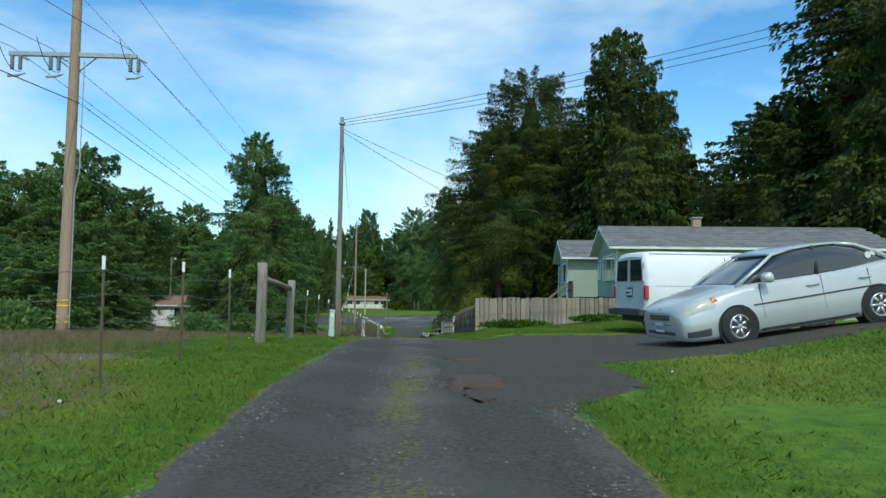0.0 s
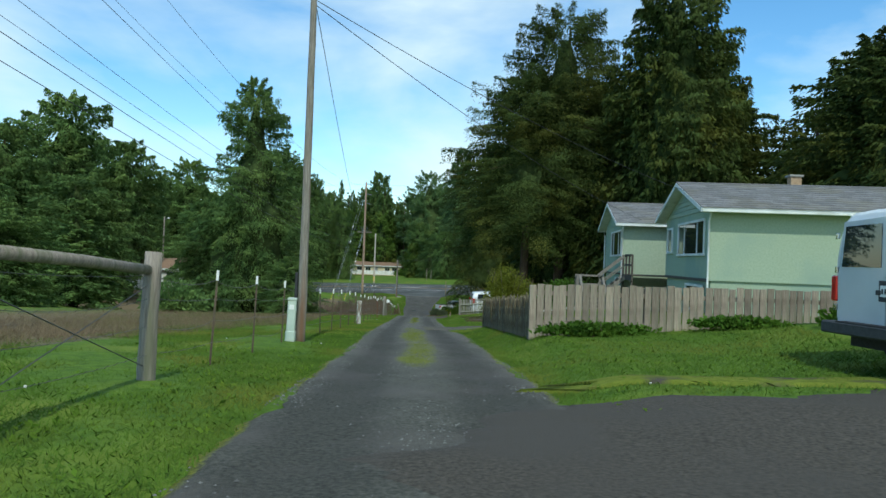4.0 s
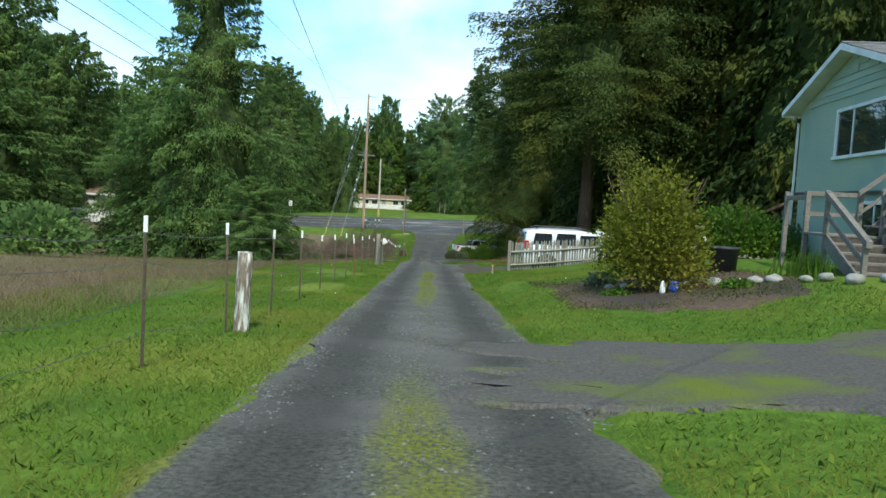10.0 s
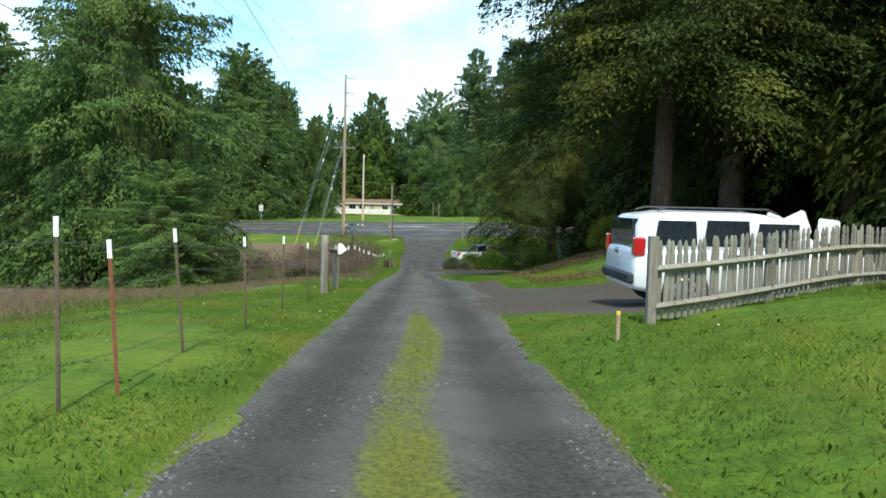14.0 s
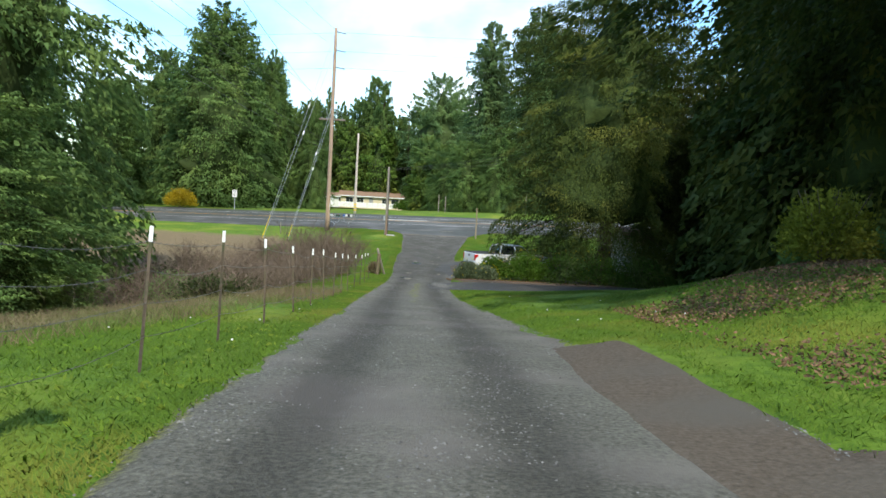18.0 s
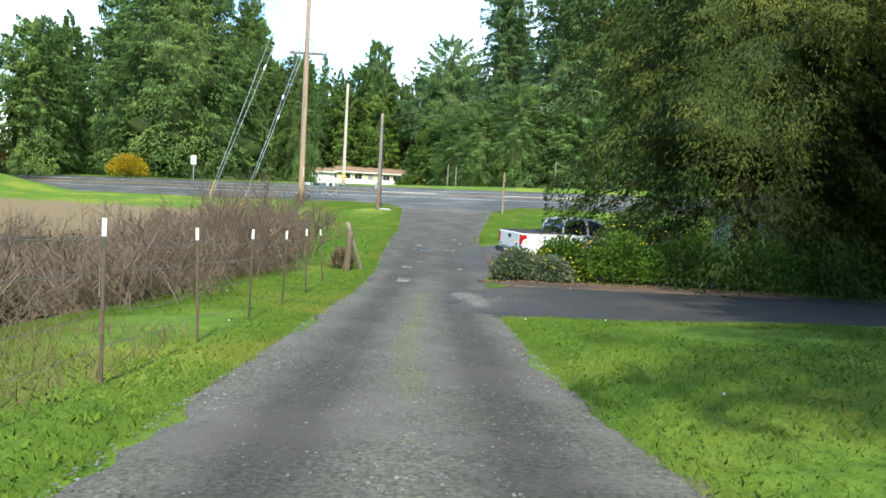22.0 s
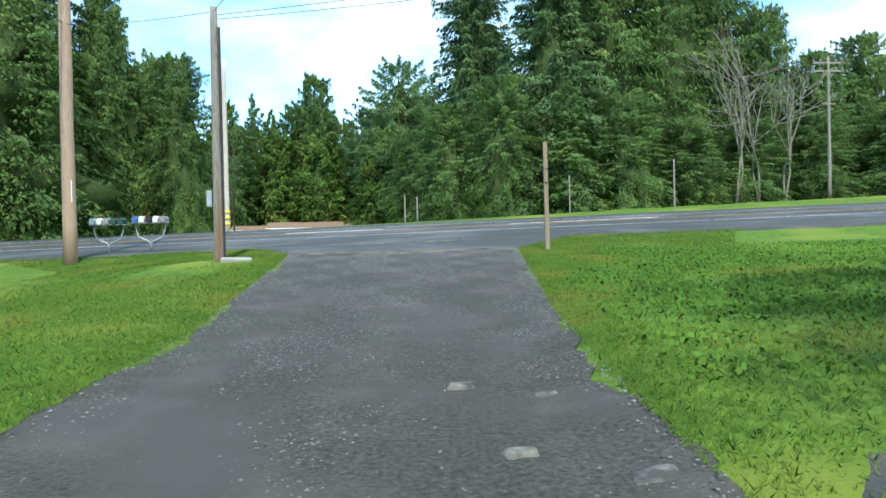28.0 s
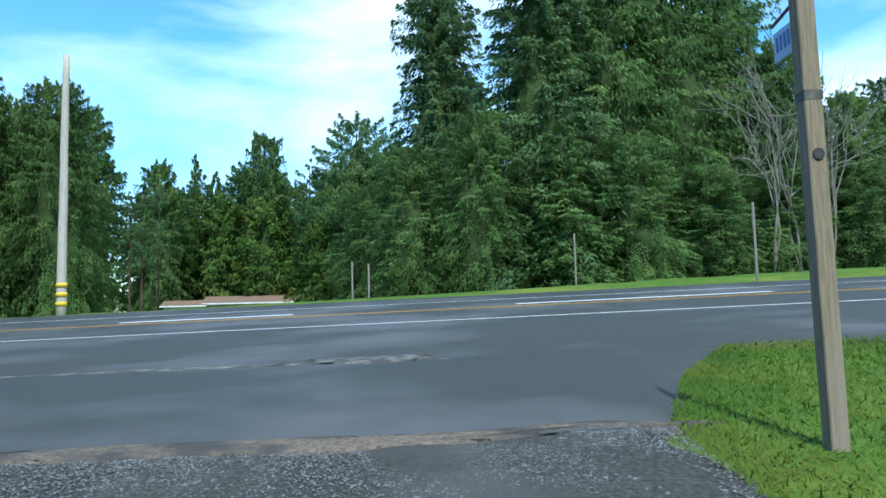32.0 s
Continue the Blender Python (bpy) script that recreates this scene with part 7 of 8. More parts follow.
pale = [(-0.66, 99.25, 0.5, 1.3), (-0.42, 98.2, 0.36, 1.6), (-2.2, 102.4, 0.45, 0.8), (-2.3, 106.3, 0.4, 0.18), (-0.6, 106.5, 0.3, 0.15), (-1.9, 108.3, 0.45, 0.2), (-2.8, 110.2, 0.4, 0.2), (-0.3, 116.9, 0.28, 0.2), (0.3, 116.4, 0.35, 0.25), (0.35, 115.7, 0.22, 0.4), (-1.0, 115.7, 0.3, 0.12), (-2.2, 115.2, 0.4, 0.25), (-2.9, 114.4, 0.3, 0.2), (-0.5, 118.6, 0.28, 0.14), (0.1, 118.2, 0.25, 0.12), (-1.5, 113.9, 0.3, 0.35), (-0.8, 113.7, 0.5, 0.3)]
for k, (x, y, a, b) in enumerate(pale):
    a, b = 0.5 * a, 0.5 * b
    patch("pale_patch", x - a, x + a, y - b, y + b, M_PALE, "pale broken patch in the asphalt", 0.034, 1.6, k * 1.7, 0.06, 0, "structure", "patch", False)
patch("pothole_1", 0.30, 1.02, 7.35, 8.25, M_MUD, "red-brown muddy pothole", 0.052, 1.4, 1.0, 0.08, 0, "structure", "pothole", False)
patch("pothole_2", 0.45, 1.05, 10.0, 10.5, M_MUD, "red-brown muddy pothole", 0.052, 1.4, 2.0, 0.08, 0, "structure", "pothole", False)
patch("puddle_1", -2.4, -1.7, 113.2, 114.1, M_WATER, "shallow rain puddle on the asphalt", 0.036, 1.2, 3.0, 0.08, 0, "structure", "puddle", False)
patch("puddle_2", -2.6, -2.42, 102.8, 103.5, M_WATER, "shallow rain puddle on the asphalt", 0.04, 1.2, 4.0, 0.06, 0, "structure", "puddle", False)
patch("puddle_3", -1.08, -0.94, 99.3, 99.8, M_WATER, "shallow rain puddle on the asphalt", 0.04, 1.2, 4.0, 0.05, 0, "structure", "puddle", False)
patch("gravel_seam", -4.4, 2.0, 132.05, 132.5, M_SEAM, "gravelly brown seam across the lane", 0.026, 1.8, 7.0, 0.06, 0, "structure", "road", False)
patch("gravel_seam", -6.8, 0.3, 137.2, 137.55, M_PALE, "crumbled pale seam at the edge of the highway", 0.02, 2.2, 8.0, 0.08, -0.125, "structure", "road", False)
patch("gravel_seam", -0.6, 1.0, 136.3, 137.0, M_PALE, "crumbled pale patch at the edge of the highway", 0.03, 2.4, 3.0, 0.06, -0.125, "structure", "road", False)
patch("garden_bed", 1.75, 6.4, 42.4, 49.2, M_DIRT, "dark soil garden bed with stones", 0.05, 0.6, 9.0, 0.15, 0, "structure", "garden bed")


# loose stones on the lane
n = 95000
sy = rng.uniform(0, 132.3, n)
sx = lane_x(sy) + np.where(rng.random(n) < 0.4, rng.normal(0, 0.3, n), rng.choice([-1, 1], n) * (1.0 + 0.45 * rng.random(n) ** 0.7)) * (lane_half(sy) / 1.45)
ok = np.sin(1.7 * sy + 2 * sx) + np.sin(0.9 * sy - 3 * sx) + rng.normal(0, 0.7, n) > np.interp(sy, [0, 20, 34, 37, 44, 47, 60, 80, 132], [0.6, 0.5, 0.2, -1.6, -1.6, 0.3, 0.1, -0.5, -0.6])
sx, sy = sx[ok], sy[ok]
n = len(sx)
ss = rng.uniform(0.005, 0.018, n) * rng.uniform(0.6, 1.25, n)
base = np.array([[1, 0, 0], [-0.5, 0.87, 0], [-0.5, -0.87, 0], [0.1, 0.05, 0.8]])
turn = rng.uniform(0, 6.28, n)
c_, s_ = np.cos(turn)[:, None], np.sin(turn)[:, None]
bx, by = base[None, :, 0] * c_ - base[None, :, 1] * s_, base[None, :, 0] * s_ + base[None, :, 1] * c_
sz = ground_z(sx, sy) + 0.012 - 0.02 * np.exp(-((np.abs(sx - track_x(sy)) - 0.72) / 0.3) ** 2)
SV = np.stack([sx[:, None] + bx * ss[:, None], sy[:, None] + by * ss[:, None], sz[:, None] + base[None, :, 2] * ss[:, None] * 0.8], -1).reshape(-1, 3)
f = np.array([[0, 1, 3], [1, 2, 3], [2, 0, 3]])
tagged(new("loose_stones", array_mesh("loose_stones", SV, (np.arange(n)[:, None, None] * 4 + f[None]).reshape(-1, 3), M_STONE)), "loose grey gravel stones on the lane", "gravel", kind="stuff")

n = 90000
sy = np.where(rng.random(n) < 0.78, 132.2 - 13 * rng.random(n) ** 1.9, rng.uniform(64, 100, n))
sx = lane_x(sy) + rng.uniform(-1, 1, n) * lane_half(sy)
ok = np.sin(1.3 * sy + 1.7 * sx) + np.sin(0.8 * sy - 2.3 * sx) + rng.normal(0, 0.6, n) > np.interp(sy, [100, 118, 124, 127], [0.2, 0.6, 0.2, -1.2])
sx, sy = sx[ok], sy[ok]
n = len(sx)
ss = rng.uniform(0.004, 0.0135, n)
turn = rng.uniform(0, 6.28, n)
c_, s_ = np.cos(turn)[:, None], np.sin(turn)[:, None]
bx, by = base[None, :, 0] * c_ - base[None, :, 1] * s_, base[None, :, 0] * s_ + base[None, :, 1] * c_
SV = np.stack([sx[:, None] + bx * ss[:, None], sy[:, None] + by * ss[:, None], (ground_z(sx, sy) + 0.008)[:, None] + base[None, :, 2] * ss[:, None] * 0.8], -1).reshape(-1, 3)
tagged(new("loose_stones", array_mesh("loose_stones", SV, (np.arange(n)[:, None, None] * 4 + f[None]).reshape(-1, 3), M_STONE)), "coarse grey gravel near the highway", "gravel", kind="stuff")


n = 2600
sx, sy = np.concatenate([rng.normal(-0.66, 0.14, n), rng.normal(-0.42, 0.12, n), rng.normal(-0.3, 0.5, n)]), np.concatenate([rng.normal(99.25, 0.33, n), rng.normal(98.2, 0.42, n), rng.normal(98.8, 1.2, n)])
n = len(sx)
ss, turn = rng.uniform(0.004, 0.013, n), rng.uniform(0, 6.28, n)
c_, s_ = np.cos(turn)[:, None], np.sin(turn)[:, None]
bx, by = base[None, :, 0] * c_ - base[None, :, 1] * s_, base[None, :, 0] * s_ + base[None, :, 1] * c_
SV = np.stack([sx[:, None] + bx * ss[:, None], sy[:, None] + by * ss[:, None], (ground_z(sx, sy) + 0.034)[:, None] + base[None, :, 2] * ss[:, None] * 0.9], -1).reshape(-1, 3)
tagged(new("broken_asphalt", array_mesh("broken_asphalt", SV, (np.arange(n)[:, None, None] * 4 + f[None]).reshape(-1, 3), M_STONE)), "crumbled grey asphalt bits on the pale patch", "gravel", kind="stuff")


# ---------------------------------------------------------------- garden and shrubs
def rock(x, y, r, seed):
    rg = np.random.default_rng(seed)
    bm = bmesh.new()
    bmesh.ops.create_icosphere(bm, subdivisions=2, radius=r)
    for v in bm.verts:
        v.co *= 1 + 0.18 * math.sin(7 * v.co.x / r + seed) * math.cos(5 * v.co.y / r)
        v.co.z *= 0.6
    ob = mesh_ob("garden_stone", bm, M_ROCK, None, True)
    ob.matrix_basis = pose(x, y, float(ground_z(x, y)) + 0.05 + r * 0.2, 0, 0, rg.uniform(0, 360))
    return tagged(ob, "rounded grey stone edging the garden bed", "stone", "garden stones")


for k in range(15):
    rock(3.2 + 0.33 * k + rng.normal(0, 0.08), 46.5 - 0.28 * k + rng.normal(0, 0.3), rng.uniform(0.09, 0.2), k)
shrub("yellow_shrub", 3.75, 45.5, (1.3, 1.3, 2.9), M_SHRUB, 15000, 0.075, 61, "large yellow-green leafy shrub in the garden bed", stems=14, rough=0.3)
shrub("hedge_bush", 8.2, 52.5, (2.3, 1.4, 1.9), M_HEDGE, 6000, 0.13, 62, "dense dark green clipped hedge bush")
shrub("hedge_bush", 10.6, 53.4, (1.6, 1.2, 1.4), M_FIR, 3000, 0.13, 63, "grey-green bush beside the stairs")
shrub("flowering_shrub", 6.0, 55.6, (1.0, 1.0, 2.2), M_SHRUB, 5200, 0.09, 64, "open leafy shrub with yellow-green tips", stems=16, rough=0.35)
shrub("flowering_shrub", 7.7, 55.2, (1.2, 1.0, 1.4), M_HEDGE, 5200, 0.085, 65, "leafy shrub beside the picket fence", stems=12)
shrub("silver_plant", 3.2, 47.4, (0.42, 0.4, 0.45), M_SAGE, 700, 0.10, 66, "silvery-leaved plant in the garden bed", "plant", stems=4)
shrub("silver_plant", 4.0, 45.3, (0.4, 0.38, 0.4), M_SAGE, 600, 0.10, 67, "silvery-leaved plant in the garden bed", "plant", stems=4)
shrub("low_plant", 5.0, 44.2, (0.45, 0.4, 0.25), M_HEDGE, 500, 0.08, 68, "low green plant in the garden bed", "plant", stems=3)
shrub("low_plant", 3.0, 45.0, (0.35, 0.4, 0.22), M_HEDGE, 400, 0.08, 69, "low green plant in the garden bed", "plant", stems=3)
shrub("fence_weeds", 3.4, 24.3, (1.6, 0.3, 0.36), M_HEDGE, 1600, 0.11, 70, "leafy green weeds along the board fence", "weeds", stems=3)
shrub("fence_weeds", 8.6, 23.6, (1.4, 0.6, 0.7), M_HEDGE, 2200, 0.13, 71, "tall leafy weeds against the board fence", "weeds", stems=4)
shrub("fence_weeds", 6.2, 24.2, (1.3, 0.3, 0.32), M_HEDGE, 1200, 0.11, 72, "leafy green weeds along the board fence", "weeds", stems=3)
shrub("woodland_bush", 7.3, 80.0, (1.25, 1.1, 1.9), M_SHRUB, 6000, 0.09, 172, "olive green leafy bush at the foot of the conifers")
shrub("woodland_bush", 9.2, 82.5, (1.9, 1.5, 1.7), M_FIR, 4500, 0.14, 73, "dark green bush under the conifers")
shrub("woodland_bush", 13.0, 84.0, (2.2, 1.6, 1.3), M_FIR, 3500, 0.14, 74, "dark green bush under the conifers")
shrub("fern_clump", 11.4, 76.8, (0.6, 0.5, 0.5), M_IVY, 500, 0.14, 75, "bright green fern clump at a trunk's foot", "fern", stems=2)
for k, (x, y, a, b, h, m, lab) in enumerate(((0.95, 103.7, 0.85, 0.8, 0.95, M_SAGE, "grey-green flowering shrub beside the driveway"), (2.4, 104.3, 1.25, 1.0, 1.25, M_HEDGE, "bright green hedge shrub with yellow flowers"), (4.2, 104.5, 1.4, 1.1, 1.5, M_HEDGE, "bright green hedge shrub with yellow flowers"), (6.2, 104.8, 1.6, 1.2, 1.7, M_HEDGE, "bright green hedge shrub with yellow flowers"), (8.4, 105.0, 1.7, 1.2, 1.7, M_IVY, "bright green hedge shrub"), (10.8, 105.2, 1.8, 1.2, 1.7, M_IVY, "bright green hedge shrub"), (13.5, 105.4, 1.6, 1.1, 1.3, M_HEDGE, "green hedge shrub under the conifers"), (1.9, 103.5, 0.8, 0.6, 0.8, M_SAGE, "grey-green flowering shrub beside the driveway"))):
    h = 1.22 * h
    sh = shrub("hedge_shrub", x, y, (a, b, h), m, 5200 if k < 3 or k == 7 else 3800, 0.085 if k in (0, 7) else 0.10, 80 + k, lab, "hedge", group="hedge beside the driveway")
    rg = np.random.default_rng(90 + k)
    nf = 26 if k < 5 or k == 7 else 8
    th = rg.uniform(0, 6.28, nf)
    el = rg.uniform(0.05, 1.3, nf)
    P = np.stack([a * np.cos(th) * np.cos(el), b * np.sin(th) * np.cos(el), h * np.sin(el) * 0.98 + 0.03], -1)
    fl = new("blossom", leaf_mesh("blossom", np.repeat(P, 4, 0), rg.normal(size=(4 * nf, 3)), np.full(4 * nf, 0.055), M_FLOWER, rg, 0.9))
    fl.parent = sh
    tagged(fl, "small yellow flowers", kind="stuff")
# spiky stalks beside the shrub
sp = thing("spiky_plant", pose(0.35, 104.0, float(ground_z(0.35, 104.0))), "clump of pale spiky stalks with yellow flowers", "plant")
rg = np.random.default_rng(99)
bm = bmesh.new()
for k in range(34):
    t, q = rg.uniform(0, 6.28), rg.uniform(0.15, 0.5)
    tube(bm, [(0, 0, -0.02), (0.4 * q * math.cos(t), 0.4 * q * math.sin(t), 0.3), (q * math.cos(t), q * math.sin(t), rg.uniform(0.5, 0.85))], [0.008, 0.007, 0.003], 4)
tagged(part("stalk_bunch", bm, M_DRYBLADE, sp), kind="stuff")

# bird table, figure, pot
bt = thing("bird_table", pose(5.5, 48.0, float(ground_z(5.5, 48.0))), "wooden bird table with a round tray and hanging feeder", "bird table")
part("post", boxed((-0.06, -0.06, -0.1), (0.06, 0.06, 1.25), 0.01), M_POST, bt)
bt.scale = (0.72, 0.72, 0.85)
part("tray", tubed([(0, 0, 1.25), (0, 0, 1.28), (0, 0, 1.33)], [0.2, 0.27, 0.27], 16), M_STEP, bt, "", True)
part("hanger", tubed([(0.1, 0, 1.1), (0.3, 0, 1.12), (0.3, 0, 1.05)], 0.008, 5), M_WIRE, bt)
part("feeder", tubed([(0.3, 0, 1.05), (0.3, 0, 0.98), (0.3, 0, 0.9)], [0.02, 0.075, 0.06], 10), M_WHITE, bt, "small pale feeder", True)
pot = thing("flower_pot", pose(3.95, 44.55, float(ground_z(3.95, 44.55)) + 0.04), "small glazed blue garden pot", "pot")
part("pot", tubed([(0, 0, 0), (0, 0, 0.1), (0, 0, 0.2), (0, 0, 0.22)], [0.06, 0.10, 0.085, 0.095], 14), mat("blue_glaze", (0.04, 0.08, 0.35), (0.06, 0.12, 0.48), 5, 0.2, coat=0.6, bump=0), pot, "", True)
fig = thing("garden_ornament", pose(3.75, 44.6, float(ground_z(3.75, 44.6)) + 0.04), "small white garden ornament among the stones", "ornament")
part("ornament", tubed([(0, 0, 0), (0, 0, 0.05), (0, 0, 0.14), (0, 0, 0.2), (0, 0, 0.25)], [0.05, 0.06, 0.05, 0.045, 0.01], 10), M_WHITE, fig, "", True)
iris = thing("iris_clump", pose(6.6, 44.9, float(ground_z(6.6, 44.9))), "clump of upright green iris leaves", "plant")
P = np.stack([rg.normal(0, 0.22, 160), rg.normal(0, 0.2, 160), np.full(160, 0.26)], -1)
lf = new("leaves", leaf_mesh("leaves", P, np.stack([rg.normal(0, 0.2, 160), rg.normal(0, 0.2, 160), np.ones(160)], -1), rg.uniform(0.4, 0.65, 160), M_HEDGE, rg, 0.07, three=True))
lf.parent = iris
stake = thing("survey_stake", pose(1.35, 55.4, float(ground_z(1.35, 55.4))), "short wooden stake in the grass", "stake")
part("stake", boxed((-0.02, -0.012, -0.1), (0.02, 0.012, 0.3)), M_POLE_RED, stake)
part("tip", boxed((-0.022, -0.014, 0.3), (0.022, 0.014, 0.34)), M_YELLOW, stake, "yellow stake tip")
drum = thing("planter_drum", pose(5.9, 47.2, float(ground_z(5.9, 47.2))), "dark round planter drum under the shrub", "planter")
part("drum", tubed([(0, 0, 0), (0, 0, 0.55), (0, 0, 0.56), (0, 0, 0.6)], [0.27, 0.3, 0.33, 0.33], 18), M_PLASTIC, drum, "", True)
pile = thing("white_chair_stack", pose(6.6, 62.9, float(ground_z(6.6, 62.9))), "tilted white plastic panels stacked beyond the fence", "panels")
for k, (dx, dz, ry) in enumerate(((0, 1.55, 28), (0.45, 1.6, -24), (1.15, 1.5, 4))):
    part("panel", boxed((-0.3, -0.03, -0.28), (0.3, 0.03, 0.28), 0.05), M_WHITE, pile).matrix_basis = pose(dx, 0, dz, 0, ry, 10 * k)
part("stand", boxed((-0.35, -0.3, 0), (1.5, 0.3, 1.25), 0.02), M_PLASTIC, pile)

# ---------------------------------------------------------------- highway side
def rural_box(parent, x, y, z, material, flag=False):
    """Rounded-top letter box facing the road."""
    out = [(-0.085, 0), (0.085, 0), (0.085, 0.13)] + [(0.085 * math.cos(a), 0.13 + 0.085 * math.sin(a)) for a in np.linspace(0.3, 2.84, 7)] + [(-0.085, 0.13)]
    b = part("letter_box", prism(bmesh.new(), out, -0.24, 0.24, "y"), material, parent)
    b.matrix_basis = pose(x, y, z)
    part("door", prism(bmesh.new(), [(u * 1.04, v * 1.02) for u, v in out], -0.252, -0.241, "y"), material, b)
    if flag:
        part("flag", boxed((0.09, -0.1, 0.1), (0.1, -0.06, 0.28)), M_RED, b, "red flag")


M_BOXBLUE = mat("blue_painted_metal", (0.05, 0.10, 0.28), (0.07, 0.14, 0.35), 5, 0.4, bump=0.05)
M_BOXGREEN = mat("dark_green_metal", (0.02, 0.06, 0.045), (0.03, 0.08, 0.06), 5, 0.45, bump=0.05)
M_BOXGREY = mat("grey_metal", (0.22, 0.22, 0.22), (0.32, 0.32, 0.32), 5, 0.45, bump=0.05, metal=0.3)
for x0, mats in ((-11.25, (M_WHITE, M_WHITE, M_BOXGREY, M_BOXGREEN, M_BOXGREEN)), (-9.8, (M_BOXBLUE, M_WHITE, M_BLACK, M_WHITE, M_BOXGREY))):
    y0 = 139.0
    z0 = float(ground_z(x0, y0))
    ob = thing("mailbox_stand", pose(x0, y0, z0), "bent steel stand carrying a row of five mailboxes", "mailboxes", "mailbox stands")
    part("stand_tube", tubed([(-0.52, 0, 1.02), (-0.5, 0, 0.8), (-0.42, 0, 0.52), (-0.1, 0, 0.38), (-0.02, 0, 0.32), (-0.02, 0, -0.15)], 0.03, 8), M_ARM, ob, "", True)
    part("stand_tube", tubed([(0.52, 0, 1.02), (0.5, 0, 0.8), (0.42, 0, 0.52), (0.1, 0, 0.38), (0.02, 0, 0.32), (0.02, 0, -0.15)], 0.03, 8), M_ARM, ob, "", True)
    part("shelf", boxed((-0.62, -0.15, 1.0), (0.62, 0.15, 1.03)), M_ARM, ob)
    for k, m in enumerate(mats):
        rural_box(ob, -0.48 + 0.24 * k, 0, 1.035, m, k in (1, 3))

# street sign on a timber post
M_TIMBER = mat("brown_timber_post", (0.17, 0.13, 0.08), (0.32, 0.255, 0.165), 9, 0.85, stretch=(6, 6, 0.4), bump=0.4, c3=(0.28, 0.23, 0.17), scale3=1.2)
M_SIGNBLUE = mat("faded_blue_sign", (0.42, 0.50, 0.66), (0.52, 0.60, 0.74), 5, 0.5, bump=0.03)
sx_, sy_ = 2.84, 131.45
sgn = thing("street_sign", pose(sx_, sy_, float(ground_z(sx_, sy_)), 0, -0.4, -5), "square timber post with a small faded blue street sign", "street sign")
TOP = -2.36 - float(ground_z(sx_, sy_))
part("post", boxed((-0.055, -0.055, -0.4), (0.055, 0.055, TOP), 0.008), M_TIMBER, sgn)
blade = part("sign_blade", boxed((-0.01, 0.07, TOP - 0.36), (0.01, 0.36, TOP - 0.16), 0.004), M_SIGNBLUE, sgn, "faded blue sign blade")
for k in range(5):
    part("bar", boxed((-0.013, 0.10 + 0.048 * k, TOP - 0.30), (-0.010, 0.128 + 0.048 * k, TOP - 0.2)), M_BOXBLUE, blade)
part("bracket", tubed([(0, 0.05, TOP - 0.05), (0, 0.38, TOP - 0.1)], 0.012, 6), M_STEEL, sgn)
for z in (TOP - 1.05,):
    part("reflector", tubed([(0, -0.056, z), (0, -0.066, z)], 0.035, 12), M_PLASTIC, sgn, "round dark reflector")
part("tape", boxed((-0.057, -0.057, TOP - 0.72), (0.057, 0.057, TOP - 0.66)), M_PALE, sgn, "strip of pale peeling tape")

# speed limit sign across the highway
ssg = thing("speed_sign", pose(-26.5, 157.0, float(ground_z(-26.5, 157)), 0, 0, -10), "white speed limit sign on a steel post", "road sign")
part("post", boxed((-0.04, -0.03, -0.3), (0.04, 0.03, 2.4), 0.005), M_ARM, ssg)
brd = part("sign_board", boxed((-0.31, -0.05, 1.55), (0.31, -0.035, 2.45), 0.004), M_WHITE, ssg)
for text, size, z in (("SPEED", 0.17, 2.27), ("LIMIT", 0.17, 2.09), ("45", 0.42, 1.68)):
    cu = bpy.data.curves.new("lettering", "FONT")
    cu.body, cu.size, cu.align_x, cu.extrude = text, size, "CENTER", 0.002
    tmp = new("lettering", cu)
    bpy.context.view_layer.update()
    me = bpy.data.meshes.new_from_object(tmp.evaluated_get(bpy.context.evaluated_depsgraph_get()))
    bpy.data.objects.remove(tmp)
    me.materials.clear()
    me.materials.append(M_PLASTIC)
    lt = new("lettering", me)
    lt.parent = brd
    lt.matrix_basis = pose(0, -0.054, z, 90, 0, 0)


def marker(x, y, h, r, material, label, name="marker_post", lean=0):
    ob = thing(name, pose(x, y, float(ground_z(x, y)), 0, lean, 0), label, "post", "roadside posts")
    part("post", tubed([(0, 0, -0.2), (0, 0, h)], r, 8), material, ob)
    return ob


marker(14.2, 152.1, 2.9, 0.05, M_POST, "thin weathered roadside post")
marker(-0.6, 172.0, 2.6, 0.06, M_POST, "pale post in front of the wood")
marker(0.4, 172.0, 2.4, 0.06, M_POST, "pale post in front of the wood")
marker(11.5, 165.5, 3.0, 0.05, M_POST, "pale grey post in front of the wood")
marker(-15.0, 131.0, 1.1, 0.04, M_POST, "low grey fence post near the highway")
marker(-5.9, 104.9, 1.25, 0.03, M_WHITE, "leaning white stake in the brush", lean=-22)
# leaning corner post of the lane fence, with an old stub and its brush
lp = thing("corner_post", pose(0, 0, 0), "leaning grey corner post propped against an old stub", "fence post")
wood_post(lp, "post", -3.62, 104.85, 1.5, 0.062, M_POST, (12, -16), 71)
wood_post(lp, "stub", -3.95, 104.2, 1.15, 0.10, M_BOARD_DARK, (0, 3), 72)
shrub("dry_brush", -4.2, 104.9, (0.5, 0.5, 0.8), M_DRYBLADE, 700, 0.22, 73, "dry brown brush round the leaning post", "brush", stems=12, width=0.12)


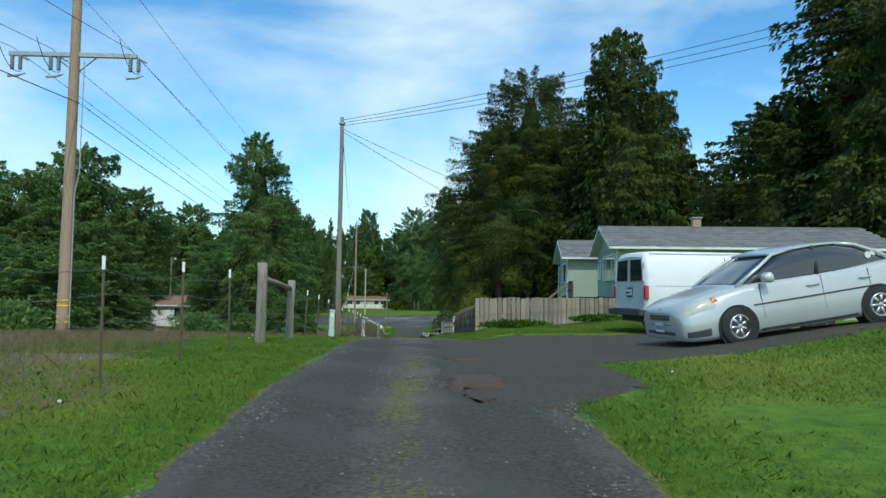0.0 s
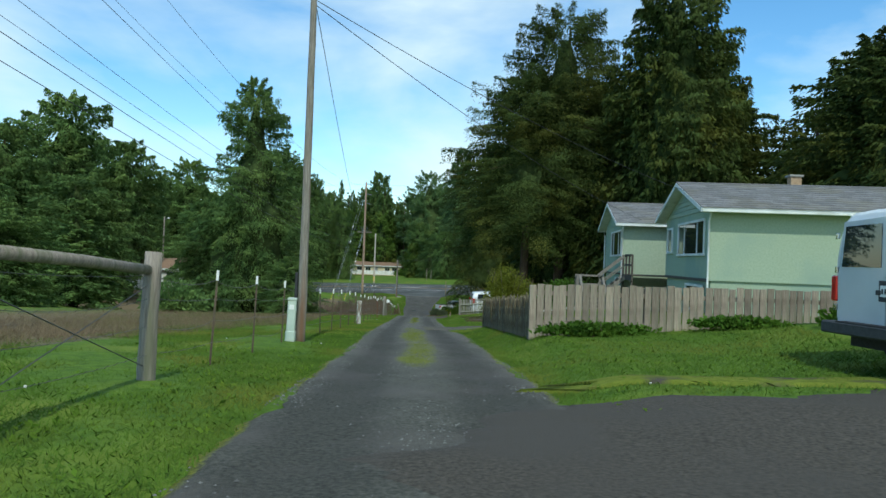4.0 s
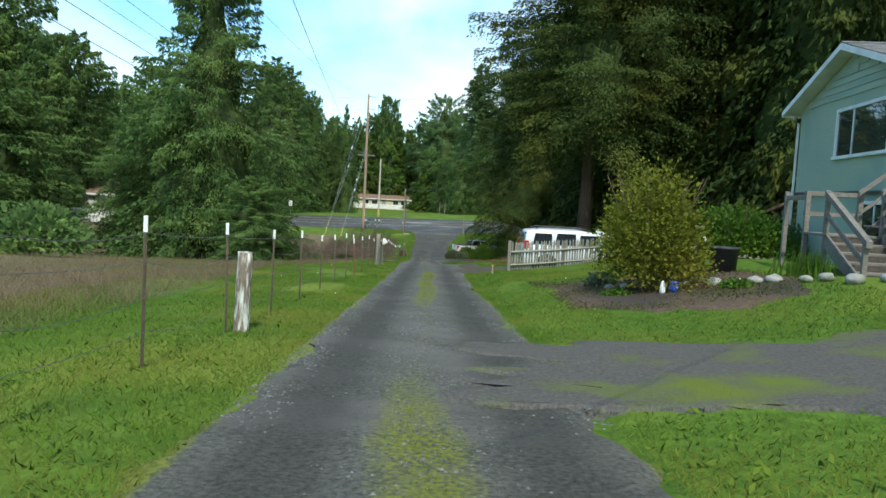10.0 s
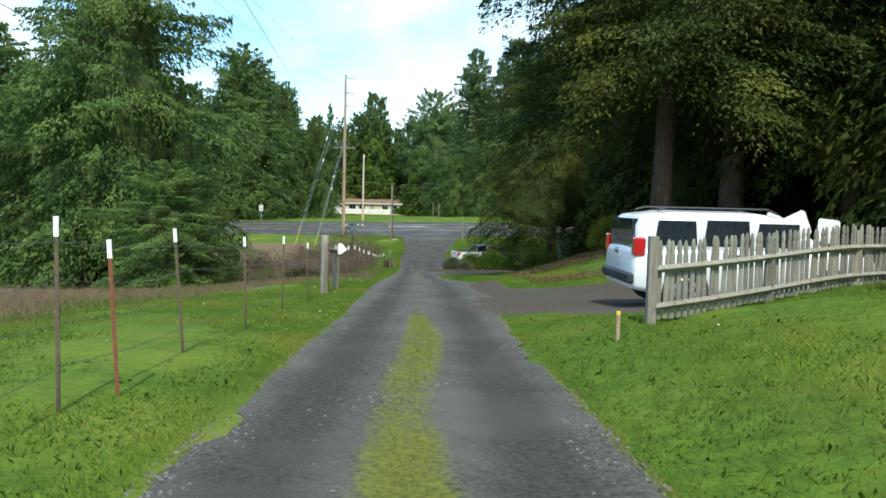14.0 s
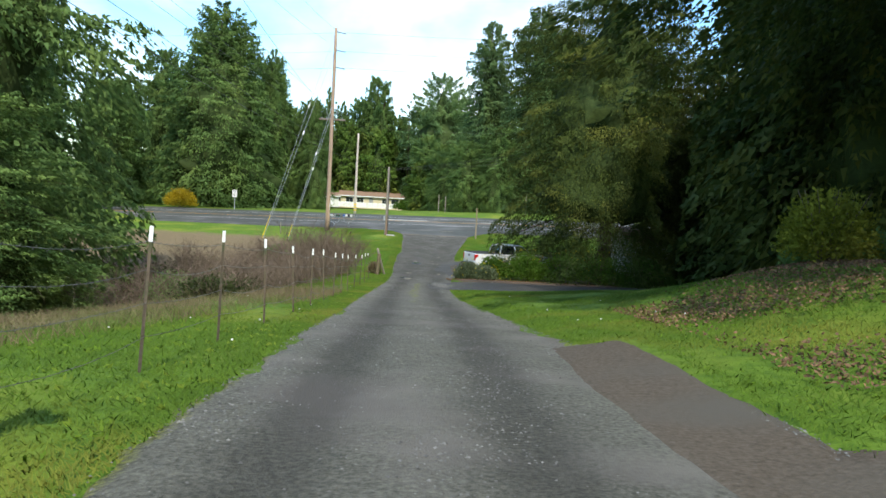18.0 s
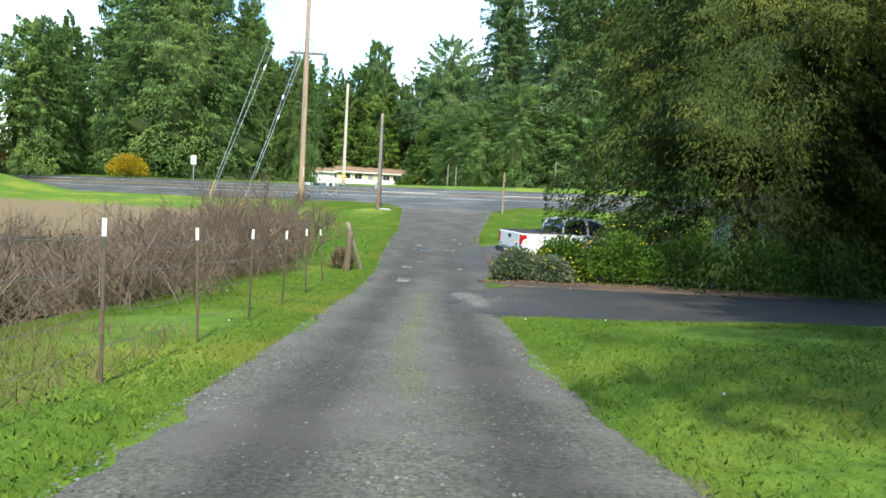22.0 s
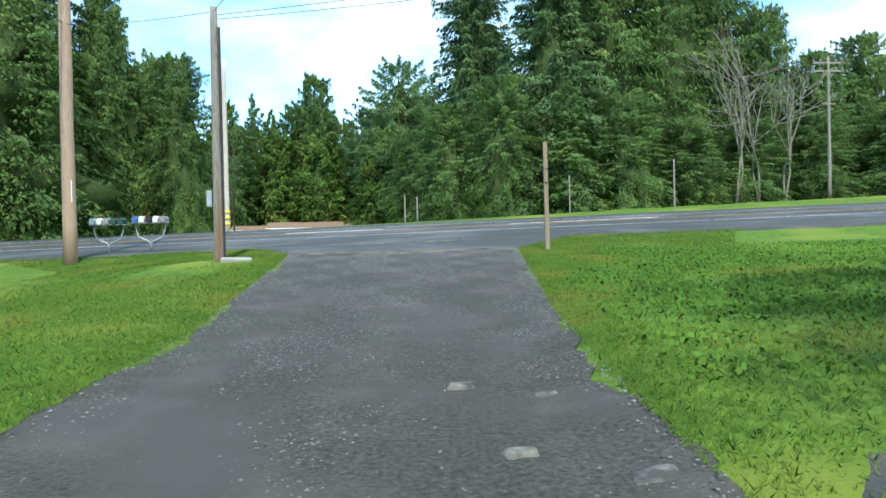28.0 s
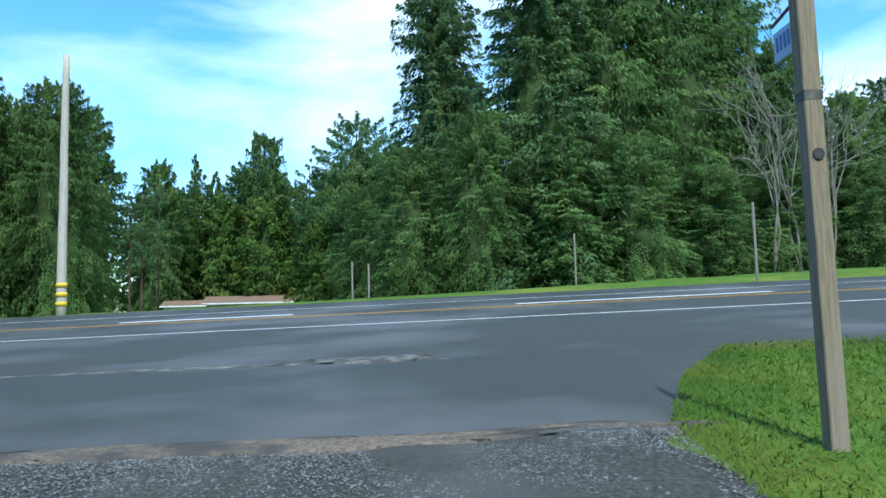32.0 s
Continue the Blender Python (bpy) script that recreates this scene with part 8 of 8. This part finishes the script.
# ---------------------------------------------------------------- far houses
def plain_house(name, m, L, D, eave, rise, wall, roof, label, windows, doors, brick=None):
    """A low house: local x along the front, y to the back."""
    ob = thing(name, m, label, "house", "far houses")
    out = [(0, -0.6), (D, -0.6), (D, eave), (D / 2, eave + rise), (0, eave)]
    part("wall", prism(bmesh.new(), out, 0, L, "x"), wall, ob)
    for s, (y0, y1) in enumerate(((-0.5, D / 2), (D + 0.5, D / 2))):
        k = rise / (D / 2)
        z0 = eave - 0.5 * k + 0.05
        part("roof", prism(bmesh.new(), [(y0, z0), (y1, eave + rise + 0.05), (y1, eave + rise + 0.2), (y0, z0 + 0.15)], -0.5, L + 0.5, "x"), roof, ob)
    part("fascia", boxed((-0.5, -0.54, eave - 0.2), (L + 0.5, -0.505, eave + 0.02)), M_TRIM, ob, "white fascia board")
    for x0, x1, z0, z1 in windows:
        w = part("window", boxed((x0 - 0.08, -0.05, z0 - 0.08), (x1 + 0.08, -0.005, z1 + 0.08)), M_TRIM, ob)
        for a, b in ((x0, (x0 + x1) / 2 - 0.02), ((x0 + x1) / 2 + 0.02, x1)):
            part("pane", boxed((a, -0.07, z0), (b, -0.051, z1)), M_GLASS, w)
    for x0, x1, z1, ma in doors:
        part("door", boxed((x0, -0.06, 0), (x1, -0.004, z1), 0.01), ma, ob)
    if brick:
        part("brick_front", boxed((brick[0], -0.12, -0.6), (brick[1], -0.003, eave - 0.22)), M_BRICK, ob, "red brick facing")
    return ob


M_TAN = mat("cream_siding", (0.52, 0.44, 0.27), (0.62, 0.54, 0.36), 6, 0.85, stretch=(0.4, 1, 6), bump=0.2)
M_BROWNROOF = mat("brown_roof_shingle", (0.16, 0.10, 0.065), (0.27, 0.18, 0.12), 10, 0.95, bump=0.5)
M_BRICK = mat("red_brick", (0.26, 0.07, 0.04), (0.38, 0.12, 0.07), 12, 0.9, bump=0.4)
M_OFFWHITE = mat("off_white_siding", (0.58, 0.57, 0.52), (0.70, 0.69, 0.65), 6, 0.85, stretch=(0.4, 1, 6), bump=0.2)
FZ = -4.2
plain_house("far_house", pose(-25.0, 246, FZ, 0, 0, 4), 15.5, 8, 2.5, 1.0, M_TAN, M_BROWNROOF, "low cream house with a brown roof beyond the highway", ((1.5, 3.2, 0.9, 2.0), (4.2, 5.8, 0.9, 2.0), (10.5, 12.0, 0.9, 2.0), (12.8, 14.6, 0.9, 2.0)), ((7.2, 8.2, 2.1, M_BOXGREY),))
plain_house("garage", pose(-31.2, 245, FZ, 0, 0, 4), 6.0, 7, 2.2, 0.7, M_OFFWHITE, M_BROWNROOF, "low white garage beside the far house", (), ((1.0, 4.8, 2.0, M_WHITE),))
lf = thing("low_fence", pose(-25, 243.5, FZ), "low white fence in front of the far house", "fence")
for k in range(34):
    part("board", boxed((0.4 * k, -0.02, -0.3), (0.4 * k + 0.34, 0.02, 0.95)), M_WHITE, lf)
shrub("round_hedge", -6.5, 236, (5.5, 3.0, 3.0), M_HEDGE, 3500, 0.4, 120, "broad rounded hedge beside the far house", "hedge")
RZ = float(ground_z(-39, 117))
plain_house("brick_house", pose(-44.5, 117, RZ, 0, 0, -6), 12, 8, 2.7, 1.3, M_OFFWHITE, M_BROWNROOF, "brick-fronted house with a brown roof beyond the meadow", ((6.2, 8.2, 0.9, 2.2), (9.3, 10.6, 0.9, 2.1)), ((4.6, 5.5, 2.1, M_TRIM),), (8.9, 12.0))
wf = thing("low_fence", pose(-45.5, 113.5, float(ground_z(-42, 113.5)), 0, 0, -4), "low white board fence at the meadow's edge", "fence")
for k in range(22):
    part("board", boxed((0.42 * k, -0.02, -0.6), (0.42 * k + 0.36, 0.02, 0.9)), M_WHITE, wf)
plain_house("brick_house", pose(-69.5, 178, float(ground_z(-60, 176)) + 0.1, 0, 0, -4), 13, 8, 2.6, 1.3, M_BRICK, M_BROWNROOF, "red brick house with a brown roof across the highway", ((9.0, 10.4, 0.9, 2.0), (2.0, 4.0, 0.9, 2.0)), ((6.6, 7.5, 2.1, M_TRIM),))
plain_house("shed", pose(12.5, 112, float(ground_z(14, 112)), 0, 0, 12), 6.5, 5, 2.2, 0.9, M_OFFWHITE, M_BROWNROOF, "pale sided shed half hidden by conifers", ((4.4, 5.4, 0.9, 1.7),), ((1.0, 1.9, 2.0, M_BOXGREY),))
plain_house("neighbour_house", pose(18.5, 62.5, float(ground_z(19, 63)), 0, 0, 30), 7, 6, 2.6, 1.2, mat("grey_siding", (0.25, 0.27, 0.28), (0.33, 0.35, 0.36), 5, 0.85, bump=0.2), M_BROWNROOF, "grey house with a porch in deep shade", ((2.2, 3.6, 0.9, 2.0),), ((0.8, 1.7, 2.0, M_TRIM),))

# ---------------------------------------------------------------- brush, dry grass, ivy, grass
def bare_shrub(x, y, h, seed, label, group="", thick=0.022, wood=None, name="bare_shrub", stems=7, spread=0.5):
    """Leafless shrub of forking stems."""
    rg = np.random.default_rng(seed)
    ob = thing(name, pose(x, y, float(ground_z(x, y))), label, name.split("_")[1], group)
    bm = bmesh.new()

    def grow(p, d, L, r, depth):
        q = p + d * L
        tube(bm, [p, p.lerp(q, 0.5) + Vector(rg.normal(0, 0.04 * L, 3)), q], [r, r * 0.8, r * 0.6], 4, False)
        if depth:
            for _ in range(3 if depth > 1 else 4):
                n = (d + Vector(rg.normal(0, 0.5, 3)) + Vector((0, 0, 0.15))).normalized()
                grow(p.lerp(q, rg.uniform(0.55, 1.0)), n, L * rg.uniform(0.55, 0.8), r * 0.6, depth - 1)
    for k in range(stems):
        a = rg.uniform(0, 6.28)
        grow(Vector((0.15 * math.cos(a), 0.15 * math.sin(a), -0.1)), Vector((spread * math.cos(a), spread * math.sin(a), 1)).normalized(), h * 0.42, thick, 3)
    part("branch_mass", bm, wood or M_TWIG, ob)
    return ob


for k, (x, y, h) in enumerate(((-7.8, 101, 2.9), (-9.5, 104, 3.6), (-6.6, 107, 2.4), (-11.5, 99, 3.2), (-8.8, 110, 2.6), (-12.5, 106, 3.4), (-10.5, 95, 2.6), (-7.2, 96.5, 2.4), (-8.6, 92.5, 2.2), (-13.5, 102, 3.4), (-15.0, 107, 3.2), (-10.8, 108, 3.0), (-14.2, 97, 2.8), (-16.5, 103, 3.0), (-7.4, 104, 2.8), (-6.9, 99, 2.2), (-11.8, 91.5, 2.3), (-13.0, 111, 2.6), (-9.8, 99.5, 2.8), (-6.4, 109.5, 2.6), (-7.4, 113, 2.7), (-10.4, 112.3, 4.4), (-9.4, 112.8, 3.8), (-9.0, 116, 2.8), (-5.9, 103, 2.3), (-11.0, 118.5, 2.6), (-8.0, 107, 3.0), (-6.2, 106, 2.0), (-12.5, 115, 2.8), (-7.0, 105.2, 3.7), (-8.4, 108.5, 3.9), (-6.3, 102.2, 3.0), (-5.8, 108, 2.4), (-7.6, 110.8, 3.4))):
    bare_shrub(x, y, h, 200 + k, "leafless brown shrub with fine pale twigs", "thicket beside the lane")
for k, (x, y, h) in enumerate(((28.6, 175.5, 17.0), (31.4, 176.0, 18.0), (33.6, 176.5, 15.5))):
    bare_shrub(x, y, h, 260 + k, "bare pale-barked tree in front of the conifers", "bare trees", 0.10, M_POST, "bare_tree", 2, 0.12)
shrub("gorse_bush", -34.0, 159, (2.6, 1.6, 3.0), M_GORSE, 5200, 0.17, 130, "yellow flowering gorse bush beside the highway")
shrub("gorse_bush", -52.0, 152, (2.2, 1.6, 2.8), M_GORSE, 1800, 0.28, 131, "yellow-brown bush beside the highway")
shrub("meadow_bush", -10.6, 92, (1.4, 1.3, 1.8), M_FIR, 5200, 0.08, 132, "dark green bush at the meadow's edge")
for k, (x, y, a, h) in enumerate(((-8.2, 90.5, 1.5, 1.1), (-9.6, 95.5, 1.9, 1.5), (-12.0, 94.0, 2.2, 1.9), (-13.6, 99.5, 2.2, 1.8), (-8.3, 99.0, 1.3, 1.0), (-10.8, 103.0, 1.8, 1.4), (-16.5, 96.0, 2.6, 2.4), (-15.5, 110.0, 2.4, 1.6), (-7.6, 86.5, 1.2, 0.8))):
    shrub("bramble", x, y, (a, 0.9 * a, h), M_BRAMBLE, 1500, 0.11, 300 + k, "dark green and brown bramble thicket on the slope", "bramble", stems=14, rough=0.4, group="brambles on the slope")
shrub("meadow_bush", -12.2, 118, (2.0, 1.5, 1.6), M_FIR, 1800, 0.18, 133, "dark green bush in the thicket")
shrub("meadow_bush", -19, 64, (3.0, 2.6, 3.0), M_FIR, 2600, 0.28, 134, "dark green bush at the meadow's edge")
shrub("meadow_bush", -20, 36, (2.4, 2.0, 2.2), M_FIR, 2200, 0.25, 135, "dark green bush in the meadow")

M_CROWNGRASS = mat("mossy_grass_blade", (0.12, 0.15, 0.02), (0.21, 0.24, 0.035), 1.5, 0.8, bump=0, island=0.3, thin=0.3, spec=0.15)
M_WEED = foliage("weed_leaves", (0.10, 0.18, 0.017), (0.15, 0.25, 0.028), (0.18, 0.25, 0.034), 1.5, thin=0.5)
rng = np.random.default_rng(44)


def scatter(name, x, y, lift, length, lean, material, label, width, category, broad=False, lawn=False):
    z = ground_z(x, y) + lift
    n = len(x)
    D = np.stack([rng.normal(0, lean, n), rng.normal(0, lean, n), np.ones(n)], -1)
    P = np.stack([x, y, z + 0.42 * length], -1)
    N = np.stack([rng.normal(0, 0.2, n), rng.normal(-0.35, 0.2, n), np.ones(n)], -1) if lawn else None
    ob = new(name, leaf_mesh(name, P, D, length, material, rng, width, 0.2, three=not broad, normals=N, facing=np.array([1.0, 3.0, 0.3])))
    return tagged(ob, label, category, kind="stuff")


# brush thicket
n = 60000
y = rng.triangular(84, 106, 122, n)
x = -5.2 - np.interp(y, [84, 95, 104, 113, 122], [1.2, 0.3, 0.2, 1.6, 3.8]) - np.abs(rng.normal(0, 6.0, n)) - 0.5 * np.sin(0.9 * y)
keep = (x > -26) & (np.sin(0.7 * y + 0.4 * x) + rng.normal(0, 0.8, n) > -0.6)
x, y = x[keep], y[keep]
scatter("brush_thicket", x, y, rng.uniform(0, 1.0, len(x)), rng.uniform(0.3, 0.9, len(x)), 0.9, M_TWIG, "dense leafless brown brush on the slope", 0.014, "brush")
# dry meadow grass
n = 130000
y = rng.uniform(2, 92, n)
x = -4.6 - 1.2 * np.sin(0.13 * y) - np.interp(y, [0, 15, 22, 50, 92], [-1.5, -1.2, 2.2, 1.2, 0.3]) - np.abs(rng.normal(0, 5.5, n))
keep = (x > -24)
x, y = x[keep], y[keep]
scatter("dry_meadow_grass", x, y, 0, rng.uniform(0.12, 0.34, len(x)), 0.6, M_DRYBLADE, "dry brown meadow grass beyond the fence", 0.03, "grass")
# ivy on the bank
n = 60000
y = rng.uniform(117.6, 131, n)
x = lane_x(y) + lane_half(y) + 0.3 + smooth(124, 129, y) * 1.6 + rng.random(n) ** 0.8 * 14
keep = (np.sin(1.1 * x + 0.7 * y) + np.sin(0.6 * x - 1.3 * y) + rng.normal(0, 0.7, n) > -0.9)
x, y = x[keep], y[keep]
scatter("ivy_cover", x, y, rng.uniform(0, 0.07, len(x)), rng.uniform(0.035, 0.075, len(x)), 1.2, M_IVY, "low glossy ground ivy covering the bank", 0.9, "ground cover", True, True)
n = 2600
y = rng.uniform(107, 120, n)
x = lane_x(y) - lane_half(y) - 0.5 - rng.random(n) * 3
scatter("clover_patch", x, y, rng.uniform(0, 0.06, n), rng.uniform(0.05, 0.1, n), 1.5, M_IVY, "low clover in the verge", 0.9, "ground cover", True, True)
# weeds over the soil of the garden bed
n = 26000
x, y = rng.uniform(1.7, 6.2, n), rng.uniform(42.8, 49.8, n)
keep = np.sin(1.9 * x + 1.4 * y) + np.sin(1.2 * x - 2.1 * y) + rng.normal(0, 0.9, n) > 0.3
x, y = x[keep], y[keep]
scatter("bed_weeds", x, y, 0.05, rng.uniform(0.015, 0.045, len(x)), 1.5, M_BEDWEED, "low olive weeds over the garden soil", 0.7, "weeds", True)
# litter along the hedge
n = 2200
x = rng.uniform(-0.2, 9, n)
y = 103.0 + 0.06 * x + rng.normal(0, 0.22, n)
scatter("hedge_litter", x, y, 0.03, rng.uniform(0.03, 0.08, n), 2.5, M_DEADLEAF, "brown leaf litter along the hedge", 0.5, "leaf litter", True)
# fallen leaves under the conifers
n = 28000
x, y = 2.6 + rng.random(n) * 9, rng.uniform(71, 80.5, n)
keep = np.sin(0.9 * x + 1.2 * y) + np.sin(0.5 * x - 0.9 * y) + rng.normal(0, 0.6, n) > -0.3
x, y = x[keep], y[keep]
scatter("fallen_leaves", x, y, 0.045, rng.uniform(0.03, 0.075, len(x)), 2.5, M_DEADLEAF, "brown fallen leaves and needles on the bank", 0.55, "leaf litter", True)


def clear(x, y):
    """Keeps points off driveways and the lane."""
    ok = np.abs(x - lane_x(y)) > lane_half(y) + 0.02 + rng.normal(0, 0.07, len(x))
    for cx, cy, a, b, sl, x0 in PATCHES:
        u, v = (x - cx) / a, (y - sl * (x - x0) - cy) / b
        ok &= np.maximum(np.abs(u), np.abs(v)) > 0.88 + rng.normal(0, 0.09, len(x))
    return ok & (y < 136.6 + hw_y(x))


for side in (-1, 1):
    n = 620000
    y = rng.uniform(1.0, 138.5, n)
    d = lane_half(y) - 0.02 + 6.0 * rng.random(n) ** 1.6
    x = lane_x(y) + side * d
    ok = clear(x, y)
    x, y, d = x[ok], y[ok], d[ok]
    size = rng.uniform(0.03, 0.075, len(x)) * np.interp(d, [1.3, 1.7, 4, 8], [0.7, 1.0, 1.2, 1.6])
    scatter("verge_grass", x, y, -0.01, size, 0.9, M_BLADE, "short bright green verge grass", 0.2, "grass", lawn=True)
    n = 1500
    y = rng.uniform(1.0, 131, n)
    x = lane_x(y) + side * (lane_half(y) + 0.1 + np.abs(rng.normal(0, 1.6, n)))
    ok = clear(x, y)
    x, y = x[ok], y[ok]
    k = rng.integers(5, 9)
    x, y = np.repeat(x, k) + rng.normal(0, 0.05, len(x) * k), np.repeat(y, k) + rng.normal(0, 0.05, len(y) * k)
    scatter("weed_rosettes", x, y, 0.0, rng.uniform(0.035, 0.085, len(x)), 1.1, M_WEED, "leafy weeds among the verge grass", 0.45, "weeds", True, True)
# sparse blades on the crown of the lane
n = 26000
y = rng.uniform(-1, 97, n)
x = track_x(y) + 0.06 * np.sin(0.8 * y) + rng.normal(0, 0.5, n) * crown_half(y)
ok = moss_share(x, y) > rng.uniform(0.35, 0.95, n)
x, y = x[ok], y[ok]
n = len(x)
scatter("lane_crown_grass", x, y, 0.02, rng.uniform(0.012, 0.04, n), 0.8, M_CROWNGRASS, "short grass on the lane's crown", 0.2, "grass")
n = 60
y = rng.uniform(3, 120, n)
x = lane_x(y) + rng.choice([-1, 1], n) * (lane_half(y) + rng.uniform(0.2, 3.0, n))
ok = clear(x, y)
scatter("daisies", np.repeat(x[ok], 5), np.repeat(y[ok], 5), 0.08, np.full(5 * ok.sum(), 0.035), 2.0, M_WHITE, "small white and pale verge flowers", 0.8, "flowers", True)
